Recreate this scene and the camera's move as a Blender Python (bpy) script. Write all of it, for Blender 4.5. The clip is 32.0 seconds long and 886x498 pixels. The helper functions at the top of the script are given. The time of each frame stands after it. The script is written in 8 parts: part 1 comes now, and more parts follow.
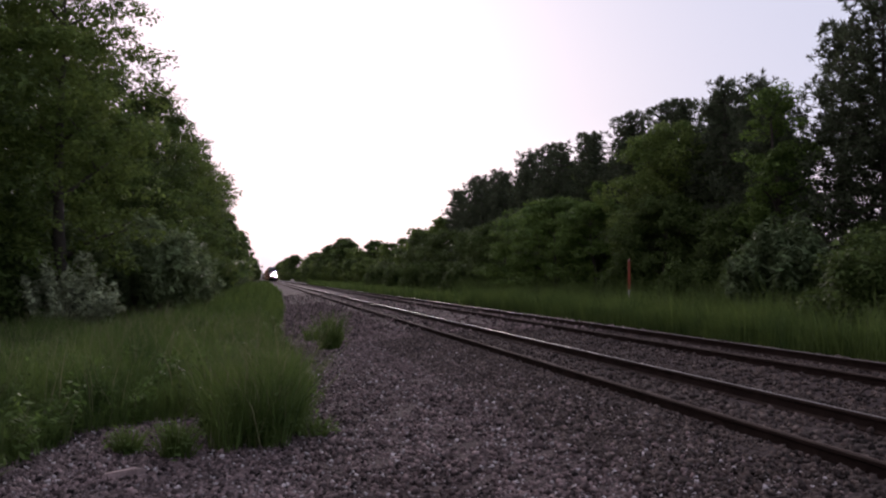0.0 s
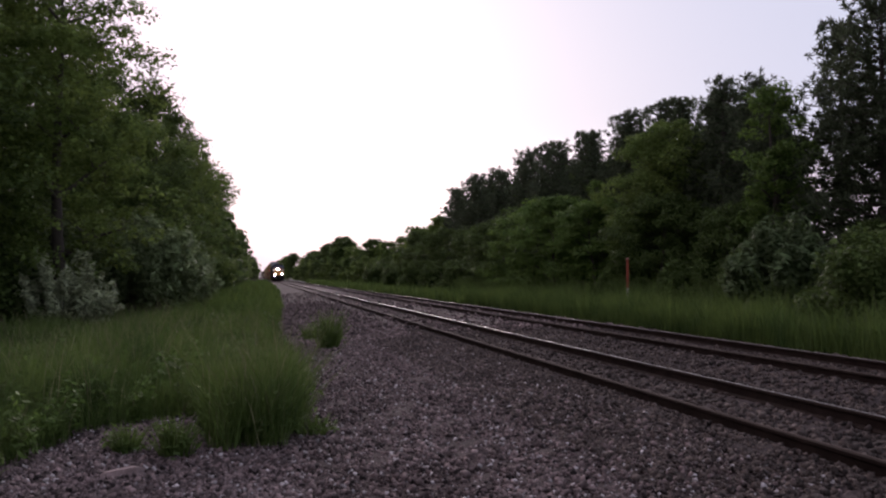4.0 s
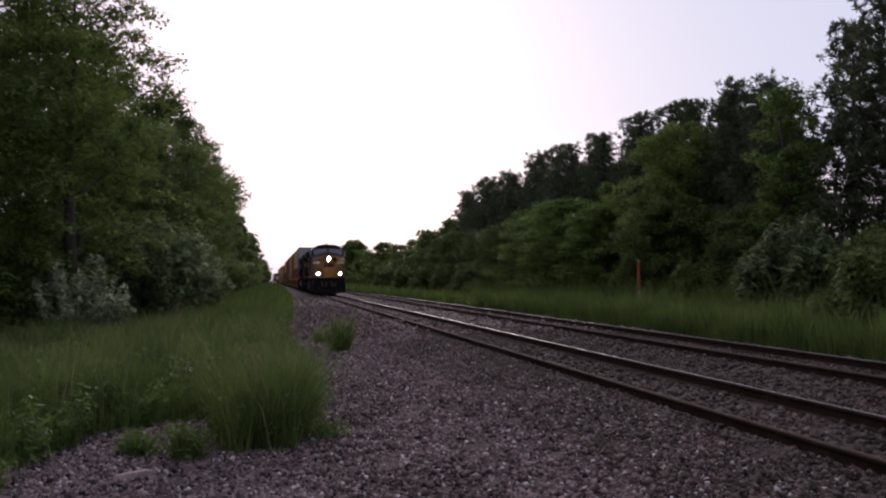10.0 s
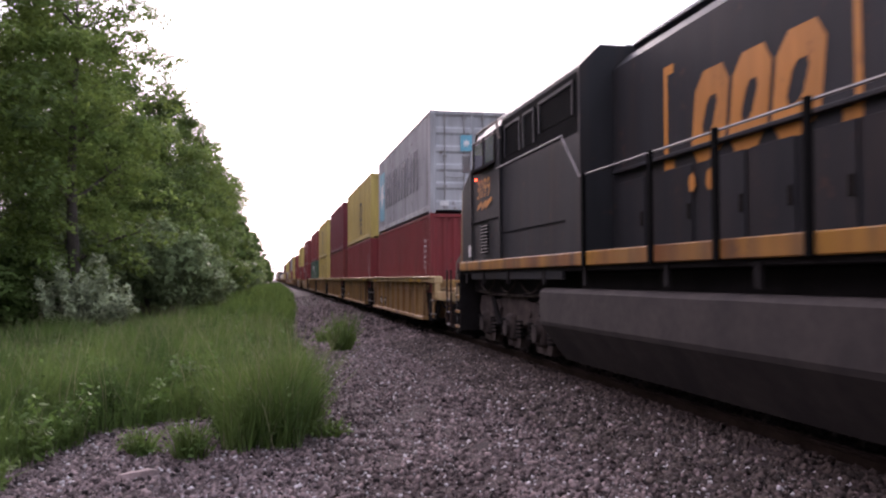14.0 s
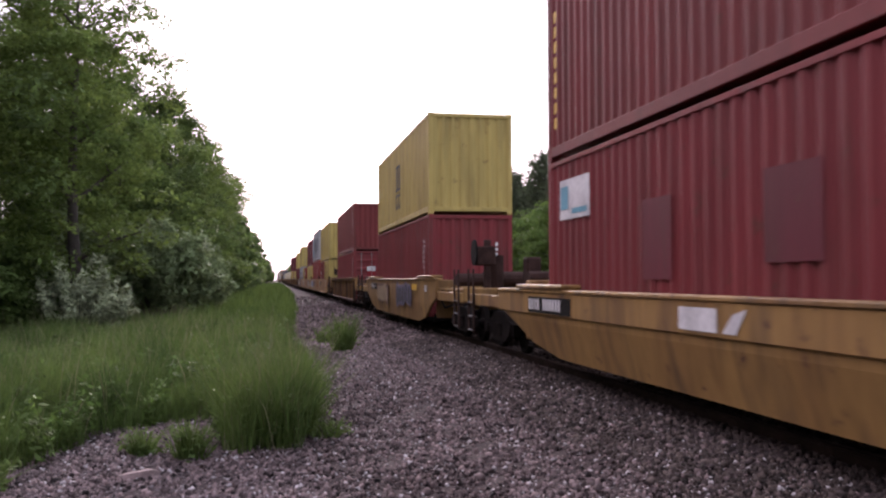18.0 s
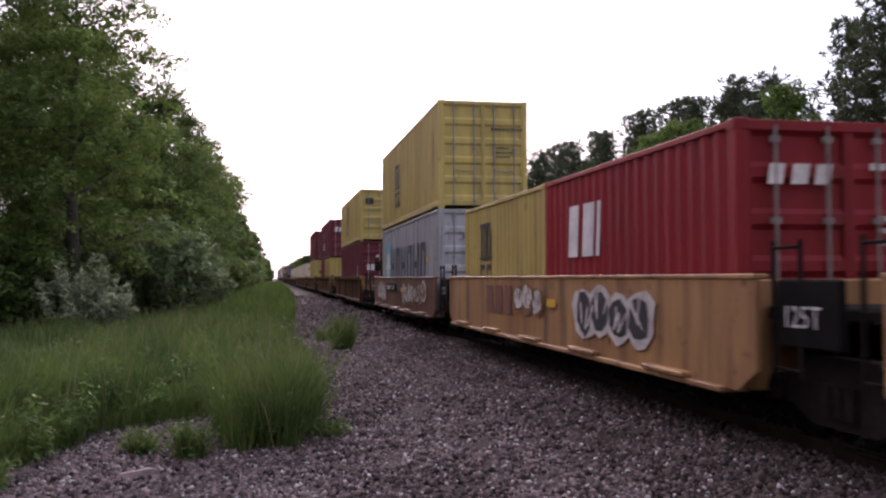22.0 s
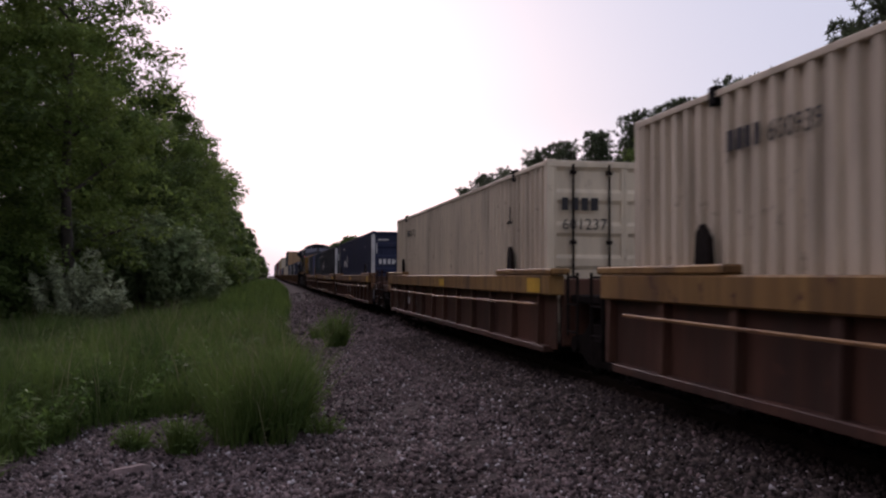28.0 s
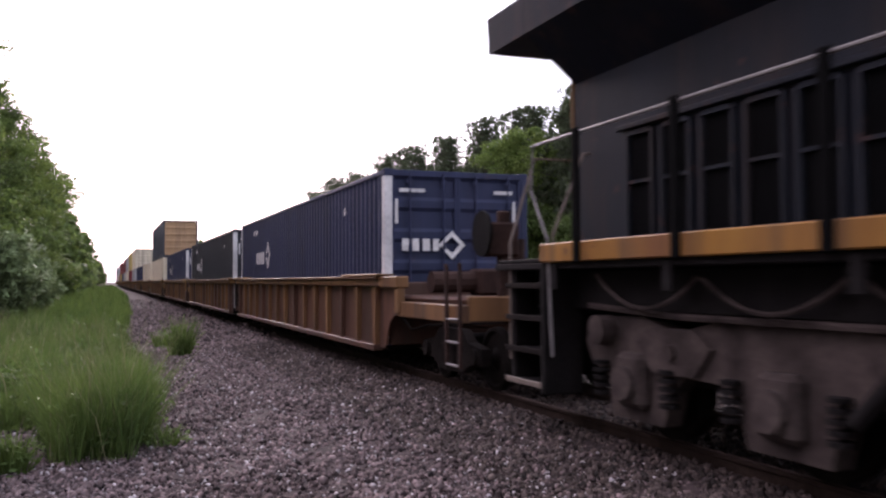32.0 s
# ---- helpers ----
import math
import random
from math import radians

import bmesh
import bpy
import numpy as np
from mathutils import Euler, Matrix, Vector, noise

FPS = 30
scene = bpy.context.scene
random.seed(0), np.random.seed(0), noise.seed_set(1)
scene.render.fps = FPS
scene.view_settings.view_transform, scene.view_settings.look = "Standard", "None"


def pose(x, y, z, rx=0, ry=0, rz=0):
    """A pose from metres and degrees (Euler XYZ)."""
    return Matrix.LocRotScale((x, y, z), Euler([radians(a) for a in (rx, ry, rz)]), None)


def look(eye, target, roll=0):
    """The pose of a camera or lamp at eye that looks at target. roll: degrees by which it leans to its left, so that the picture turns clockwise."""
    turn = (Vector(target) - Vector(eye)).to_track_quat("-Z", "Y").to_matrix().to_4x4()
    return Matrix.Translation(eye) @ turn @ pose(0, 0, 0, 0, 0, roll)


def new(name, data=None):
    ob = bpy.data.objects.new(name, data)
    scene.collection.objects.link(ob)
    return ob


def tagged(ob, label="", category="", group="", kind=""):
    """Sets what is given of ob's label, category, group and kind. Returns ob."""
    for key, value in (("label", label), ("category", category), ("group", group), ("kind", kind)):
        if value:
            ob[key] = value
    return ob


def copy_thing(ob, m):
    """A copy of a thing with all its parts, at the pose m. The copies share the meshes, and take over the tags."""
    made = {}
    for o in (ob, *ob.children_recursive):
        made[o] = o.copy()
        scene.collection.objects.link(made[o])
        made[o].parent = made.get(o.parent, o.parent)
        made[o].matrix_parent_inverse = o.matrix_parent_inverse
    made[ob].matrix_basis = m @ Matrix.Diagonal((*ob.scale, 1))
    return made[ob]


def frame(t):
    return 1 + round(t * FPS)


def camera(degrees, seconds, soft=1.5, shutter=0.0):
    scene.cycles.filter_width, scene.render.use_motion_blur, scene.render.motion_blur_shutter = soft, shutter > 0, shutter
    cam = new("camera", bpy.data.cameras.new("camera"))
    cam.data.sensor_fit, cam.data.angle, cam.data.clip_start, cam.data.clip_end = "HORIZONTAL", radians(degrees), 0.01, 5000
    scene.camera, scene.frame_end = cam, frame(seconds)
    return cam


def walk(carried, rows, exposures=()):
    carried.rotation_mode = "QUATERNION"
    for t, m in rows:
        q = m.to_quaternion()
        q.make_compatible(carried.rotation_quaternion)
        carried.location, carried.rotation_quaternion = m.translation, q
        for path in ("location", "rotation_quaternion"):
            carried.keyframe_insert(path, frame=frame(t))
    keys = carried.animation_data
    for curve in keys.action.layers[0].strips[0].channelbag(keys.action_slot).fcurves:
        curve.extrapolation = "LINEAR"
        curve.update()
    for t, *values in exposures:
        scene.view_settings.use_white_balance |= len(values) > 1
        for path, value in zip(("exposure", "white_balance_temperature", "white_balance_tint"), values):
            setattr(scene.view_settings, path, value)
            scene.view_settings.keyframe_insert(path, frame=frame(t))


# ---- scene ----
SECONDS = 32.0
EYE = (0.0, 0.0, 1.449)  # above the running rails of the near track (z = 0)
cam = camera(52.55, SECONDS, 2.3, 0.1)
# seconds, yaw, pitch, roll of a hand-held camera that stands still and pans at the end
PATH = [
    (0.0, -11.59, 1.83, -0.02), (0.5, -11.48, 1.79, -0.03), (1.0, -11.58, 1.76, 0.0), (1.5, -11.9, 1.67, -0.11),
    (2.0, -12.04, 1.67, 0.07), (2.5, -11.98, 1.66, 0.05), (3.0, -11.88, 1.68, 0.11), (3.5, -11.77, 1.7, 0.05),
    (5.5, -11.54, 1.87, 0.03), (6.0, -11.49, 1.88, 0.05), (6.5, -11.45, 1.89, 0.09), (7.0, -11.39, 1.89, 0.07),
    (7.5, -11.29, 1.9, 0.09), (8.0, -11.19, 1.93, 0.11), (8.5, -11.12, 1.96, 0.14), (9.0, -11.06, 1.97, 0.12),
    (9.5, -11.01, 1.95, 0.16), (10.0, -11.0, 1.93, 0.13), (10.5, -11.0, 1.92, 0.13), (11.0, -10.98, 1.89, 0.11),
    (11.5, -10.99, 1.87, 0.12), (12.0, -11.03, 1.86, 0.16), (12.5, -11.02, 1.86, 0.1), (13.0, -11.02, 1.88, 0.1),
    (13.5, -10.96, 1.87, 0.16), (14.0, -10.85, 1.89, 0.18), (14.5, -10.79, 1.87, 0.15), (16.5, -10.76, 1.8, 0.3),
    (17.0, -10.7, 1.85, 0.24), (17.5, -10.77, 1.91, 0.32), (18.0, -10.81, 1.9, 0.2), (18.5, -10.8, 1.91, 0.15),
    (19.0, -10.9, 1.91, 0.11), (19.5, -10.96, 1.9, 0.17), (20.0, -10.96, 1.84, 0.14), (20.5, -10.9, 1.8, 0.25),
    (21.0, -10.84, 1.71, 0.24), (21.5, -10.72, 1.75, 0.29), (22.0, -10.85, 1.81, 0.26), (22.5, -10.77, 1.91, 0.25),
    (23.0, -10.78, 1.97, 0.08), (23.5, -10.76, 1.97, 0.18), (24.0, -10.9, 1.91, 0.19), (24.5, -10.96, 1.91, 0.23),
    (25.0, -10.96, 1.89, 0.14), (25.5, -10.97, 1.88, 0.1), (27.5, -11.11, 1.75, -0.27), (28.0, -11.19, 1.72, -0.24),
    (28.5, -11.7, 1.59, -0.1), (29.0, -13.83, 1.46, 0.03), (29.5, -16.89, 1.49, 0.15), (30.0, -19.25, 1.55, 0.19),
    (30.5, -20.4, 1.66, 0.08), (31.0, -21.04, 1.83, 0.2), (31.5, -21.02, 1.93, 0.28), (32.0, -20.71, 1.98, 0.25),
]
LIGHTER = [(0, -0.1), (12.2, -0.05), (13.0, 0.85), (13.6, 1.1), (14.0, 1.4), (19.0, 1.25), (20.5, 1.2), (22.0, 0.9), (23.0, 0.85), (24.0, 1.1), (25.0, 0.65), (25.5, 0.45), (27.4, -0.2), (28.3, -0.2), (29.2, 0.0), (30.2, 0.55), (31.0, 0.95), (32, 1.35)]
EXPOSURES = [(t, stops + 0.15, 6500, 32) for t, stops in LIGHTER]
walk(cam, [(t, pose(*EYE, 90 + pitch, roll, yaw)) for t, yaw, pitch, roll in PATH], EXPOSURES)

# ---- sky and sun: a bright overcast evening, the sun behind thin cloud ahead ----
SUN_AZIMUTH, SUN_HEIGHT = radians(7), radians(16)  # clockwise from +y
world = bpy.data.worlds.new("world")
scene.world = world
world.use_nodes = True
wt = world.node_tree
wt.nodes.clear()


def wnode(kind, **values):
    n = wt.nodes.new(kind)
    for k, v in values.items():
        n.inputs[k.replace("_", " ")].default_value = v
    return n


w_out = wnode("ShaderNodeOutputWorld")
w_bg = wnode("ShaderNodeBackground", Strength=1.0)
w_sky = wnode("ShaderNodeTexSky")
w_sky.sky_type, w_sky.sun_disc = "NISHITA", False
w_sky.sun_elevation, w_sky.sun_rotation = SUN_HEIGHT, SUN_AZIMUTH
w_sky.air_density, w_sky.dust_density = 1.0, 3.0
w_tc = wnode("ShaderNodeTexCoord")
w_map = wnode("ShaderNodeMapping")
w_map.inputs["Scale"].default_value = (1.3, 1.3, 4.0)
w_map.inputs["Location"].default_value = (0.55, 0.2, 0.4)
w_noise = wnode("ShaderNodeTexNoise", Scale=1.6, Detail=5.0, Roughness=0.5, Distortion=0.4)
w_ramp = wnode("ShaderNodeValToRGB")
w_ramp.color_ramp.elements[0].position, w_ramp.color_ramp.elements[0].color = 0.40, (0.56, 0.60, 0.71, 1)
w_ramp.color_ramp.elements[1].position, w_ramp.color_ramp.elements[1].color = 0.60, (0.80, 0.75, 0.80, 1)
# thin cloud is brighter toward the hidden sun
w_dot = wnode("ShaderNodeVectorMath")
w_dot.operation = "DOT_PRODUCT"
w_dot.inputs[1].default_value = (math.sin(SUN_AZIMUTH) * math.cos(SUN_HEIGHT), math.cos(SUN_AZIMUTH) * math.cos(SUN_HEIGHT), math.sin(SUN_HEIGHT))
w_glow = wnode("ShaderNodeMapRange")
w_glow.interpolation_type = "SMOOTHSTEP"
w_glow.inputs["From Min"].default_value, w_glow.inputs["From Max"].default_value = 0.92, 1.0
w_glow.inputs["To Min"].default_value, w_glow.inputs["To Max"].default_value = 1.0, 1.5
# an overcast sky is brighter overhead than along the horizon
w_sep = wnode("ShaderNodeSeparateXYZ")
w_zenith = wnode("ShaderNodeMapRange")
w_zenith.inputs["From Min"].default_value, w_zenith.inputs["From Max"].default_value = 0.3, 1.0
w_zenith.inputs["To Min"].default_value, w_zenith.inputs["To Max"].default_value = 1.0, 2.2
w_far = wnode("ShaderNodeMapRange")
w_far.interpolation_type = "SMOOTHSTEP"
w_far.inputs["From Min"].default_value, w_far.inputs["From Max"].default_value = -0.7, 0.75
w_far.inputs["To Min"].default_value, w_far.inputs["To Max"].default_value = 0.45, 1.0
w_dim = wnode("ShaderNodeMath")
w_dim.operation = "MULTIPLY"
w_level = wnode("ShaderNodeMath")
w_level.operation = "MULTIPLY"
w_cloud = wnode("ShaderNodeVectorMath")
w_cloud.operation = "SCALE"
w_skyscale = wnode("ShaderNodeVectorMath")
w_skyscale.operation = "SCALE"
w_skyscale.inputs["Scale"].default_value = 0.06
w_add = wnode("ShaderNodeMix")
w_add.data_type = "RGBA"
w_add.inputs[0].default_value = 0.85
# a blue-grey bank of thicker cloud to the right of the hidden sun, with a ragged edge
w_bank = wnode("ShaderNodeVectorMath")
w_bank.operation = "DOT_PRODUCT"
w_bank.inputs[1].default_value = (0.975, -0.22, 0.14)
w_wisp = wnode("ShaderNodeTexNoise", Scale=3.4, Detail=6.0, Roughness=0.55, Distortion=0.7)
w_ragged = wnode("ShaderNodeMath")
w_ragged.operation = "MULTIPLY_ADD"
w_ragged.inputs[1].default_value = 0.42
w_side = wnode("ShaderNodeMapRange")
w_side.interpolation_type = "SMOOTHSTEP"
w_side.inputs["From Min"].default_value, w_side.inputs["From Max"].default_value = 0.03, 0.13
w_rise = wnode("ShaderNodeMapRange")
w_rise.interpolation_type = "SMOOTHSTEP"
w_rise.inputs["From Min"].default_value, w_rise.inputs["From Max"].default_value = 0.08, 0.19
w_rise.inputs["To Min"].default_value = 0.15
w_thick = wnode("ShaderNodeMath")
w_thick.operation = "MULTIPLY"
w_grey = wnode("ShaderNodeMix")
w_grey.data_type = "RGBA"
w_grey.inputs[7].default_value = (0.61, 0.725, 0.82, 1)
L = wt.links.new
L(w_tc.outputs["Generated"], w_bank.inputs[0])
L(w_map.outputs[0], w_wisp.inputs["Vector"])
L(w_wisp.outputs["Fac"], w_ragged.inputs[0])
L(w_bank.outputs["Value"], w_ragged.inputs[2])
L(w_ragged.outputs[0], w_side.inputs["Value"])
L(w_sep.outputs["Z"], w_rise.inputs["Value"])
L(w_side.outputs[0], w_thick.inputs[0])
L(w_rise.outputs[0], w_thick.inputs[1])
L(w_thick.outputs[0], w_grey.inputs[0])
L(w_cloud.outputs[0], w_grey.inputs[6])
L(w_tc.outputs["Generated"], w_map.inputs["Vector"])
L(w_map.outputs[0], w_noise.inputs["Vector"])
L(w_noise.outputs["Fac"], w_ramp.inputs["Fac"])
L(w_tc.outputs["Generated"], w_dot.inputs[0])
L(w_dot.outputs["Value"], w_glow.inputs["Value"])
L(w_ramp.outputs["Color"], w_cloud.inputs[0])
L(w_tc.outputs["Generated"], w_sep.inputs[0])
L(w_sep.outputs["Z"], w_zenith.inputs["Value"])
L(w_dot.outputs["Value"], w_far.inputs["Value"])
L(w_glow.outputs[0], w_dim.inputs[0])
L(w_far.outputs[0], w_dim.inputs[1])
L(w_dim.outputs[0], w_level.inputs[0])
L(w_zenith.outputs[0], w_level.inputs[1])
L(w_level.outputs[0], w_cloud.inputs["Scale"])
L(w_sky.outputs[0], w_skyscale.inputs[0])
L(w_skyscale.outputs[0], w_add.inputs[6])
L(w_grey.outputs[2], w_add.inputs[7])
L(w_add.outputs[2], w_bg.inputs["Color"])
L(w_bg.outputs[0], w_out.inputs["Surface"])

sun = new("sun", bpy.data.lights.new("sun", "SUN"))
sun.data.energy, sun.data.angle, sun.data.color = 1.7, radians(25), (1.0, 0.93, 0.86)
sun.matrix_world = look((0, 0, 60), (-math.sin(SUN_AZIMUTH) * math.cos(SUN_HEIGHT), -math.cos(SUN_AZIMUTH) * math.cos(SUN_HEIGHT), 60 - math.sin(SUN_HEIGHT)))


# ---- materials ----
MATS = {}


def mat(name, base, rough=0.6, metal=0.0, var=0.25, scale=3.0, bump=0.0, bump_scale=40.0, second=None, stain=0.0, sheen=0.0, rand=0.0, spec=0.5, streak=False, translucent=0.0):
    """A procedural material: base colour varied at two scales, grime, fine relief."""
    if name in MATS:
        return MATS[name]
    m = bpy.data.materials.new(name)
    m.use_nodes = True
    nt = m.node_tree
    bsdf = nt.nodes["Principled BSDF"]
    bsdf.inputs["Roughness"].default_value, bsdf.inputs["Metallic"].default_value = rough, metal
    bsdf.inputs["Specular IOR Level"].default_value = spec
    link = nt.links.new
    tc = nt.nodes.new("ShaderNodeTexCoord")
    n1 = nt.nodes.new("ShaderNodeTexNoise")
    n1.inputs["Scale"].default_value, n1.inputs["Detail"].default_value = scale, 6.0
    n2 = nt.nodes.new("ShaderNodeTexNoise")
    n2.inputs["Scale"].default_value, n2.inputs["Detail"].default_value = scale * 7.3, 4.0
    src = tc.outputs["Object"]
    if streak:  # rain streaks run down, different on every piece
        info = nt.nodes.new("ShaderNodeObjectInfo")
        shift = nt.nodes.new("ShaderNodeVectorMath")
        shift.operation = "SCALE"
        shift.inputs[0].default_value = (37, 53, 11)
        link(info.outputs["Random"], shift.inputs["Scale"])
        moved = nt.nodes.new("ShaderNodeVectorMath")
        link(src, moved.inputs[0])
        link(shift.outputs[0], moved.inputs[1])
        plain = src = moved.outputs[0]
        mp = nt.nodes.new("ShaderNodeMapping")
        mp.inputs["Scale"].default_value = (1.0, 1.0, 0.16)
        link(src, mp.inputs["Vector"])
        src = mp.outputs[0]
    link(src, n1.inputs["Vector"])
    link(src, n2.inputs["Vector"])
    c2 = second or tuple(c * (1 - var) for c in base)
    mix = nt.nodes.new("ShaderNodeMix")
    mix.data_type = "RGBA"
    mix.inputs[6].default_value, mix.inputs[7].default_value = (*base, 1), (*c2, 1)
    ramp = nt.nodes.new("ShaderNodeMapRange")
    ramp.inputs["From Min"].default_value, ramp.inputs["From Max"].default_value = 0.38, 0.66
    link(n1.outputs["Fac"], ramp.inputs["Value"])
    link(ramp.outputs[0], mix.inputs[0])
    mix2 = nt.nodes.new("ShaderNodeMix")
    mix2.data_type, mix2.blend_type = "RGBA", "MULTIPLY"
    mix2.inputs[0].default_value = min(1.0, var * 1.6)
    ramp2 = nt.nodes.new("ShaderNodeMapRange")
    ramp2.inputs["From Min"].default_value, ramp2.inputs["From Max"].default_value = 0.3, 0.7
    ramp2.inputs["To Min"].default_value, ramp2.inputs["To Max"].default_value = 0.6, 1.15
    link(n2.outputs["Fac"], ramp2.inputs["Value"])
    link(mix.outputs[2], mix2.inputs[6])
    link(ramp2.outputs[0], mix2.inputs[7])
    out = mix2.outputs[2]
    if stain:
        n3 = nt.nodes.new("ShaderNodeTexNoise")
        n3.inputs["Scale"].default_value, n3.inputs["Detail"].default_value = 2.4 if streak else scale * 0.45, 8.0
        link(src, n3.inputs["Vector"])
        r3 = nt.nodes.new("ShaderNodeMapRange")
        r3.inputs["From Min"].default_value, r3.inputs["From Max"].default_value = 0.5, 0.72
        r3.inputs["To Max"].default_value = stain
        link(n3.outputs["Fac"], r3.inputs["Value"])
        mix3 = nt.nodes.new("ShaderNodeMix")
        mix3.data_type = "RGBA"
        mix3.inputs[7].default_value = (0.055, 0.035, 0.025, 1)
        link(r3.outputs[0], mix3.inputs[0])
        link(out, mix3.inputs[6])
        out = mix3.outputs[2]
        if streak:  # rust spots and scrapes
            n6 = nt.nodes.new("ShaderNodeTexNoise")
            n6.inputs["Scale"].default_value, n6.inputs["Detail"].default_value, n6.inputs["Roughness"].default_value = 3.2, 9.0, 0.68
            link(plain, n6.inputs["Vector"])
            r6 = nt.nodes.new("ShaderNodeMapRange")
            r6.inputs["From Min"].default_value, r6.inputs["From Max"].default_value = 0.60, 0.68
            r6.inputs["To Max"].default_value = min(1.0, stain * 1.5)
            link(n6.outputs["Fac"], r6.inputs["Value"])
            mix6 = nt.nodes.new("ShaderNodeMix")
            mix6.data_type = "RGBA"
            mix6.inputs[7].default_value = (0.085, 0.038, 0.024, 1)
            link(r6.outputs[0], mix6.inputs[0])
            link(out, mix6.inputs[6])
            out = mix6.outputs[2]
    if rand:  # piece by piece
        geo = nt.nodes.new("ShaderNodeNewGeometry")
        r4 = nt.nodes.new("ShaderNodeMapRange")
        r4.inputs["To Min"].default_value, r4.inputs["To Max"].default_value = 1 - rand, 1 + rand
        link(geo.outputs["Random Per Island"], r4.inputs["Value"])
        mix4 = nt.nodes.new("ShaderNodeMix")
        mix4.data_type, mix4.blend_type = "RGBA", "MULTIPLY"
        mix4.inputs[0].default_value = 1.0
        link(out, mix4.inputs[6])
        link(r4.outputs[0], mix4.inputs[7])
        out = mix4.outputs[2]
    link(out, bsdf.inputs["Base Color"])
    if bump:
        n5 = nt.nodes.new("ShaderNodeTexNoise")
        n5.inputs["Scale"].default_value, n5.inputs["Detail"].default_value = bump_scale, 5.0
        link(tc.outputs["Object"], n5.inputs["Vector"])
        bp = nt.nodes.new("ShaderNodeBump")
        bp.inputs["Strength"].default_value, bp.inputs["Distance"].default_value = bump, 0.02
        link(n5.outputs["Fac"], bp.inputs["Height"])
        link(bp.outputs[0], bsdf.inputs["Normal"])
    if translucent:
        tr = nt.nodes.new("ShaderNodeBsdfTranslucent")
        link(out, tr.inputs["Color"])
        ms = nt.nodes.new("ShaderNodeMixShader")
        ms.inputs[0].default_value = translucent
        link(bsdf.outputs[0], ms.inputs[1])
        link(tr.outputs[0], ms.inputs[2])
        link(ms.outputs[0], nt.nodes["Material Output"].inputs["Surface"])
    MATS[name] = m
    return m


def glow(name, colour, strength):
    if name not in MATS:
        m = bpy.data.materials.new(name)
        m.use_nodes = True
        b = m.node_tree.nodes["Principled BSDF"]
        b.inputs["Base Color"].default_value = (*colour, 1)
        b.inputs["Emission Color"].default_value = (*colour, 1)
        b.inputs["Emission Strength"].default_value = strength
        MATS[name] = m
    return MATS[name]


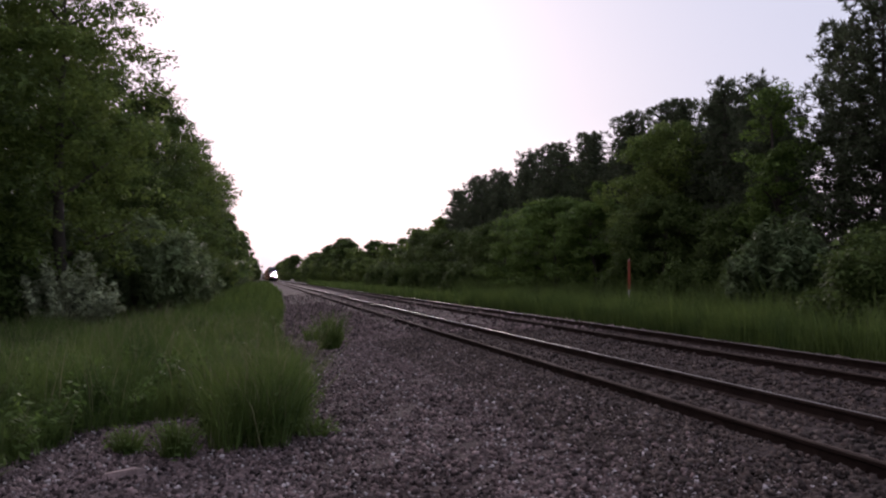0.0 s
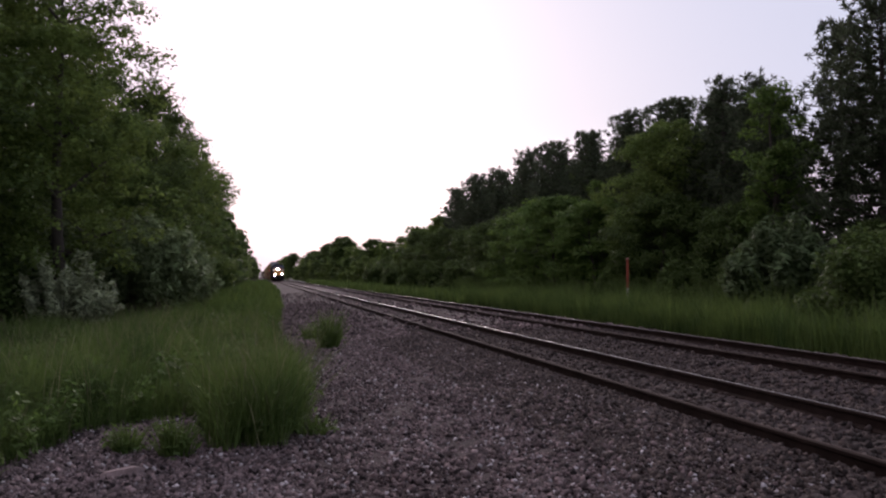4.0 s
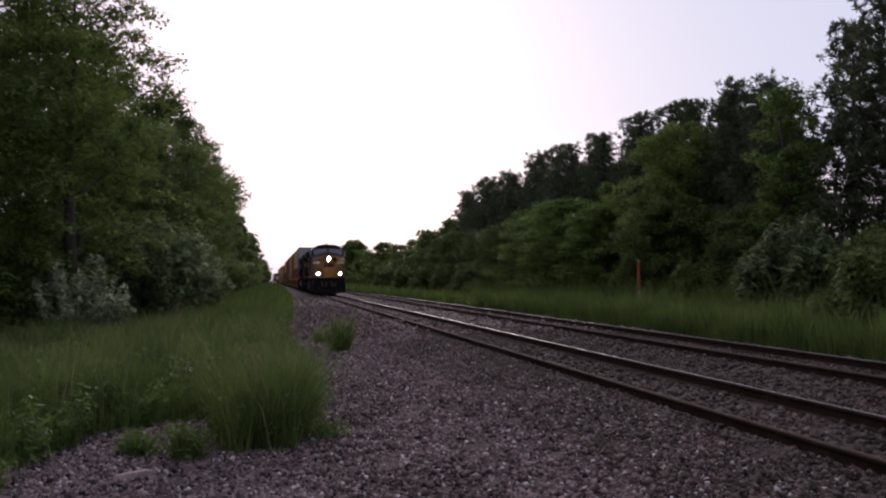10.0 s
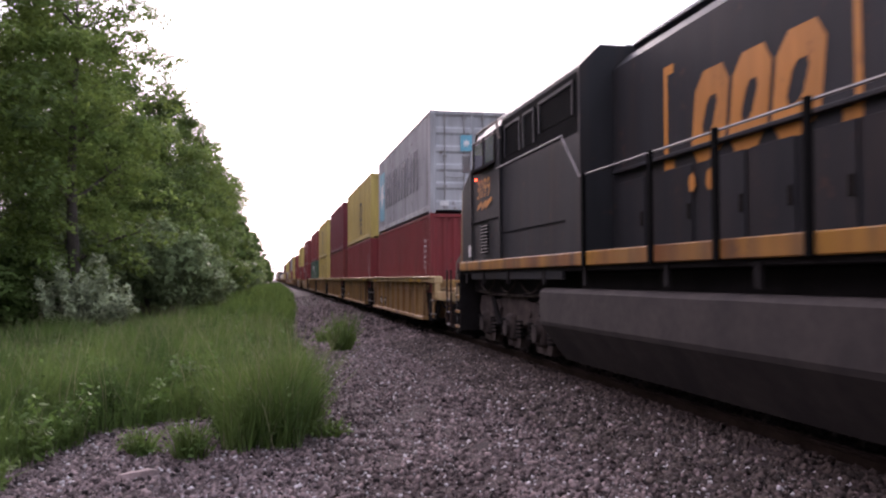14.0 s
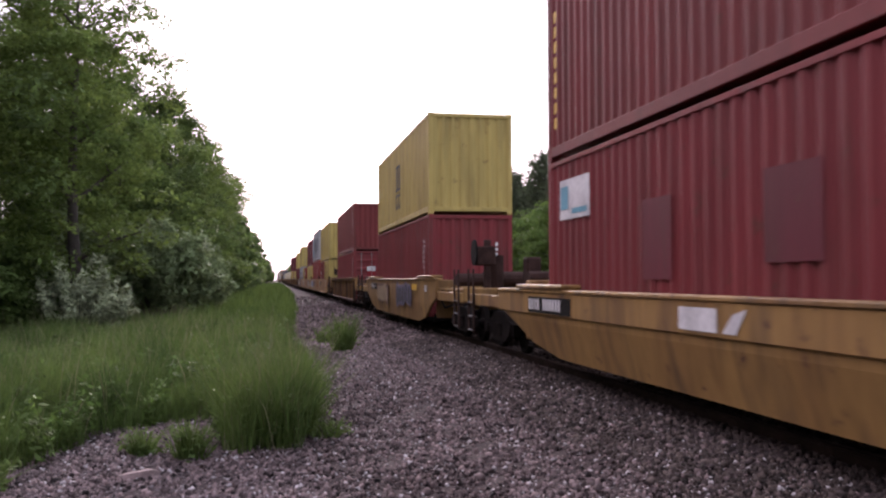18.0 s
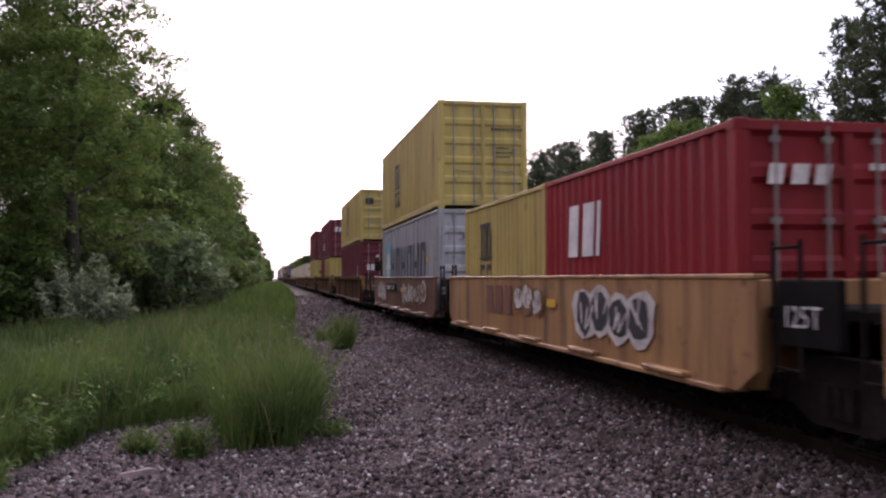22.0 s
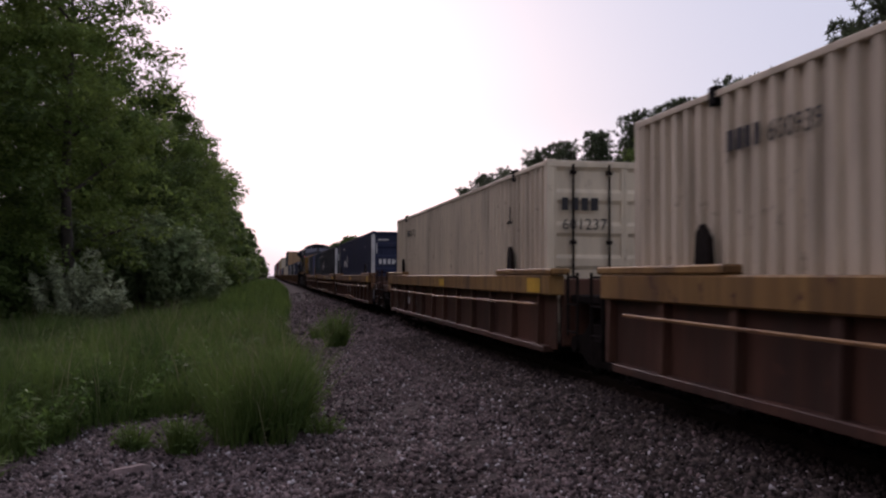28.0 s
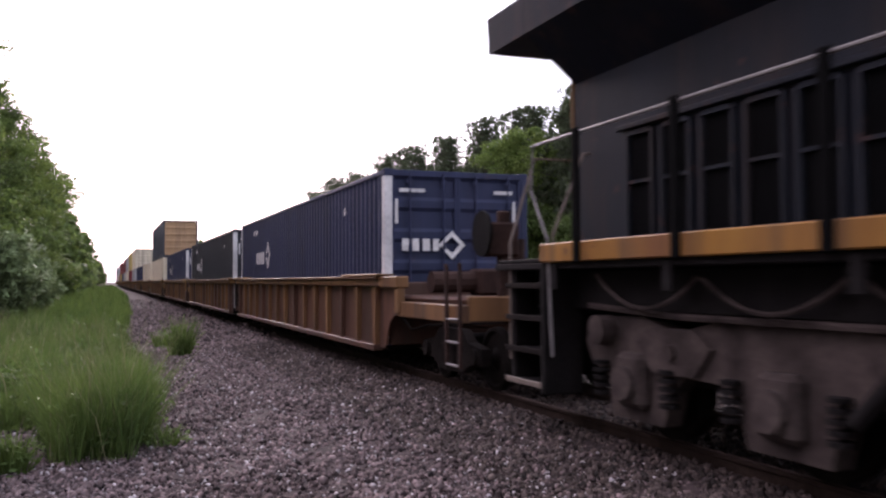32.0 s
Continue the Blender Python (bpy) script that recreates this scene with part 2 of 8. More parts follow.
# ---- mesh building ----
class Shape:
    """Collects vertices and faces of one mesh."""

    def __init__(self):
        self.v, self.f = [], []

    def add(self, verts, faces):
        o = len(self.v)
        self.v.extend(verts)
        self.f.extend(tuple(i + o for i in face) for face in faces)
        return self

    def box(self, x0, x1, y0, y1, z0, z1, b=0.0):
        """A box with chamfered edges of width b."""
        if b <= 0:
            v = [(x, y, z) for x in (x0, x1) for y in (y0, y1) for z in (z0, z1)]
            return self.add(v, [(0, 1, 3, 2), (4, 6, 7, 5), (0, 4, 5, 1), (2, 3, 7, 6), (0, 2, 6, 4), (1, 5, 7, 3)])
        b = min(b, (x1 - x0) * 0.45, (y1 - y0) * 0.45, (z1 - z0) * 0.45)
        c, h = ((x0 + x1) / 2, (y0 + y1) / 2, (z0 + z1) / 2), ((x1 - x0) / 2, (y1 - y0) / 2, (z1 - z0) / 2)
        v, idx = [], {}
        for sx in (-1, 1):
            for sy in (-1, 1):
                for sz in (-1, 1):
                    for a in range(3):
                        p = [c[i] + s * (h[i] - (0 if i == a else b)) for i, s in enumerate((sx, sy, sz))]
                        idx[sx, sy, sz, a] = len(v)
                        v.append(tuple(p))
        f = []
        for a in range(3):
            i, j = (a + 1) % 3, (a + 2) % 3
            for s in (-1, 1):
                quad = []
                for si, sj in ((-1, -1), (1, -1), (1, 1), (-1, 1)):
                    k = [0, 0, 0]
                    k[a], k[i], k[j] = s, si, sj
                    quad.append(idx[k[0], k[1], k[2], a])
                f.append(tuple(quad if s > 0 else quad[::-1]))
        for a in range(3):  # edges along a
            i, j = (a + 1) % 3, (a + 2) % 3
            for si in (-1, 1):
                for sj in (-1, 1):
                    q = []
                    for s, face in ((-1, i), (1, i), (1, j), (-1, j)):
                        k = [0, 0, 0]
                        k[a], k[i], k[j] = s, si, sj
                        q.append(idx[k[0], k[1], k[2], face])
                    f.append(tuple(q if si * sj < 0 else q[::-1]))
        for sx in (-1, 1):
            for sy in (-1, 1):
                for sz in (-1, 1):
                    q = [idx[sx, sy, sz, a] for a in range(3)]
                    f.append(tuple(q if sx * sy * sz > 0 else q[::-1]))
        return self.add(v, f)

    def tube(self, p, q, r, n=8, r2=None, caps=True):
        """A round bar from p to q."""
        p, q = Vector(p), Vector(q)
        r2 = r if r2 is None else r2
        d = (q - p).normalized()
        a = d.orthogonal().normalized()
        b = d.cross(a)
        ring = [a * math.cos(2 * math.pi * i / n) + b * math.sin(2 * math.pi * i / n) for i in range(n)]
        v = [tuple(p + w * r) for w in ring] + [tuple(q + w * r2) for w in ring]
        f = [(i, (i + 1) % n, n + (i + 1) % n, n + i) for i in range(n)]
        if caps:
            f += [tuple(range(n - 1, -1, -1)), tuple(range(n, 2 * n))]
        return self.add(v, f)

    def pipe(self, pts, r, n=6):
        """One bent round bar through the points."""
        pts = [Vector(p) for p in pts]
        v, f, a = [], [], None
        for i, p in enumerate(pts):
            d = (pts[min(i + 1, len(pts) - 1)] - pts[max(i - 1, 0)]).normalized()
            a = d.orthogonal().normalized() if a is None else (a - d * a.dot(d)).normalized()
            b = d.cross(a)
            v += [tuple(p + (a * math.cos(2 * math.pi * j / n) + b * math.sin(2 * math.pi * j / n)) * r) for j in range(n)]
        for i in range(len(pts) - 1):
            f += [(i * n + j, i * n + (j + 1) % n, (i + 1) * n + (j + 1) % n, (i + 1) * n + j) for j in range(n)]
        return self.add(v, f + [tuple(range(n - 1, -1, -1)), tuple(range((len(pts) - 1) * n, len(pts) * n))])

    def wheel(self, x, y, z, profile, n=20):
        """Turns (offset along x, radius) round an axle along x at (x, y, z)."""
        v, f = [], []
        for dx, r in profile:
            v += [(x + dx, y + r * math.cos(2 * math.pi * i / n), z + r * math.sin(2 * math.pi * i / n)) for i in range(n)]
        for k in range(len(profile) - 1):
            f += [(k * n + i, k * n + (i + 1) % n, (k + 1) * n + (i + 1) % n, (k + 1) * n + i) for i in range(n)]
        f += [tuple(range(n)), tuple(range((len(profile) - 1) * n, len(profile) * n))]
        return self.add(v, f)

    def prism_x(self, outline, x0, x1):
        """An outline of (y, z) points pushed from x0 to x1."""
        n = len(outline)
        v = [(x0, y, z) for y, z in outline] + [(x1, y, z) for y, z in outline]
        return self.add(v, [(i, (i + 1) % n, n + (i + 1) % n, n + i) for i in range(n)] + [tuple(range(n - 1, -1, -1)), tuple(range(n, 2 * n))])

    def prism_y(self, outline, y0, y1):
        """An outline of (x, z) points pushed from y0 to y1."""
        n = len(outline)
        v = [(x, y0, z) for x, z in outline] + [(x, y1, z) for x, z in outline]
        return self.add(v, [(i, (i + 1) % n, n + (i + 1) % n, n + i) for i in range(n)] + [tuple(range(n - 1, -1, -1)), tuple(range(n, 2 * n))])

    def mesh(self, name, material, smooth=False):
        me = bpy.data.meshes.new(name)
        me.from_pydata(self.v, [], self.f)
        me.update()
        fix_normals(me)
        if smooth:
            me.shade_smooth()
            me.set_sharp_from_angle(angle=radians(40))
        me.materials.append(material)
        return me


def fix_normals(me):
    bm = bmesh.new()
    bm.from_mesh(me)
    bmesh.ops.recalc_face_normals(bm, faces=bm.faces)
    bm.to_mesh(me)
    bm.free()


MESHES = {}


def part(name, shape, material, parent, label="", smooth=False, key=None):
    """Links a shape as one mesh object under a thing or a part. Alike shapes with the same key share their mesh."""
    if key is not None and (key, material.name) in MESHES:
        me = MESHES[key, material.name]
    else:
        me = shape().mesh(name, material, smooth) if callable(shape) else shape.mesh(name, material, smooth)
        if key is not None:
            MESHES[key, material.name] = me
    ob = new(name, me)
    ob.parent = parent
    return tagged(ob, label)


def thing(name, label, category, group="", m=None, kind=""):
    ob = new(name)
    ob.empty_display_size = 0.3
    if m is not None:
        ob.matrix_basis = m
    return tagged(ob, label, category, group, kind)


def solid(name, shape, material, label, category, group="", m=None, kind="", smooth=False):
    ob = new(name, shape.mesh(name, material, smooth))
    if m is not None:
        ob.matrix_basis = m
    return tagged(ob, label, category, group, kind)


def arrays(name, verts, faces, material, smooth=False):
    """A large mesh straight from arrays of vertices and of quads or triangles."""
    me = bpy.data.meshes.new(name)
    verts, faces = np.asarray(verts, dtype=np.float32), np.asarray(faces, dtype=np.int32)
    k = faces.shape[1]
    me.vertices.add(len(verts))
    me.vertices.foreach_set("co", verts.ravel())
    me.loops.add(faces.size)
    me.loops.foreach_set("vertex_index", faces.ravel())
    me.polygons.add(len(faces))
    me.polygons.foreach_set("loop_start", np.arange(0, faces.size, k, dtype=np.int32))
    me.update(calc_edges=True)
    me.validate()
    if smooth:
        me.shade_smooth()
    me.materials.append(material)
    return me


# ---- ground, ballast, tracks ----
TRACK_X, FAR_TRACK_X = 5.58, 9.63  # centre lines of the two tracks
M_SOIL = mat("soil", (0.055, 0.05, 0.03), 0.95, var=0.4, scale=0.6, bump=0.6, bump_scale=6, second=(0.04, 0.055, 0.02))
M_BALLAST = mat("ballast_bed", (0.056, 0.041, 0.039), 0.9, var=0.5, scale=2.2, bump=1.0, bump_scale=26, second=(0.036, 0.027, 0.026), spec=0.06)
M_STONE = mat("crushed_stone", (0.138, 0.102, 0.098), 0.9, var=0.3, scale=0.7, second=(0.086, 0.062, 0.059), rand=0.9, spec=0.15)
# Oily stone, coloured darker still to hold the shade under the train.
M_OILY_SHADED = mat("oily_shaded_stone", (0.072, 0.054, 0.047), 0.9, var=0.3, scale=0.7, second=(0.045, 0.033, 0.028), rand=0.7, spec=0.2)
M_FINE = mat("fine_pink_gravel", (0.19, 0.14, 0.14), 0.9, var=0.3, scale=1.5, second=(0.11, 0.088, 0.088), rand=0.4, spec=0.2)
M_PALE = mat("pale_stone", (0.40, 0.36, 0.355), 0.85, var=0.2, scale=9, rand=0.3)
M_RAIL = mat("rusty_rail", (0.034, 0.023, 0.018), 0.95, var=0.3, scale=3, bump=0.2, spec=0.05)
M_SHINE = mat("polished_rail", (0.36, 0.34, 0.33), 0.42, metal=0.8, var=0.1, scale=5)
M_NO_GLINT = mat("rail_head_no_glint", (0.085, 0.062, 0.052), 0.9, var=0.2, scale=5, spec=0.08)
M_TIE = mat("weathered_tie", (0.06, 0.046, 0.039), 0.95, var=0.4, scale=6, bump=0.5, spec=0.1)


def ground_z(x):
    return np.interp(x, [-400, -40, -10, -3, 0.8, 3.2, 4.2, 4.7, 5.0, 6.2, 6.5, 7.6, 8.7, 8.9, 10.3, 11.2, 12.6, 14, 22, 60, 400], [-0.9, -0.7, -0.62, -0.46, -0.40, -0.28, -0.17, -0.135, -0.195, -0.195, -0.15, -0.23, -0.15, -0.195, -0.195, -0.17, -0.36, -0.55, -0.7, -0.8, -1.0])


def sheet(name, xs, ys, lift, material, bumpy, label, category):
    """A strip of ground over the lines xs and ys, raised by lift, with small uneven places."""
    xs, ys = np.asarray(xs, float), np.asarray(ys, float)
    gx, gy = np.meshgrid(xs, ys)
    rng = np.random.default_rng(len(xs) * 7 + len(ys))
    gz = ground_z(gx) + lift + rng.normal(0, bumpy, gx.shape)
    n, k = len(xs), len(ys)
    i = (np.arange(k - 1)[:, None] * n + np.arange(n - 1)[None, :]).ravel()
    me = arrays(name, np.stack([gx, gy, gz], -1).reshape(-1, 3), np.stack([i, i + 1, i + n + 1, i + n], -1), material, True)
    return tagged(new(name, me), label, category, kind="structure")


sheet("ground", [-2500, -400, -120, -40, -20, -10, -6, -3, -1, 0.8, 2, 3.2, 4.2, 5.0, 6.2, 7.6, 8.9, 10.3, 11.2, 12.6, 14, 17, 22, 30, 60, 150, 400, 2500],
      [-900, -200, -40, -10, 0, 5, 10, 15, 20, 30, 40, 60, 80, 120, 160, 240, 400, 700, 1200, 2400], -0.03, M_SOIL, 0.0, "dark soil under grass and woods", "ground")
_ys = np.concatenate([np.arange(-60, 2, 4), np.arange(2, 40, 0.25), np.arange(40, 120, 2), np.arange(120, 1500, 30)])
ballast = sheet("ballast", np.concatenate([[-7, -5, -3.4], np.arange(-2.4, 12.0, 0.2), [12.4, 13.0]]), _ys, 0.012, M_BALLAST, 0.010,
                "grey crushed stone ballast beside and under the tracks", "ballast")


def rail(x, name_parent):
    s = Shape()
    o = [(-0.075, -0.172), (0.075, -0.172), (0.075, -0.158), (0.012, -0.135), (0.012, -0.045), (0.036, -0.034), (0.036, -0.008), (0.026, -0.003), (-0.026, -0.003), (-0.036, -0.008), (-0.036, -0.034), (-0.012, -0.045), (-0.012, -0.135), (-0.075, -0.158)]
    s.prism_y([(x + a, b) for a, b in o], -600, 1500)
    r = part("rail", s, M_RAIL, name_parent, "rusty steel rail")
    h = Shape().box(x + 0.004, x + 0.026, -600, 1500, -0.003, 0.0012)
    # Sky glint set by material: far rails shiny, near heads painted matt brown.
    part("rail_head", h, M_SHINE if x in (TRACK_X + 0.7525, FAR_TRACK_X + 0.7525) else M_NO_GLINT, r, "wheel-polished running surface with its glint set in the colour")


def track(x, label):
    t = thing("railway_track", label, "track", "pair of tracks", kind="structure")
    for dx in (-0.7525, 0.7525):
        rail(x + dx, t)
    tie = lambda: Shape().box(-1.3, 1.3, -0.115, 0.115, -0.36, -0.178, 0.012)
    rng = random.Random(int(x * 10))
    for i in range(110):
        o = part("tie", tie, M_TIE, t, key="tie")
        o.matrix_basis = pose(x + rng.uniform(-0.03, 0.03), 2.2 + i * 0.51, rng.uniform(-0.004, 0.006), 0, 0, rng.uniform(-1, 1))
    rest = Shape()
    for i in range(400):
        y = 58.3 + i * 0.6
        rest.box(x - 1.3, x + 1.3, y - 0.115, y + 0.115, -0.4, -0.205)
    tagged(part("far_ties", rest, M_TIE, t), kind="stuff")
    return t


track(TRACK_X, "near railway track of rusty rails on half-buried ties")
track(FAR_TRACK_X, "second railway track of rusty rails on half-buried ties")


def stones(name, count, x0, x1, y0, y1, size, material, seed, label, keep=None):
    """Loose broken stones strewn over the ballast, one mesh."""
    rng = np.random.default_rng(seed)
    x, y = rng.uniform(x0, x1, count), y0 + (y1 - y0) * rng.uniform(0, 1, count) ** 1.6
    if keep is not None:
        k = keep(x, y)
        x, y = x[k], y[k]
    n = len(x)
    s = size * np.clip(rng.lognormal(0, 0.35, n), 0.4, 1.9)
    base = np.array([(-1, -1, -1), (1, -1, -1), (1, 1, -1), (-1, 1, -1), (-1, -1, 1), (1, -1, 1), (1, 1, 1), (-1, 1, 1)], float) * 0.5
    v = base[None] * rng.uniform(0.42, 1.2, (n, 8, 3)) * rng.uniform(0.6, 1.25, (n, 1, 3))
    q = rng.normal(size=(n, 4))
    q /= np.linalg.norm(q, axis=1)[:, None]
    w, a, b, c = q.T
    r = np.stack([1 - 2 * (b * b + c * c), 2 * (a * b - c * w), 2 * (a * c + b * w), 2 * (a * b + c * w), 1 - 2 * (a * a + c * c), 2 * (b * c - a * w), 2 * (a * c - b * w), 2 * (b * c + a * w), 1 - 2 * (a * a + b * b)], -1).reshape(n, 3, 3)
    v = np.einsum("nij,nkj->nki", r, v) * s[:, None, None]
    v += np.stack([x, y, ground_z(x) + 0.012 + 0.22 * s], -1)[:, None]
    f = np.array([(0, 3, 2, 1), (4, 5, 6, 7), (0, 1, 5, 4), (1, 2, 6, 5), (2, 3, 7, 6), (3, 0, 4, 7)])
    f = (np.arange(n)[:, None, None] * 8 + f[None]).reshape(-1, 4)
    return tagged(new(name, arrays(name, v.reshape(-1, 3), f, material)), label, "gravel", kind="stuff")


def grass_edge(y):
    """Where the grass ends and the gravel begins, at y along the track."""
    y = np.asarray(y, float)
    near = np.interp(y, [0, 8.4, 9.4, 10.4, 11.3, 12.2, 12.8, 13.6, 16.2, 20, 24, 34, 52, 80, 140, 300], [-9, -4.2, -2.6, -2.1, -1.85, -1.2, 0.2, 0.62, 0.8, 0.72, 0.5, 0.75, 1.45, 2.0, 2.9, 3.7])
    return near + 0.12 * np.sin(y * 2.1) + 0.08 * np.sin(y * 5.3 + 1)


def on_gravel(x, y):
    return (x > grass_edge(y) - 0.5) & (np.abs(np.abs(x - TRACK_X) - 0.7525) > 0.07) & (np.abs(np.abs(x - FAR_TRACK_X) - 0.7525) > 0.07)


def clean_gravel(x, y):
    """Stones away from the strip beside the rails, darkened for oil and shade."""
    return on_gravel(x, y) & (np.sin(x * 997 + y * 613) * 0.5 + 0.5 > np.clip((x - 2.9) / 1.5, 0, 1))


stones("ballast_stones", 80000, -3.6, 4.9, 3.0, 26, 0.030, M_STONE, 11, "loose broken grey stones", clean_gravel)
stones("ballast_stones", 22000, 3.1, 4.9, 2.6, 26, 0.031, M_OILY_SHADED, 16, "oily stones along the track, darkened for the train's shade", on_gravel)
stones("ballast_stones", 3000, -4.5, 4.9, -9, 3.0, 0.045, M_STONE, 17, "loose broken grey stones", on_gravel)
stones("ballast_stones", 27000, 4.9, 12.7, 3.0, 30, 0.045, M_OILY_SHADED, 14, "loose broken grey stones between the rails", on_gravel)
stones("ballast_stones", 16000, 0.6, 4.9, 24, 60, 0.048, M_STONE, 18, "loose broken grey stones further along the track", clean_gravel)
stones("ballast_stones", 7000, 0, 12.8, 26, 90, 0.07, M_STONE, 12, "loose broken grey stones further along the track", on_gravel)
stones("fine_gravel", 26000, -3.6, 0.4, 6.0, 12.2, 0.016, M_FINE, 15, "fine pinkish grit over the gravel", on_gravel)
stones("pale_stones", 6400, -3.6, 4.4, 6.2, 30, 0.023, M_PALE, 13, "scattered pale pink and white stones", on_gravel)


# ---- plants ----
M_LEAF = mat("oak_leaves", (0.155, 0.215, 0.054), 0.6, var=0.25, scale=0.5, second=(0.096, 0.15, 0.04), rand=0.3, translucent=0.45, spec=0.06)
M_LEAF_B = mat("bright_leaves", (0.125, 0.20, 0.045), 0.6, var=0.25, scale=0.5, second=(0.08, 0.138, 0.036), rand=0.3, translucent=0.45, spec=0.06)
M_LEAF_D = mat("dark_leaves", (0.092, 0.14, 0.04), 0.6, var=0.35, scale=0.5, rand=0.3, translucent=0.4, spec=0.06)
M_OLIVE = mat("silver_leaves", (0.42, 0.46, 0.29), 0.65, var=0.3, scale=1.2, second=(0.30, 0.335, 0.20), rand=0.3, translucent=0.25, spec=0.1)
M_NEEDLE = mat("pine_needles", (0.078, 0.1, 0.054), 0.7, var=0.3, scale=0.8, second=(0.055, 0.072, 0.038), rand=0.35, spec=0.1, translucent=0.28)
M_BARK = mat("bark", (0.075, 0.06, 0.048), 0.95, var=0.4, scale=5, bump=0.8, bump_scale=14)
M_GRASS = mat("tall_grass", (0.12, 0.176, 0.044), 0.65, var=0.35, scale=0.8, second=(0.054, 0.095, 0.026), rand=0.22, translucent=0.35, spec=0.1)
M_DRY = mat("seed_heads", (0.21, 0.20, 0.10), 0.8, var=0.3, scale=2, rand=0.3, translucent=0.2)


def quads(p, a, b):
    """Diamond leaves: centres p, half axes a (long) and b (wide)."""
    n = len(p)
    v = np.stack([p - a, p + b * 0.9, p + a, p - b * 0.9], 1).reshape(-1, 3)
    return v, np.arange(4 * n).reshape(n, 4)


def unit(v):
    return v / np.maximum(np.linalg.norm(v, axis=-1, keepdims=True), 1e-9)


def leaf_mesh(name, centres, radii, per, size, material, rng, droop=0.3, flat=0.7, longish=1.6):
    """Leaves gathered in clumps round the centres."""
    n = len(centres)
    k = n * per
    c = np.repeat(centres, per, 0)
    r = np.repeat(radii, per)
    d = unit(rng.normal(size=(k, 3)))
    rad = r * rng.uniform(0.25, 1, k) ** 0.6
    p = c + d * rad[:, None] * np.array([1, 1, flat])
    up = unit(np.array([0, 0, 1.0]) + d * 0.5 + rng.normal(0, 0.45, (k, 3)))
    a = unit(np.cross(up, rng.normal(size=(k, 3))))
    a[:, 2] -= droop * rng.uniform(0, 1, k)
    a = unit(a)
    b = unit(np.cross(up, a))
    s = size * rng.uniform(0.6, 1.3, k)
    v, f = quads(p, a * (s * 0.5 * longish)[:, None], b * (s * 0.5)[:, None])
    return arrays(name, v, f, material)


def tree_wood(rng, height, spread, base, trunk_r, limbs):
    """A tapered trunk with crooked limbs; returns trunk and limb shapes and the tips."""
    trunk, branches, tips = Shape(), [], []
    pts, p = [], Vector((0, 0, -0.3))
    for i in range(7):
        pts.append(p.copy())
        p = p + Vector((rng.normal(0, 0.12), rng.normal(0, 0.12), (height * 0.88 + 0.3) / 6))
    for i in range(6):
        trunk.tube(pts[i], pts[i + 1], trunk_r * (1 - i / 7), 9, trunk_r * (1 - (i + 1) / 7), caps=False)
    for i in range(limbs):
        h = base * 0.8 + (height * 0.85 - base * 0.8) * (i + rng.uniform(0, 1)) / limbs
        k = min(5, max(0, int(h / (height * 0.88) * 6)))
        q0 = pts[k].lerp(pts[k + 1], 0.5)
        ang = i * 2.4 + rng.uniform(-0.4, 0.4)
        reach = spread * rng.uniform(0.55, 0.9) * (1.1 - 0.5 * h / height)
        q1 = q0 + Vector((math.cos(ang) * reach * 0.5, math.sin(ang) * reach * 0.5, reach * rng.uniform(0.15, 0.5)))
        q2 = q1 + Vector((math.cos(ang + 0.3) * reach * 0.5, math.sin(ang + 0.3) * reach * 0.5, reach * rng.uniform(0.1, 0.4)))
        r = trunk_r * 0.42 * (1 - 0.6 * h / height)
        branches.append(Shape().tube(q0, q1, r, 6, r * 0.6, False).tube(q1, q2, r * 0.6, 6, r * 0.15, False))
        tips += [q1, q2]
        for j in range(2):
            q3 = q1 + Vector((rng.normal(0, 0.5), rng.normal(0, 0.5), rng.uniform(0.2, 0.8))) * reach * 0.45
            branches[-1].tube(q1, q3, r * 0.4, 5, r * 0.1, False)
            tips.append(q3)
    return trunk, branches, np.array([tuple(t) for t in tips])


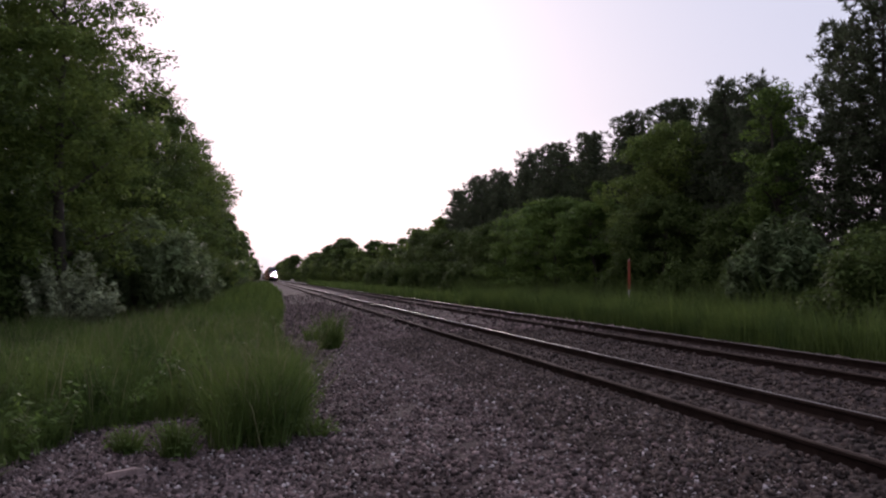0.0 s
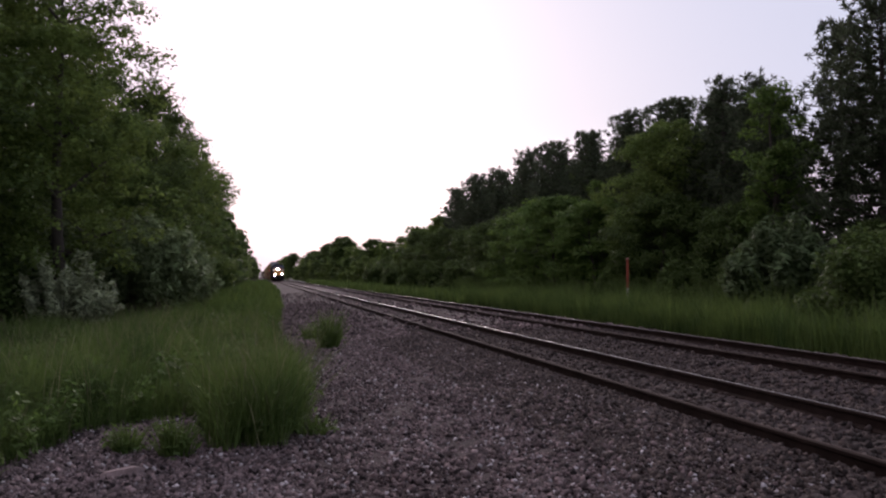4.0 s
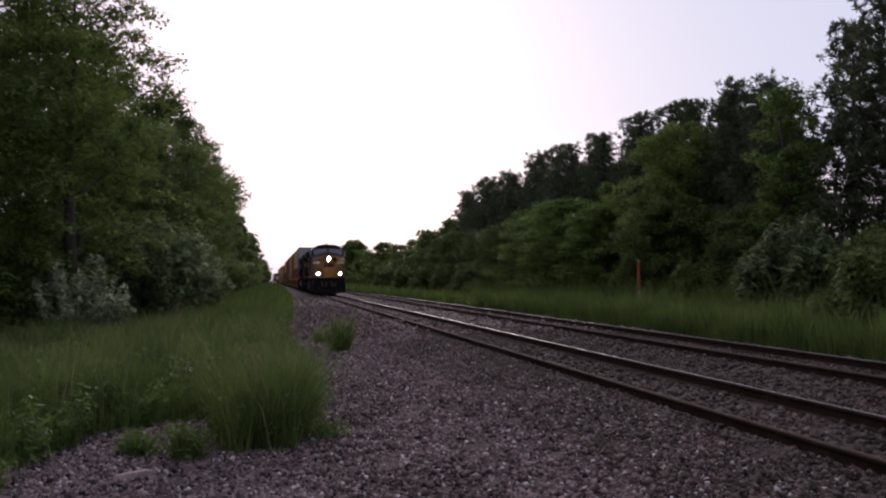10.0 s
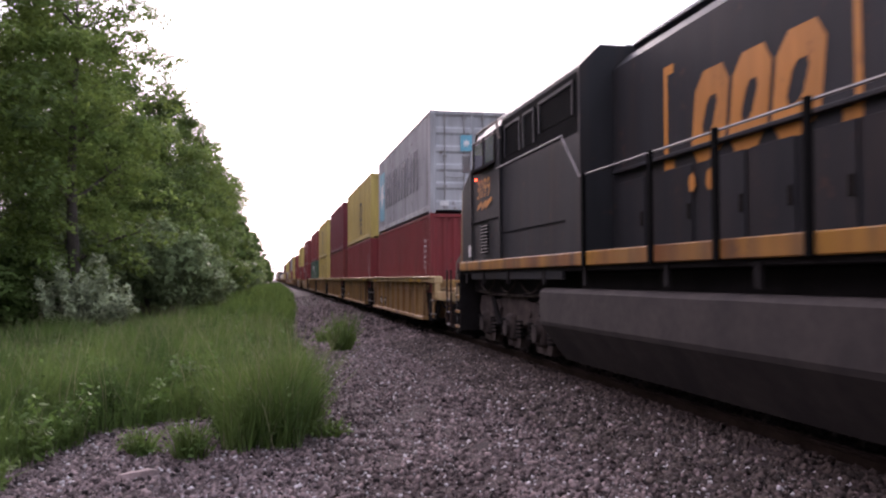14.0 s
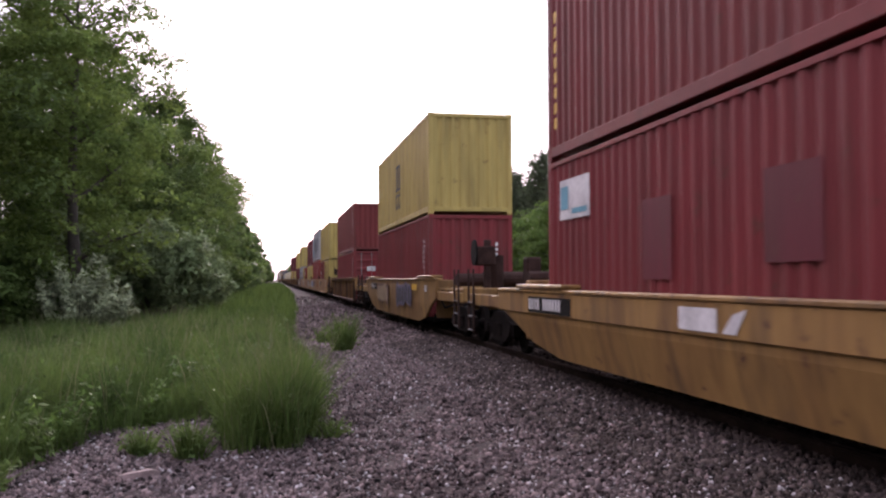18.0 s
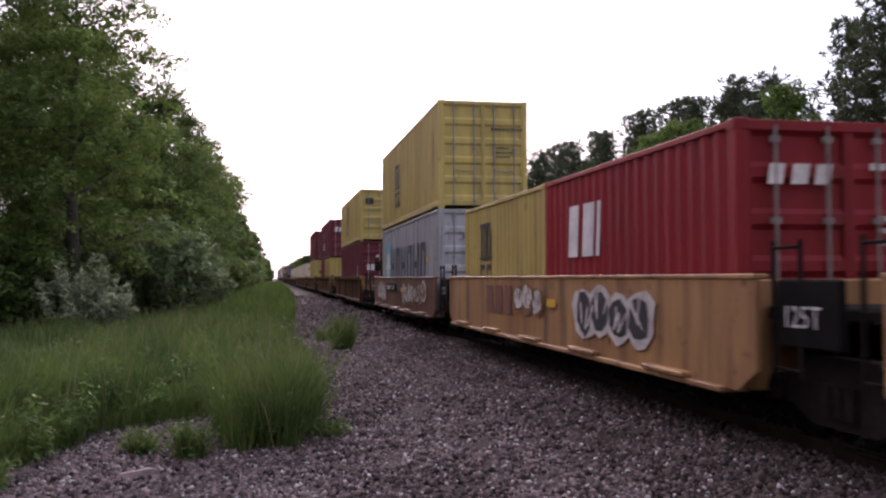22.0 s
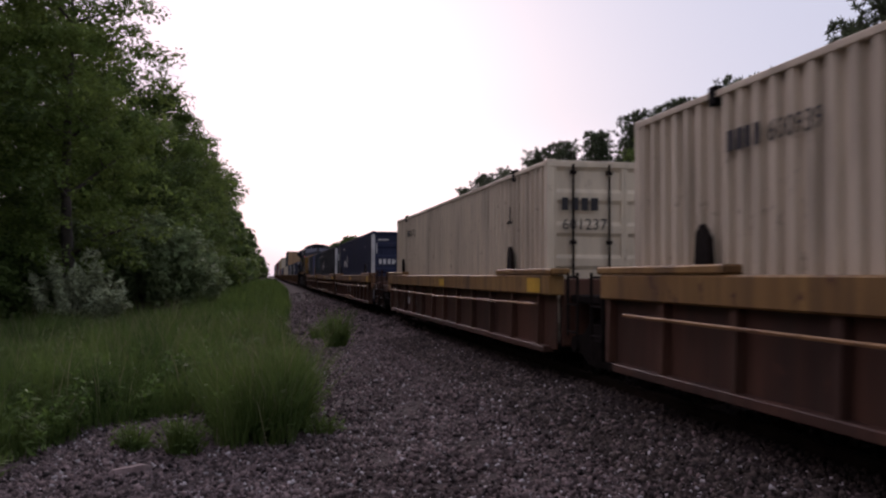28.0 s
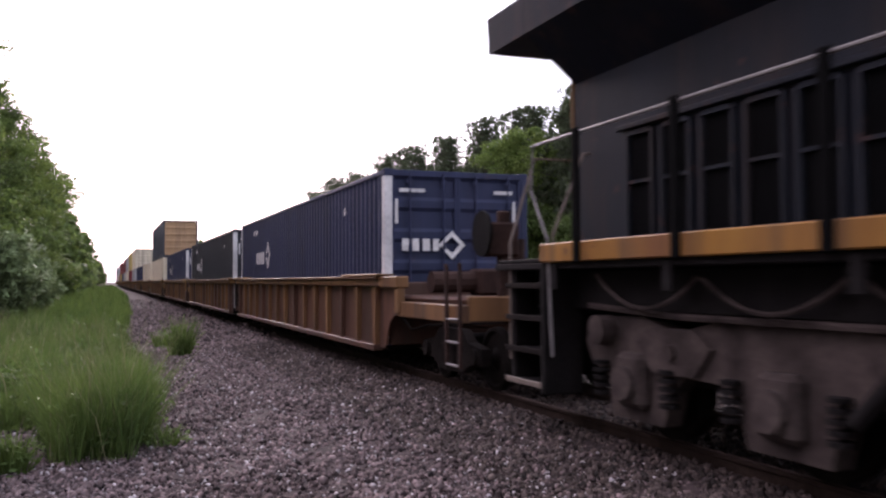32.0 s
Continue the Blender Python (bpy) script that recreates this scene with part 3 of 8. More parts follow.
def broadleaf(seed, height, spread, base, clumps, per, leaf, material, label, name="tree", clump_r=0.85, sprays=0, flat=0.62):
    rng = np.random.default_rng(seed)
    t = thing(name, label, "tree", "trees along the railway")
    trunk, limbs, tips = tree_wood(rng, height, spread, base, 0.02 * height, 9)
    part("trunk", trunk, M_BARK, t, smooth=True)
    for limb in limbs if per > 60 else []:
        part("limb", limb, M_BARK, t, smooth=True)
    h = rng.uniform(0, 1, clumps) ** 0.85
    z = base + (height - base) * h
    prof = np.sqrt(np.clip(1 - (2 * h - 0.85) ** 2 / 1.35, 0.04, 1))
    ang = rng.uniform(0, 2 * np.pi, clumps)
    lob = 1 + 0.22 * np.sin(ang * 3 + seed + z * 0.8) + 0.12 * np.sin(ang * 7 + z * 2.1)
    r = spread * prof * lob * rng.uniform(0.25, 1, clumps) ** 0.45
    c = np.stack([r * np.cos(ang), r * np.sin(ang), z], -1)
    c = np.concatenate([c, tips[:: max(1, len(tips) // 24)]])
    rad = clump_r * rng.uniform(0.55, 1.25, len(c))
    if sprays:  # loose twigs reach past the crown
        a = rng.uniform(0, 2 * np.pi, sprays)
        hz = rng.uniform(0.35, 1.0, sprays)
        rr = spread * np.sqrt(np.clip(1 - (2 * hz - 0.85) ** 2 / 1.35, 0.1, 1)) * rng.uniform(0.85, 1.08, sprays)
        c = np.concatenate([c, np.stack([rr * np.cos(a), rr * np.sin(a), base + (height - base) * hz], -1)])
        loose = c[-sprays:]
        c = c[:-sprays]
        part_mesh("twig_spray", leaf_mesh("twig_spray", loose, clump_r * rng.uniform(0.35, 0.65, sprays), max(18, per // 3), leaf * 0.9, material, rng), t)
    part_mesh("crown", leaf_mesh("crown", c, rad, per, leaf, material, rng, 0.3, flat), t)
    return t


def part_mesh(name, me, parent, label=""):
    ob = new(name, me)
    ob.parent = parent
    return tagged(ob, label)


def pine(seed, height, spread, base, tiers, leaf, label):
    """A pine: straight trunk, whorls of limbs that carry needle tufts, open between the tiers."""
    rng = np.random.default_rng(seed)
    t = thing("pine_tree", label, "tree", "trees along the railway")
    trunk, limbs = Shape(), Shape()
    trunk.tube((0, 0, -0.4), (0, 0, height * 0.5), 0.19, 9, 0.13, False).tube((0, 0, height * 0.5), (0.05, 0, height), 0.13, 9, 0.02, False)
    tufts = []
    for i in range(tiers):
        h = base + (height - base) * (i / (tiers - 1)) ** 0.9
        reach = spread * (1 - (h - base) / (height - base + 0.5)) ** 0.5 * (0.75 + 0.25 * math.sin(i * 1.9 + seed)) * rng.uniform(0.85, 1.15) + 0.3
        for k in range(5):
            a = k * 1.2566 + i * 0.7 + rng.uniform(-0.35, 0.35)
            rr = reach * rng.uniform(0.6, 1.1)
            tip = np.array([math.cos(a) * rr, math.sin(a) * rr, h + rr * rng.uniform(0.05, 0.35)])
            limbs.tube((0, 0, h), tuple(tip), 0.035, 5, 0.01, False)
            m = max(3, int(rr * 4.6))
            for j in range(m):
                f = 0.3 + 0.7 * (j + rng.uniform(0, 1)) / m
                tufts.append(np.array([0, 0, h]) * (1 - f) + tip * f + rng.normal(0, 0.14 + 0.12 * rr * 0.4, 3))
    for j in range(6):
        tufts.append(np.array([rng.normal(0, 0.1), rng.normal(0, 0.1), height - 0.15 * j]))
    part("trunk", trunk, M_BARK, t, smooth=True)
    tagged(part("branchwork", limbs, M_BARK, t), kind="stuff")
    c = np.array(tufts)
    per = 18
    n = len(c) * per
    cc = np.repeat(c, per, 0)
    d = unit(rng.normal(size=(n, 3)) + np.array([0, 0, 0.55]))
    ln = leaf * rng.uniform(0.6, 1.25, n)
    side = unit(np.cross(d, rng.normal(size=(n, 3))))
    v, f = quads(cc + d * (ln * 0.5)[:, None], d * (ln * 0.5)[:, None], side * (ln * 0.12)[:, None])
    part_mesh("needles", arrays("needles", v, f, M_NEEDLE), t)
    return t


def bush(seed, height, spread, clumps, per, leaf, material, label, clump_r=0.4, longish=1.6, upward=0.0, name="bush"):
    rng = np.random.default_rng(seed)
    t = thing(name, label, "bush", "bushes along the railway")
    stems = Shape()
    c = []
    for i in range(clumps):
        a, h = rng.uniform(0, 2 * math.pi), rng.uniform(0.08, 1) ** 0.8
        r = spread * math.sqrt(max(0.05, 1 - (1.1 * h - 0.3) ** 2)) * rng.uniform(0.2, 1) ** 0.5
        c.append((r * math.cos(a), r * math.sin(a), h * height * (1 - 0.25 * (r / spread) ** 2) + rng.normal(0, 0.08) * height))
    c = np.array(c)
    for i in range(0, clumps, max(1, clumps // 16)):
        q = c[i]
        stems.tube((q[0] * 0.1, q[1] * 0.1, -0.25), tuple(q * 0.6), 0.025, 5, 0.015, False).tube(tuple(q * 0.6), tuple(q), 0.015, 5, 0.004, False)
    tagged(part("stemwork", stems, M_BARK, t), kind="stuff")
    part_mesh("foliage", leaf_mesh("foliage", c, clump_r * rng.uniform(0.6, 1.3, clumps), per, leaf, material, rng, 0.1, 0.9, longish), t)
    return t


def plume_bush(seed, height, spread, stems, per, leaf, material, label, tuft=0.17):
    """A shrub of many upright, arching stems, each leafy along its outer part."""
    rng = np.random.default_rng(seed)
    t = thing("bush", label, "bush", "bushes along the railway")
    wood, c, ax = Shape(), [], []
    for i in range(stems):
        a, r = rng.uniform(0, 2 * math.pi), spread * rng.uniform(0.05, 1) ** 0.6
        h = height * (1.05 - 0.5 * (r / spread) ** 2) * rng.uniform(0.7, 1.1)
        mid = np.array([math.cos(a) * r * 0.55, math.sin(a) * r * 0.55, h * 0.5])
        tip = np.array([math.cos(a) * r, math.sin(a) * r, h])
        wood.tube((math.cos(a) * r * 0.15, math.sin(a) * r * 0.15, -0.25), tuple(mid), 0.02, 5, 0.012, False).tube(tuple(mid), tuple(tip), 0.012, 5, 0.003, False)
        for f in np.linspace(0, 1, 7):
            c.append(mid * (1 - f) * 0.75 + mid * 0.25 * (1 - f) + tip * f + rng.normal(0, 0.05, 3))
    c = np.array(c)
    tagged(part("stemwork", wood, M_BARK, t), kind="stuff")
    part_mesh("foliage", leaf_mesh("foliage", c, np.full(len(c), tuft * height / 2.2) * rng.uniform(0.6, 1.3, len(c)), per, leaf, material, rng, -0.5, 1.3, 3.2), t)
    return t


def set_at(ob, x, y, turn=0, size=1.0, lift=0.0):
    ob.matrix_basis = pose(x, y, float(ground_z(x)) + lift, 0, 0, turn)
    ob.scale = (size, size, size)
    return ob


def again(ob, x, y, turn=0, size=1.0, label=""):
    o = copy_thing(ob, Matrix())
    return tagged(set_at(o, x, y, turn, size), label)


def blades(name, count, region, height, width, material, seed, label, lean=0.42, edge=None, clumpy=1.0, taper=True):
    """Grass blades, each a bent pair of quads, strewn over a region (x0, x1, y0, y1)."""
    rng = np.random.default_rng(seed)
    x0, x1, y0, y1 = region
    x, y = rng.uniform(x0, x1, count), rng.uniform(y0, y1, count)
    if edge is not None:
        k = edge(x, y)
        x, y = x[k], y[k]
    n = len(x)
    patch = 0.5 + 0.2 * np.sin(x * 1.9 + 1.3 * np.sin(y * 0.7)) + 0.15 * np.sin(y * 1.3 + x * 0.6) + 0.15 * np.sin(x * 5.7 + 2.1 * np.sin(y * 3.1)) + 0.12 * np.sin(y * 6.3 + 1.7 * np.sin(x * 4.3))
    h = height * (1 - clumpy * 0.5 + clumpy * patch) * rng.uniform(0.55, 1.2, n)
    if edge is not None and taper:  # lower and thinner toward the gravel
        h *= np.clip(0.5 + 0.6 * (grass_edge(y) - x), 0.5, 1)
    a = rng.uniform(0, 2 * np.pi, n)
    side = np.stack([np.cos(a), np.sin(a), np.zeros(n)], -1) * (width * rng.uniform(0.6, 1.3, n))[:, None]
    b = rng.uniform(0, 2 * np.pi, n)
    tilt = np.stack([np.cos(b), np.sin(b), np.zeros(n)], -1) * (h * lean * rng.uniform(0.2, 1.4, n))[:, None]
    p0 = np.stack([x, y, ground_z(x) - 0.03], -1)
    p1 = p0 + tilt * 0.35 + np.stack([np.zeros(n), np.zeros(n), h * 0.6], -1)
    p2 = p0 + tilt + np.stack([np.zeros(n), np.zeros(n), h], -1)
    v = np.stack([p0 - side, p0 + side, p1 + side * 0.8, p1 - side * 0.8, p2 + side * 0.15, p2 - side * 0.15], 1).reshape(-1, 3)
    f = (np.arange(n)[:, None, None] * 6 + np.array([(0, 1, 2, 3), (3, 2, 4, 5)])[None]).reshape(-1, 4)
    return tagged(new(name, arrays(name, v, f, material)), label, "grass", kind="stuff")


# ---- woods left of the tracks ----
OAKS = [
    broadleaf(21, 14.0, 5.2, 3.0, 215, 190, 0.115, M_LEAF, "tall oak with dense dark green crown at the woods' edge", sprays=120),
    broadleaf(22, 12.0, 4.2, 1.6, 210, 190, 0.12, M_LEAF, "broad green tree overhanging the grass verge", sprays=70),
    broadleaf(23, 12.5, 4.4, 1.2, 210, 190, 0.12, M_LEAF_D, "dark green tree in the woods beside the track"),
]
FAR_TREES = [
    broadleaf(31, 12.0, 4.4, 0.8, 84, 30, 0.56, M_LEAF_D, "distant green tree in the woods beside the track", clump_r=1.1),
    broadleaf(32, 11.5, 4.6, 0.6, 84, 30, 0.56, M_LEAF, "distant leafy tree in the woods beside the track", clump_r=1.1),
]
set_at(OAKS[0], -10.4, 31, 0, 0.97)
set_at(OAKS[1], -6.7, 56, 0, 1.02)
set_at(OAKS[2], -11.5, 24, 40, 1.05)
AIRY = broadleaf(24, 12.8, 3.4, 1.8, 230, 84, 0.105, M_LEAF, "light open-crowned tree leaning out from the woods", clump_r=0.6, sprays=150)
set_at(AIRY, -6.5, 31.5)
_r = random.Random(5)
for x, y, k, s in [(-15.5, 27, 0, 1.05), (-9.6, 41, 1, 1.12), (-16, 37, 2, 1.15), (-7.2, 46, 2, 0.93), (-21, 32, 1, 1.2), (-7.1, 66, 2, 1.0), (-13, 54, 0, 1.0), (-6.6, 76, 1, 1.02), (-14, 68, 2, 1.1)]:
    again(OAKS[k], x, y, _r.uniform(0, 360), s)
set_at(FAR_TREES[1], -12.6, 79, 0, 1.1)
_first = True
for i in range(34):
    y = 86 + i * 9.5 + _r.uniform(-2, 2)
    for x, s in ((-6.6 - 0.002 * i + _r.uniform(-0.5, 0.5), 0.95), (-13 + _r.uniform(-1, 1), 1.1)):
        if _first:
            set_at(FAR_TREES[0], x, y, 0, s)
            _first = False
            continue
        if x < -10 and i > 14:
            continue
        again(FAR_TREES[_r.randrange(2)], x, y, _r.uniform(0, 360), s * _r.uniform(0.9, 1.1))

for i in range(12):  # the woods close in where the line runs out of sight
    again(FAR_TREES[i % 2], -2.8 + _r.uniform(-0.5, 0.5), 425 + i * 34, _r.uniform(0, 360), 0.9)
    again(FAR_TREES[i % 2], 17 + _r.uniform(-1, 1), 460 + i * 34, _r.uniform(0, 360), 1.1)

for i in range(11):  # unseen trees added past the camera, blocking low light from the train
    again(FAR_TREES[i % 2], -17 + _r.uniform(-1.5, 1.5), 12 - i * 8, _r.uniform(0, 360), _r.uniform(0.8, 0.95))

# silver-leaved shrubs in front of the woods
OLIVE = plume_bush(41, 2.45, 1.8, 54, 19, 0.075, M_OLIVE, "silvery grey-green shrub with narrow leaves", 0.12)
set_at(OLIVE, -5.85, 29.4)
OLIVE_BIG = plume_bush(42, 3.9, 2.2, 120, 24, 0.095, mat("dull_silver_leaves", (0.22, 0.285, 0.135), 0.65, var=0.3, scale=1.2, rand=0.3, translucent=0.3, spec=0.06), "large dull grey-green shrub in front of the woods", 0.15)
set_at(OLIVE_BIG, -4.1, 35.5)
again(OLIVE_BIG, -7.9, 33.5, 120, 1.15)
again(OLIVE_BIG, -3.4, 41, 200, 0.85)
SHRUB = bush(43, 3.4, 2.3, 120, 110, 0.125, M_LEAF_D, "leafy green shrub at the foot of the woods", 0.55)
set_at(SHRUB, -9.5, 25)
for x, y, s in [(-12.5, 23, 1.1), (-8.5, 28.5, 0.9), (-15, 21, 1.0), (-5.5, 47, 1.0), (-5.2, 55, 1.1), (-5.4, 64, 1.1), (-5.3, 74, 1.1), (-5.2, 86, 1.1), (-5.2, 99, 1.2), (-5.0, 115, 1.2), (-5.0, 133, 1.2), (-5.0, 155, 1.2), (-5.0, 180, 1.3), (-8.5, 38, 1.2), (-12, 33, 1.3)]:
    again(SHRUB, x, y, _r.uniform(0, 360), s)

# ---- woods right of the tracks ----
PINES = [
    pine(51, 14.2, 3.9, 2.8, 26, 0.34, "tall dark pine with open lower branches"),
    pine(52, 13.2, 3.4, 1.8, 24, 0.34, "dark pine in a row beside the track"),
    pine(53, 13.2, 3.6, 3.6, 20, 0.34, "dark pine with bare lower trunk"),
]
set_at(PINES[0], 24.5, 31.5)
set_at(PINES[1], 25.5, 35.5)
set_at(PINES[2], 25, 41.5, 0, 0.91)
for x, y, k, s in [(26.5, 27.5, 0, 1.0), (27.5, 33, 1, 1.08), (24, 24, 1, 1.1), (26, 20, 0, 1.0), (29, 29, 2, 1.05), (26, 47, 1, 0.93), (25.5, 53, 0, 0.92), (26, 60, 2, 0.95), (25.5, 67, 1, 1.0), (25, 75, 0, 0.95), (25.5, 84, 1, 1.0), (25, 93, 2, 1.0), (25, 103, 0, 0.95), (25.2, 114, 1, 1.0)]:
    again(PINES[k], x, y, _r.uniform(0, 360), s)
BRIGHT = broadleaf(61, 10.6, 1.6, 1.5, 95, 84, 0.12, M_LEAF_B, "slender light green tree among the pines", clump_r=0.55)
set_at(BRIGHT, 22.5, 36)
again(OAKS[1], 23.6, 48.5, 90, 0.92, "broad green tree standing among the pines")
again(BRIGHT, 22.5, 57, 200, 0.8)
LAYERED = broadleaf(62, 7.6, 3.6, 0.5, 120, 130, 0.13, M_LEAF_B, "low green tree with flat layered boughs in front of the pines", clump_r=0.95, flat=0.32)
set_at(LAYERED, 20.5, 60)
again(LAYERED, 20.8, 67, 130, 0.95)
again(LAYERED, 21, 53.5, 250, 0.9)
again(LAYERED, 22, 25, 40, 0.6)
ROUND = broadleaf(63, 7.6, 3.4, 0.5, 150, 130, 0.13, M_LEAF_D, "low dark green tree in front of the pines", clump_r=0.75)
set_at(ROUND, 21.5, 45, 0, 0.85)
for x, y, s in [(21, 77, 0.95), (21, 87, 0.9), (22.3, 38.5, 0.72), (23.4, 30, 0.55), (24, 21.5, 0.8), (20.5, 98, 0.95), (20.5, 110, 1.0)]:
    again(ROUND, x, y, _r.uniform(0, 360), s)
for i in range(36):
    y = 122 + i * 9 + _r.uniform(-2, 2)
    if i % 3 == 2 and i > 12:
        continue
    for x, s in ((25 - 0.01 * i * 9 + _r.uniform(-1, 1), 0.88 if i < 4 else 0.7 if i < 12 else 0.95), (20.5 - 0.008 * i * 9 + _r.uniform(-1, 1), 0.45)):
        again(FAR_TREES[_r.randrange(2)], x, y, _r.uniform(0, 360), s * _r.uniform(0.8, 1.15))
for i in range(4, 14):  # a second rank that closes the gaps between the pines
    again(FAR_TREES[i % 2], 29.5 + _r.uniform(-1, 1.5), 24 + i * 7.2, _r.uniform(0, 360), _r.uniform(0.95, 1.12))
for x, y, k, s in [(24.2, 38.5, 1, 0.79), (24.8, 44.5, 2, 0.95), (25.2, 50, 1, 0.95), (24.8, 57, 0, 0.92), (24.6, 63.5, 1, 0.95), (24.6, 71, 2, 0.97), (24.8, 79.5, 0, 0.95), (24.6, 88.5, 1, 0.95), (24.6, 98, 2, 1.0), (24.6, 108.5, 1, 0.95)]:
    again(PINES[k], x, y, _r.uniform(0, 360), s)
DULL_BUSH = plume_bush(44, 3.7, 2.1, 110, 26, 0.11, mat("dull_green_leaves", (0.125, 0.18, 0.08), 0.65, var=0.3, scale=1.2, rand=0.3, translucent=0.3, spec=0.06), "dull green shrub beyond the far track", 0.16)
set_at(DULL_BUSH, 18.6, 29.4, 30)
again(DULL_BUSH, 20.4, 31, 150, 0.85)
for x, y, s in [(17.6, 22.5, 0.95), (19.5, 24.5, 1.0), (20.5, 33.5, 0.9), (20, 39, 0.8), (19.5, 46, 0.7), (19, 82, 1.0), (18.8, 92, 1.0), (18.8, 104, 1.1), (18.6, 118, 1.1), (18, 135, 1.1)]:
    again(SHRUB, x, y, _r.uniform(0, 360), s)

# ---- grass ----
left = lambda x, y: (x < grass_edge(y) - 0.1)
blades("tall_grass", 90000, (-9, 1.2, 9.0, 22), 0.66, 0.0052, M_GRASS, 71, "tall green grass on the verge", edge=left)
blades("tall_grass", 50000, (-9, 1.6, 22, 48), 0.7, 0.011, M_GRASS, 72, "tall green grass on the verge further along", edge=left)
blades("tall_grass", 26000, (-8, 2.4, 48, 260), 0.8, 0.036, M_GRASS, 73, "distant green verge along the woods", edge=left)
mound = lambda x, y: ((x + 0.05) / 0.58) ** 2 + ((y - 11.3) / 1.55) ** 2 < 1 + 0.25 * np.sin(x * 9 + y * 5)
blades("tall_grass", 5200, (-0.8, 0.7, 9.5, 13.2), 0.72, 0.0052, M_GRASS, 77, "dense mound of tall grass standing out into the gravel", edge=mound, taper=False, lean=0.55)
blades("tall_weeds", 15000, (16.8, 21.5, 22, 80), 1.55, 0.017, M_LEAF_D, 78, "tall dark weeds along the foot of the woods", lean=0.5)
blades("seed_heads", 420, (-0.8, 0.7, 9.7, 13.0), 0.95, 0.004, M_DRY, 79, "pale seed stalks in the grass mound", edge=mound, taper=False)
blades("seed_heads", 4200, (-7, 1.0, 9.5, 30), 0.85, 0.006, M_DRY, 74, "pale dry grass stalks among the green", edge=left)
blades("tall_grass", 56000, (13.6, 21, 14, 60), 1.05, 0.012, M_GRASS, 75, "tall green grass beyond the far track")
blades("tall_grass", 22000, (13.4, 20, 60, 260), 0.9, 0.042, M_GRASS, 76, "distant green grass beyond the far track")


def meadow_weeds(count, seed, material):
    """Leafy weeds that stand in loose clumps among the grass."""
    rng = np.random.default_rng(seed)
    x, y = rng.uniform(-7.5, 0.6, count), 9.6 + 26 * rng.uniform(0, 1, count) ** 1.5
    k = x < grass_edge(y) - 0.05
    x, y = x[k], y[k]
    h = rng.uniform(0.25, 0.75, len(x))
    c = np.stack([x, y, ground_z(x) + h * 0.75], -1)
    m = leaf_mesh("meadow_weeds", np.concatenate([c, c - np.array([0, 0, 0.2])]), np.concatenate([h, h]) * 0.3, 34, 0.045, material, rng, -0.4, 1.3, 2.6)
    return tagged(new("meadow_weeds", m), "loose leafy weeds among the tall grass", "weed", kind="stuff")


meadow_weeds(620, 91, M_LEAF_B)
meadow_weeds(700, 93, M_LEAF_D)


def weed(x, y, h, r, n, seed, label="clump of green weeds growing out of the gravel"):
    rng = np.random.default_rng(seed)
    t = thing("weed_clump", label, "weed", "weeds in the gravel")
    a, d = rng.uniform(0, 2 * np.pi, n), r * rng.uniform(0, 1, n) ** 0.6
    p0 = np.stack([d * np.cos(a) * 0.5, d * np.sin(a) * 0.5, np.full(n, -0.02)], -1)
    hh = h * rng.uniform(0.5, 1.1, n)
    out = np.stack([np.cos(a), np.sin(a), np.zeros(n)], -1) * (d * 0.7)[:, None] + rng.normal(0, 0.05, (n, 3)) * np.array([1, 1, 0])
    s = rng.normal(size=(n, 3)) * np.array([1, 1, 0])
    s = unit(s) * 0.007
    p1, p2 = p0 + out * 0.4 + np.array([0, 0, 1.0]) * (hh * 0.6)[:, None], p0 + out + np.array([0, 0, 1.0]) * hh[:, None]
    v = np.stack([p0 - s, p0 + s, p1 + s, p1 - s, p2 + s * 0.2, p2 - s * 0.2], 1).reshape(-1, 3)
    f = (np.arange(n)[:, None, None] * 6 + np.array([(0, 1, 2, 3), (3, 2, 4, 5)])[None]).reshape(-1, 4)
    tagged(part_mesh("foliage", arrays("foliage", v, f, M_GRASS), t), kind="stuff")
    k = n // 2
    c = p0[:k] + out[:k] * rng.uniform(0.3, 1, k)[:, None] + np.array([0, 0, 1.0]) * (hh[:k] * rng.uniform(0.3, 0.95, k))[:, None]
    tagged(part_mesh("leaf_spray", leaf_mesh("leaf_spray", c, np.full(k, 0.05), 3, 0.032, M_GRASS, rng, 0.2, 1.0, 3.2), t), kind="stuff")
    return set_at(t, x, y)


weed(1.75, 22.6, 0.95, 0.5, 260, 81)
weed(1.45, 25.5, 0.5, 0.3, 90, 82)
weed(-0.82, 9.75, 0.42, 0.28, 150, 83, "low clump of weeds at the edge of the gravel")
weed(-1.36, 10.1, 0.32, 0.24, 110, 84, "low clump of weeds at the edge of the gravel")
weed(-0.1, 10.3, 0.72, 0.55, 300, 85, "tall clump of weeds at the edge of the gravel")
weed(0.22, 11, 0.78, 0.5, 280, 86, "tall clump of weeds at the edge of the gravel")
weed(-0.3, 10.9, 0.66, 0.5, 280, 87, "tall clump of weeds at the edge of the gravel")
weed(-2.6, 8.7, 0.32, 0.4, 150, 88, "low clump of weeds at the edge of the gravel")
weed(0.25, 12.4, 0.8, 0.5, 280, 89, "tall clump of weeds at the edge of the gravel")
weed(-0.5, 12.6, 0.75, 0.5, 260, 90, "tall clump of weeds at the edge of the gravel")
weed(0.62, 10.5, 0.3, 0.25, 70, 92, "low clump of weeds at the edge of the gravel")

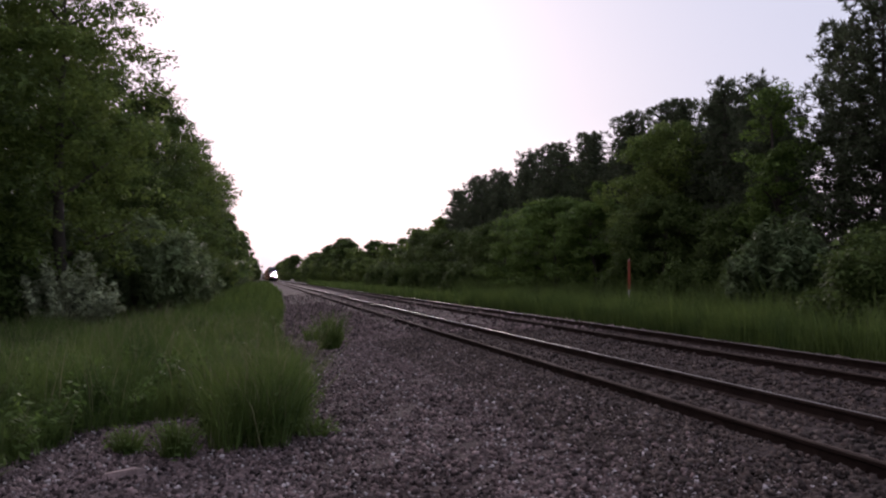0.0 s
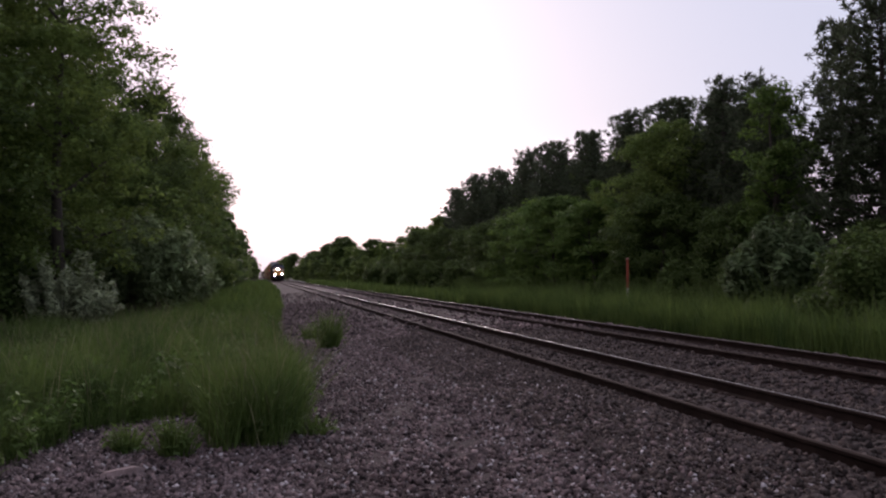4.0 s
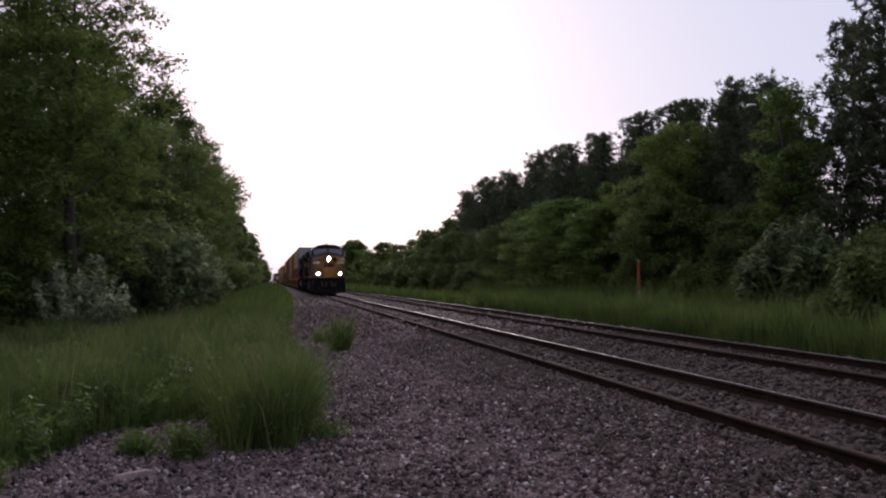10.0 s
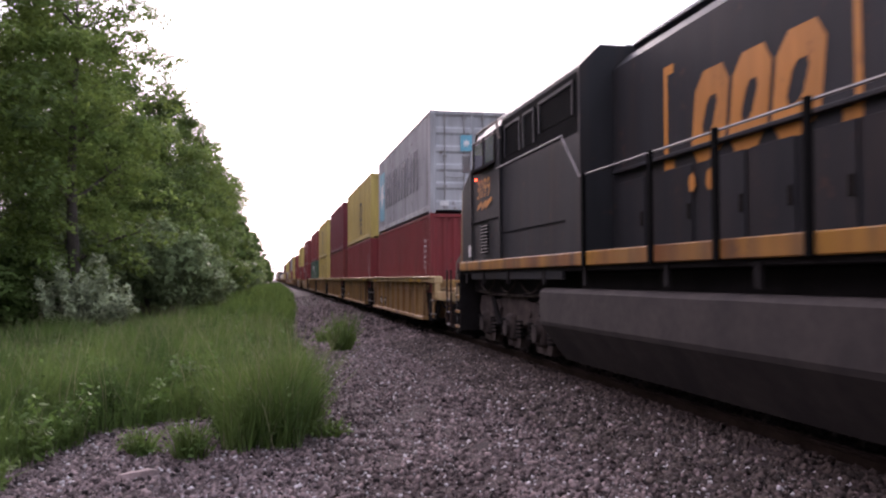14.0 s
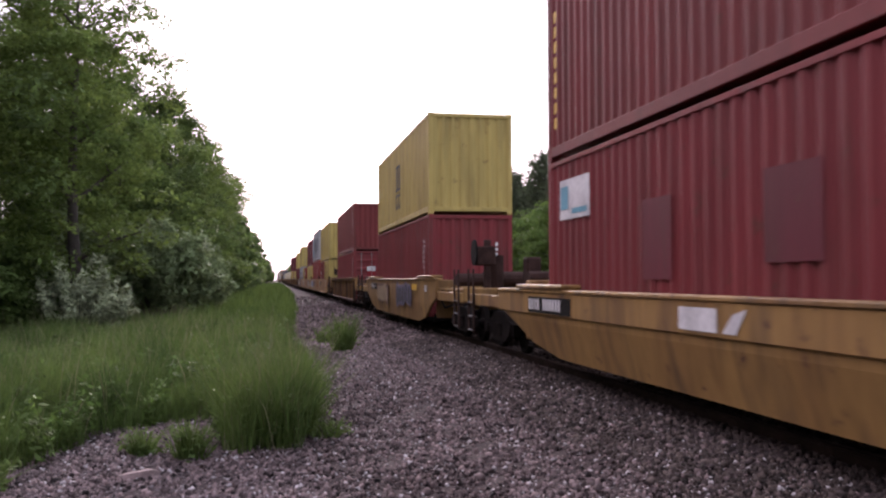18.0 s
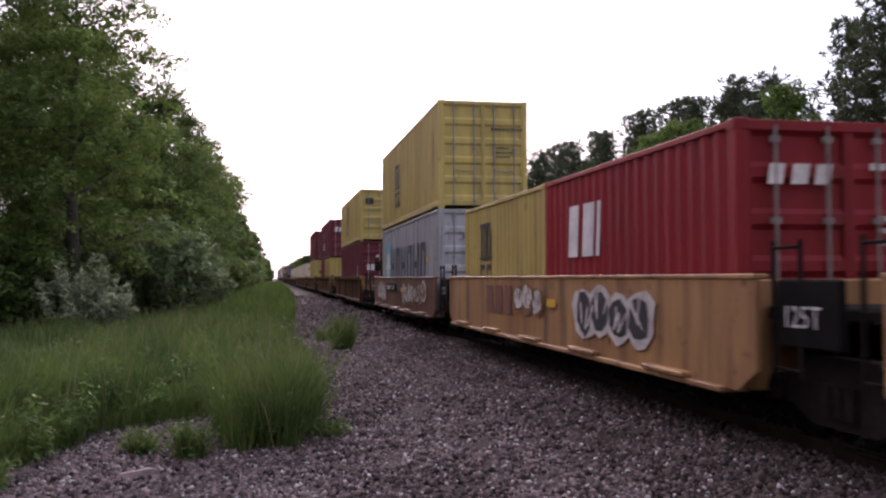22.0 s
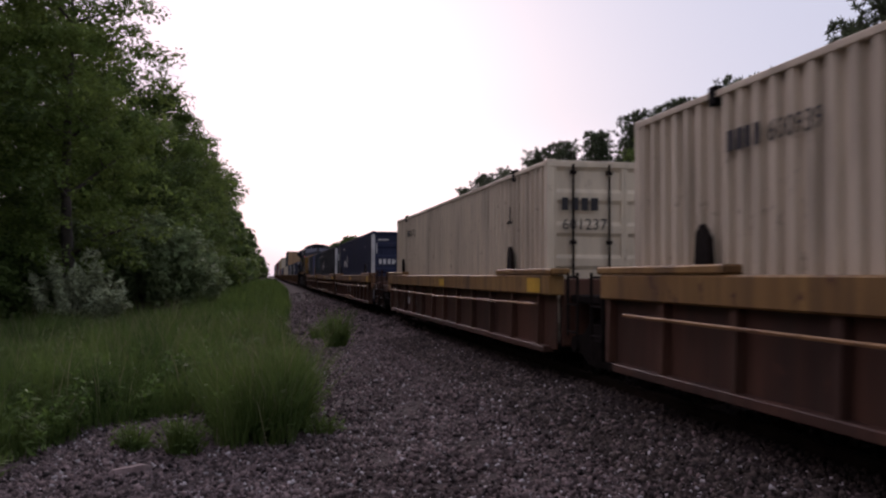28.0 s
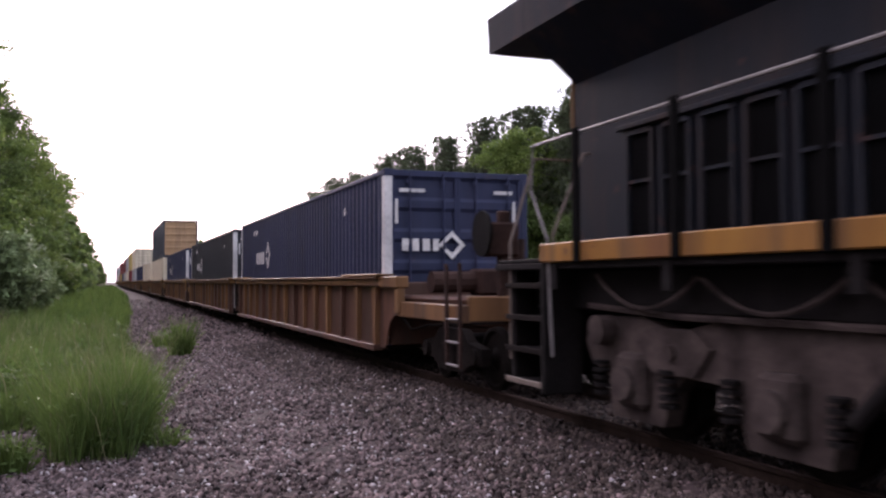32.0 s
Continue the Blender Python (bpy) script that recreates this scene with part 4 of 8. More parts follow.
# a flat pinkish slab lying on the gravel
slab = Shape().add([(-0.24, -0.07, 0), (0.1, -0.10, 0), (0.27, 0.0, 0), (0.12, 0.09, 0), (-0.2, 0.08, 0), (-0.2, -0.05, 0.06), (0.08, -0.07, 0.08), (0.2, 0.0, 0.05), (0.1, 0.06, 0.07), (-0.16, 0.05, 0.05)], [(0, 1, 6, 5), (1, 2, 7, 6), (2, 3, 8, 7), (3, 4, 9, 8), (4, 0, 5, 9), (5, 6, 7, 8, 9), (4, 3, 2, 1, 0)])
solid("stone_slab", slab, mat("pink_stone", (0.26, 0.18, 0.17), 0.85, var=0.4, scale=8, bump=0.5), "flat pinkish stone lying on the gravel", "stone", m=pose(-1.22, 8.92, float(ground_z(-1.22)) + 0.01, 0, 0, 25))

# marker post beyond the far track
post = thing("marker_post", "slender orange and white marker post in the grass", "post", m=pose(17.4, 40.4, float(ground_z(17.4))))
part("post", Shape().box(-0.05, 0.05, -0.03, 0.03, -0.3, 1.5, 0.01), M_PALE, post, "white lower half")
part("sleeve", Shape().box(-0.06, 0.06, -0.04, 0.04, 1.502, 2.86, 0.015), mat("orange_post", (0.34, 0.07, 0.03), 0.6, var=0.3), post, "faded orange upper half")
part("cap", Shape().box(-0.065, 0.065, -0.045, 0.045, 2.862, 2.95, 0.02), mat("faded_pink_cap", (0.42, 0.2, 0.16), 0.7, var=0.2), post)


# ---- the train: shared pieces ----
# In a vehicle's own space -y is ahead, -x is the side toward the verge, z = 0 is the rail head.
TRAIN = []  # (thing, distance of its origin ahead of the eye at 0 s, turned end for end)
SPEED = 27.0


def paint(name, base, second=None, stain=0.35, rough=0.6, var=0.22, scale=0.9, spec=0.22):
    return mat(name, base, rough, var=var, scale=scale, second=second, stain=stain, streak=True, bump=0.08, bump_scale=30, spec=spec)


YELLOW = paint("container_yellow", (0.42, 0.32, 0.095), (0.35, 0.265, 0.085), 0.32)
RED = paint("container_red", (0.185, 0.029, 0.03), (0.15, 0.027, 0.027), 0.4)
BROWNRED = paint("container_brown_red", (0.165, 0.033, 0.03), (0.135, 0.03, 0.027), 0.4)
MAROON = paint("container_maroon", (0.12, 0.017, 0.025), (0.10, 0.017, 0.023), 0.35)
GREY = paint("container_grey", (0.36, 0.36, 0.365), (0.27, 0.27, 0.275), 0.48)
GREEN = paint("container_green", (0.042, 0.088, 0.062), (0.034, 0.072, 0.052), 0.3)
FADED = paint("container_faded_red", (0.25, 0.058, 0.048), (0.20, 0.046, 0.04), 0.35)
BRIGHTRED = paint("container_bright_red", (0.23, 0.014, 0.018), (0.18, 0.013, 0.017), 0.25)
WHITE = paint("container_white", (0.66, 0.57, 0.42), (0.53, 0.45, 0.33), 0.35)
NAVY = paint("container_navy", (0.022, 0.028, 0.066), (0.018, 0.023, 0.05), 0.1)
BLACK = paint("container_black", (0.021, 0.024, 0.03), (0.017, 0.019, 0.023), 0.1)
SLATE = paint("container_slate", (0.038, 0.050, 0.062), (0.03, 0.039, 0.05), 0.2)
ROYAL = paint("container_blue", (0.025, 0.04, 0.17), (0.02, 0.035, 0.13), 0.12)
TAN = paint("container_tan", (0.42, 0.26, 0.14), (0.34, 0.22, 0.13), 0.25)
CAR_CREAM = paint("well_car_cream_edge", (0.46, 0.33, 0.17), (0.34, 0.22, 0.10), 0.5)
CAR_YELLOW = paint("well_car_yellow", (0.28, 0.165, 0.06), (0.18, 0.095, 0.038), 0.7, var=0.35)
CAR_ORANGE = paint("well_car_faded_yellow", (0.195, 0.098, 0.039), (0.125, 0.06, 0.028), 0.75, var=0.35)
CAR_GOLD = paint("well_car_golden", (0.28, 0.16, 0.052), (0.19, 0.10, 0.036), 0.7, var=0.35)
CAR_PANEL = paint("well_car_dusty_tan", (0.34, 0.19, 0.075), (0.22, 0.11, 0.05), 0.7, var=0.35)
CAR_BROWN = paint("well_car_rust_brown", (0.105, 0.048, 0.03), (0.05, 0.026, 0.019), 0.75, var=0.4)
CAR_RUST = paint("well_car_flaking_rust", (0.165, 0.08, 0.045), (0.085, 0.042, 0.028), 0.75, var=0.4)
CAR_TAN = paint("well_car_tan_edge", (0.22, 0.115, 0.045), (0.115, 0.055, 0.028), 0.75, var=0.4)
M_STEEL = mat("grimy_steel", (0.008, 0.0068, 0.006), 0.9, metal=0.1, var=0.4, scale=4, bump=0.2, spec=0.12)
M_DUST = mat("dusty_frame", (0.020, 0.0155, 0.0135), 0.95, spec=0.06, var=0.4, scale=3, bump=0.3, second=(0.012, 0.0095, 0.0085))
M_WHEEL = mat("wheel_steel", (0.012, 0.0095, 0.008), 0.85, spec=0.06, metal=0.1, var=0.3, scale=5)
M_GEAR = mat("rusty_gear", (0.045, 0.025, 0.02), 0.9, var=0.4, scale=4, bump=0.2, spec=0.1)
M_BLACKMARK = mat("black_lettering", (0.015, 0.014, 0.016), 0.7, var=0.3, scale=2)
M_WHITEMARK = mat("white_lettering", (0.62, 0.60, 0.58), 0.7, var=0.3, scale=2)
M_SKYMARK = mat("pale_blue_panel", (0.10, 0.32, 0.40), 0.6, var=0.2, scale=2)
M_YELLOWMARK = mat("yellow_panel", (0.62, 0.36, 0.02), 0.6, var=0.2, scale=2)
M_BARE = mat("galvanised_bar", (0.24, 0.22, 0.21), 0.6, metal=0.3, var=0.25, scale=4)
M_ORANGE = mat("orange_lamp", (0.65, 0.09, 0.02), 0.5, var=0.1)


def side_pt(side, k, h, v):
    """h runs to the reader's right, v up, on the vehicle's left (L), right (R), front (F) or back (B) at k from its middle."""
    return {"L": (-k, -h, v), "R": (k, h, v), "F": (h, -k, v), "B": (-h, k, v)}[side]


def flat(shape, side, k, poly):
    """A painted patch: a polygon lying on a face."""
    return shape.add([side_pt(side, k, h, v) for h, v in poly], [tuple(range(len(poly)))])


def rect(h0, h1, v0, v1):
    return [(h0, v0), (h1, v0), (h1, v1), (h0, v1)]


def marking(parent, side, k, polys, material, label=""):
    """Painted patches on a face: large ones each a part, a block of small ones one part."""
    tall = max(max(v for h, v in p) - min(v for h, v in p) for p in polys)
    groups = [[p] for p in polys] if tall >= 0.28 and len(polys) < 14 and all(len(p) > 3 for p in polys) else [polys]
    for g in groups:
        s = Shape()
        for p in g:
            flat(s, side, k, p)
        me = bpy.data.meshes.new("marking")
        me.from_pydata(s.v, [], s.f)
        me.update()
        me.materials.append(material)
        ob = tagged(part_mesh("marking", me, parent, label), kind="stuff" if len(g) > 1 else "")
    return ob


def digits(parent, side, k, text, h, v, size, material, label=""):
    """Numbers in the built-in font, standing on a face; h, v is their lower left."""
    cu = bpy.data.curves.new("number", "FONT")
    cu.body, cu.size = text, size
    cu.resolution_u = 2
    tmp = bpy.data.objects.new("number", cu)
    scene.collection.objects.link(tmp)
    bpy.context.view_layer.update()
    me = bpy.data.meshes.new_from_object(tmp.evaluated_get(bpy.context.evaluated_depsgraph_get()))
    bpy.data.objects.remove(tmp)
    bpy.data.curves.remove(cu)
    for p in me.vertices:
        p.co = side_pt(side, k, h + p.co.x, v + p.co.y)
    me.materials.clear()
    me.materials.append(material)
    return part_mesh("number", me, parent, label)


def bars(h, v, n, w, hh, gap, seed=0, skew=0.0):
    """Plain bars in place of lettering: n of them, w wide and hh high."""
    r = random.Random(seed)
    out = []
    for i in range(n):
        a = h + i * (w + gap)
        b = a + w * r.uniform(0.75, 1.0)
        out.append([(a, v), (b, v), (b + skew, v + hh), (a + skew, v + hh)])
    return out


def column(h, v, n, size, gap):
    """A column of small plain bars, as of numbers written downward."""
    return [rect(h, h + size * 0.7, v - i * (size + gap) - size, v - i * (size + gap)) for i in range(n)]


def star(h, v, r, n=7, inner=0.42):
    pts = []
    for i in range(2 * n):
        a = math.pi / 2 + math.pi * i / n
        q = r if i % 2 == 0 else r * inner
        pts.append((h + q * math.cos(a), v + q * math.sin(a)))
    return pts


def star_tris(h, v, r, n=7, inner=0.42):
    p = star(h, v, r, n, inner)
    return [[(h, v), p[i], p[(i + 1) % len(p)]] for i in range(len(p))]


def blob(h, v, w, hh, seed, n=14):
    r = random.Random(seed)
    return [(h + w / 2 * math.cos(2 * math.pi * i / n) * r.uniform(0.75, 1.1), v + hh / 2 * math.sin(2 * math.pi * i / n) * r.uniform(0.75, 1.1)) for i in range(n)]


# ---- containers ----
def corrugated(length, height, pitch=0.278, depth=0.036):
    """A corrugated sheet along h with outer face at 0 and inner face at depth; returns (h, d) columns."""
    n = max(1, int(length / pitch))
    step = length / n
    cols = []
    for i in range(n):
        a = -length / 2 + i * step
        f = (0.36, 0.48, 0.88) if depth > 0.05 else (0.26, 0.5, 0.76)  # steeper folds on the long containers
        cols += [(a, 0.0), (a + step * f[0], 0.0), (a + step * f[1], depth), (a + step * f[2], depth)]
    cols.append((length / 2, 0.0))
    return cols


def sheet_wall(side, k, length, v0, v1, pitch=0.278, depth=0.036):
    s = Shape()
    cols = corrugated(length, v1 - v0, pitch, depth)
    n = len(cols)
    verts = [side_pt(side, k - d, h, v0) for h, d in cols] + [side_pt(side, k - d, h, v1) for h, d in cols]
    back = [side_pt(side, k - 0.06, h, v) for v in (v0, v1) for h in (cols[0][0], cols[-1][0])]
    s.add(verts + back, [(i, i + 1, n + i + 1, n + i) for i in range(n - 1)] + [(2 * n, 2 * n + 1, 2 * n + 3, 2 * n + 2)])
    return s


def container_frame(L, H, W):
    s = Shape()
    for x in (-1, 1):
        for y in (-1, 1):
            s.box(*sorted((x * W / 2, x * (W / 2 - 0.12))), *sorted((y * L / 2, y * (L / 2 - 0.15))), 0.1, H - 0.1, 0.012)
        s.box(*sorted((x * W / 2, x * (W / 2 - 0.06))), -L / 2 + 0.15, L / 2 - 0.15, 0.07, 0.23, 0.008)
        s.box(*sorted((x * W / 2, x * (W / 2 - 0.06))), -L / 2 + 0.15, L / 2 - 0.15, H - 0.085, H - 0.015, 0.008)
    for y in (-1, 1):
        s.box(-W / 2 + 0.12, W / 2 - 0.12, *sorted((y * L / 2, y * (L / 2 - 0.1))), 0.085, 0.21, 0.008)
        s.box(-W / 2 + 0.12, W / 2 - 0.12, *sorted((y * L / 2, y * (L / 2 - 0.1))), H - 0.12, H - 0.015, 0.008)
    s.box(-W / 2 + 0.06, W / 2 - 0.06, -L / 2 + 0.1, L / 2 - 0.1, 0.12, 0.16)
    return s


def door_leaf(side, k, h0, h1, v0, v1, ribs=5):
    s = Shape()
    cols = []
    step = (v1 - v0) / ribs
    for i in range(ribs):
        a = v0 + i * step
        cols += [(a, 0.0), (a + step * 0.22, 0.0), (a + step * 0.34, 0.035), (a + step * 0.88, 0.035)]
    cols.append((v1, 0.0))
    n = len(cols)
    s.add([side_pt(side, k - d, h0, v) for v, d in cols] + [side_pt(side, k - d, h1, v) for v, d in cols], [(i, i + 1, n + i + 1, n + i) for i in range(n - 1)])
    for a, b in ((h0, h0 + 0.05), (h1 - 0.05, h1)):
        p = [side_pt(side, k + 0.006, a, v0), side_pt(side, k + 0.006, b, v0), side_pt(side, k + 0.006, b, v1), side_pt(side, k + 0.006, a, v1)]
        q = [side_pt(side, k - 0.05, a, v0), side_pt(side, k - 0.05, b, v0), side_pt(side, k - 0.05, b, v1), side_pt(side, k - 0.05, a, v1)]
        s.add(p + q, [(0, 1, 2, 3), (0, 1, 5, 4), (1, 2, 6, 5), (2, 3, 7, 6), (3, 0, 4, 7)])
    return s


def container(L, H, material, label, u, z, doors="F", W=2.44, pitch=0.278, depth=0.036, end_material=None, turn=False, posts=None, bar=None):
    """A freight container with its middle at u; doors at the front (F), back (B) or none in view."""
    t = thing("shipping_container", label, "container", "containers on the train")
    key = (L, H, W, pitch)
    end_material = end_material or material
    part("frame", lambda: container_frame(L, H, W), posts or material, t, key=("frame", *key))
    for s in "LR":
        part("side_panel", lambda: sheet_wall(s, W / 2 - 0.012, L - 0.3, 0.21, H - 0.07, pitch, depth), material, t, key=("side", s, *key))
    other = "B" if doors == "F" else "F"
    ends = [other] if doors in "FB" and doors else ["F", "B"]
    for e in ends:
        part("end_panel", lambda: sheet_wall(e, L / 2 - 0.015, W - 0.24, 0.2, H - 0.11, 0.25, 0.045), end_material, t, key=("end", e, *key))
    if doors:
        for i, (a, b) in enumerate(((-W / 2 + 0.12, -0.004), (0.004, W / 2 - 0.12))):
            d = part("door", lambda: door_leaf(doors, L / 2 - 0.02, a, b, 0.2, H - 0.115), end_material, t, key=("door", doors, i, *key))
            for f in (0.27, 0.78):
                h = a + (b - a) * f
                def rod():
                    s = Shape().tube(side_pt(doors, L / 2 + 0.012, h, 0.1), side_pt(doors, L / 2 + 0.012, h, H - 0.07), 0.018, 6)
                    for v in (0.2, 0.75, 1.6, H - 0.2):
                        p, q = side_pt(doors, L / 2 + 0.02, h - 0.05, v - 0.03), side_pt(doors, L / 2 - 0.015, h + 0.05, v + 0.03)
                        s.box(*sorted((p[0], q[0])), *sorted((p[1], q[1])), *sorted((p[2], q[2])))
                    s.tube(side_pt(doors, L / 2 + 0.035, h, 1.02), side_pt(doors, L / 2 + 0.035, h + (0.36 if f < 0.5 else -0.36), 0.98), 0.014, 5)
                    return s
                part("locking_bar", rod, bar or M_BARE, d, key=("rod", doors, i, f, *key))
    roof = lambda: Shape().box(-W / 2 + 0.05, W / 2 - 0.05, -L / 2 + 0.08, L / 2 - 0.08, H - 0.05, H - 0.022, 0.01)
    part("roof", roof, material, t, key=("roof", *key))
    for x in (-1, 1):
        for y in (-1, 1):
            for v in (0, H - 0.118):
                cast = lambda: Shape().box(-0.081, 0.081, -0.089, 0.089, 0, 0.118, 0.012)
                o = part("corner_casting", cast, posts or material, t, key="casting")
                o.matrix_basis = pose(x * (W / 2 - 0.078), y * (L / 2 - 0.086), v)
    TRAIN.append((t, u, z, turn))
    return t


# ---- trucks and wheels ----
WHEEL = [(-0.07, 0.30), (-0.07, 0.43), (-0.045, 0.458), (-0.03, 0.458), (0.03, 0.45), (0.06, 0.448), (0.065, 0.40), (0.03, 0.36), (0.02, 0.16), (0.05, 0.12), (0.08, 0.1)]


def wheel_shape(r, side):
    return Shape().wheel(0, 0, 0, [(side * dx, q * r / 0.458) for dx, q in WHEEL], 24)


def truck(parent, y, base=1.78, r=0.42):
    """A two-axle freight truck."""
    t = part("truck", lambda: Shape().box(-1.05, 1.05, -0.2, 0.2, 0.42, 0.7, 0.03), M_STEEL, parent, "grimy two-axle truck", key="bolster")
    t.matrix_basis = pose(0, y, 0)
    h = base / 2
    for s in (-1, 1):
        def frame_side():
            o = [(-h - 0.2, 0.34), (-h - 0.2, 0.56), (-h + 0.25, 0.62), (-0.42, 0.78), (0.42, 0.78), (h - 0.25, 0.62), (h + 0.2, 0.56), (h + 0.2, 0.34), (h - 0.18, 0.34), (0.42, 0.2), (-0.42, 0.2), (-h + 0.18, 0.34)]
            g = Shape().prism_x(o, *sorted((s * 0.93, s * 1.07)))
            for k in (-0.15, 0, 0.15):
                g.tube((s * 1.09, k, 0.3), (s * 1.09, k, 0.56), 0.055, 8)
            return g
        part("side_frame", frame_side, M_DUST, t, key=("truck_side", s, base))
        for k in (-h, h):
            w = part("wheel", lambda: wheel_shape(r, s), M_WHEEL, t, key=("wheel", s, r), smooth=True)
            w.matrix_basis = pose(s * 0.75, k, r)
            b = part("bearing", lambda: Shape().tube((s * 0.9, 0, 0), (s * 1.13, 0, 0), 0.11, 12), M_DUST, t, key=("bearing", s))
            b.matrix_basis = pose(0, k, 0.45)
    for k in (-h, h):
        a = part("axle", lambda: Shape().tube((-0.95, 0, 0), (0.95, 0, 0), 0.075, 8), M_STEEL, t, key="axle")
        a.matrix_basis = pose(0, k, r)
    return t


def coupler(parent, y, ahead):
    def shape():
        s = Shape().box(-0.08, 0.08, *sorted((0.0, -ahead * 0.7)), 0.72, 0.92, 0.03)
        s.box(-0.14, 0.14, *sorted((0.0, ahead * 0.16)), 0.68, 0.98, 0.04)
        return s
    o = part("coupler", shape, M_STEEL, parent, key=("coupler", ahead))
    o.matrix_basis = pose(0, y, 0)


def ladder(parent, x, y, z0, z1, material):
    def shape():
        s = Shape()
        for d in (-0.2, 0.2):
            s.tube((0, d, z0), (0, d, z1), 0.022, 6)
        n = max(2, int((z1 - z0) / 0.3))
        for i in range(n):
            z = z0 + 0.06 + (z1 - z0 - 0.12) * i / (n - 1)
            s.tube((0, -0.2, z), (0, 0.2, z), 0.016, 6)
        return s
    o = part("ladder", shape, material, parent, key=("ladder", z0, z1))
    o.matrix_basis = pose(x, y, 0)


def corner_steps(parent, s, y):
    """Two flat uprights at a corner of a car with worn bright treads between them."""
    o = part("corner_steps", lambda: Shape().box(*sorted((s * 1.404, s * 1.44)), -0.27, -0.2, 0.34, 1.66, 0.008).box(*sorted((s * 1.404, s * 1.44)), 0.2, 0.27, 0.34, 1.66, 0.008), M_GEAR, parent, "rusty corner steps", key=("steps", s))
    o.matrix_basis = pose(0, y, 0)
    for z in (0.37, 0.66, 0.95):
        part("tread", lambda: Shape().box(*sorted((s * 1.408, s * 1.45)), -0.198, 0.198, -0.012, 0.012, 0.004), M_BARE, o, key=("tread", s)).matrix_basis = pose(0, 0, z)


# ---- well cars ----
HALF = 1.47  # half the outer width of a well


def well_car(u, half, front, back, style, body, edge, label, trucks=("front", "back"), tall_end=None, turn=False, band=None, top=1.47, fold=True):
    """One well of an intermodal car: u its middle, half its half length of side, front and back the reach of its ends."""
    t = thing("well_car", label, "rail car", "cars of the train")
    TRAIN.append((t, u, 0.0, turn))
    zt = top
    for s in (-1, 1):
        xo, xi = s * HALF, s * (HALF - 0.06)
        if style == "taper":  # smooth deep side that narrows toward the ends
            o = [(-half - 0.9, zt - 0.06), (-half - 0.9, 0.95), (-half - 0.2, 0.78), (-half + 0.9, 0.40), (-half + 2.2, 0.23), (half - 2.2, 0.23), (half - 0.9, 0.40), (half + 0.2, 0.78), (half + 0.9, 0.95), (half + 0.9, zt - 0.06)]
            def leaning():  # the lower half leans in under the car
                g = Shape().prism_x(o, *sorted((xo - s * 0.02, xi - s * 0.02)))
                g.v = [(x - s * max(0.0, 0.88 - z) * (0.24 if fold else 0.1), y, z) for x, y, z in g.v]
                return g
            p = part("side_plate", leaning, body, t, key=("taper", s, half, top))
            if fold:
                part("upper_panel", lambda: Shape().box(*sorted((xo, xo - s * 0.03)), -half - 0.9, half + 0.9, 0.88, zt - 0.062, 0.012), edge, p, key=("taper_up", s, half))
            part("top_chord", lambda: Shape().box(*sorted((xo + s * 0.02, xi - s * 0.14)), -half - 0.92, half + 0.92, zt - 0.06, zt, 0.015), edge, t, key=("taper_top", s, half, top))
            for k in (-half + 0.2, half - 2.0):
                part("deck_flap", lambda: Shape().box(*sorted((xo + s * 0.05, xi - s * 0.2)), k - 0.9, k + 1.5, zt + 0.004, zt + 0.075, 0.02), edge, t)
        elif style == "panel":  # flat side sheet with a foot flange
            o = [(-half, 0.42), (half, 0.42), (half + 0.32, 0.62), (half + 0.32, 1.46), (-half - 0.32, 1.46), (-half - 0.32, 0.62)]
            part("side_plate", lambda: Shape().prism_x(o, *sorted((xo - s * 0.01, xi))), body, t, key=("panel", s, half))
            part("top_chord", lambda: Shape().box(*sorted((xo + s * 0.006, xi - s * 0.08)), -half - 0.33, half + 0.33, 1.42, zt, 0.012), edge, t, key=("panel_top", s, half))
            part("foot_flange", lambda: Shape().box(*sorted((xo + s * 0.07, xi - s * 0.2)), -half + 0.2, half - 0.2, 0.38, 0.44, 0.012), edge, t, key=("panel_foot", s, half))
            for k in range(5):
                y = -half + 1.4 + k * (2 * half - 2.8) / 4
                part("foot_block", lambda: Shape().box(*sorted((xo + s * 0.1, xo - s * 0.03)), -0.5, 0.5, 0.442, 0.50, 0.015), edge, t, key=("foot", s)).matrix_basis = pose(0, y, 0)
        else:  # ribbed sides under a top chord
            deep = 0.30 if style == "deep" else 0.12
            xp = s * (HALF - 0.14)
            part("top_chord", lambda: Shape().box(*sorted((xo, xo - s * 0.24)), -half, half, zt - deep, zt, 0.02), edge, t, key=("chord", s, half, deep))
            sill_in = 1.05 if body == CAR_YELLOW else 0.35
            if body == CAR_YELLOW:  # the plate slants at its ends, a dark step box stands beyond it
                o = [(-half + 1.05, 0.36), (half - 1.05, 0.36), (half - 1.4, zt - deep - 0.003), (-half + 1.4, zt - deep - 0.003)]
                part("side_plate", lambda: Shape().prism_x(o, *sorted((xp, xp - s * 0.03))), body, t, key=("plate", s, half, deep))
                for d in (-1, 1):
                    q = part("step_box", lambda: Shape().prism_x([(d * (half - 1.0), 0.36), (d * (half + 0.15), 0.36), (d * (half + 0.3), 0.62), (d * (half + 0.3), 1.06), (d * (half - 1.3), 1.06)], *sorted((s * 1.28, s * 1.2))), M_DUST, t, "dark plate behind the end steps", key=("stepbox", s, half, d))
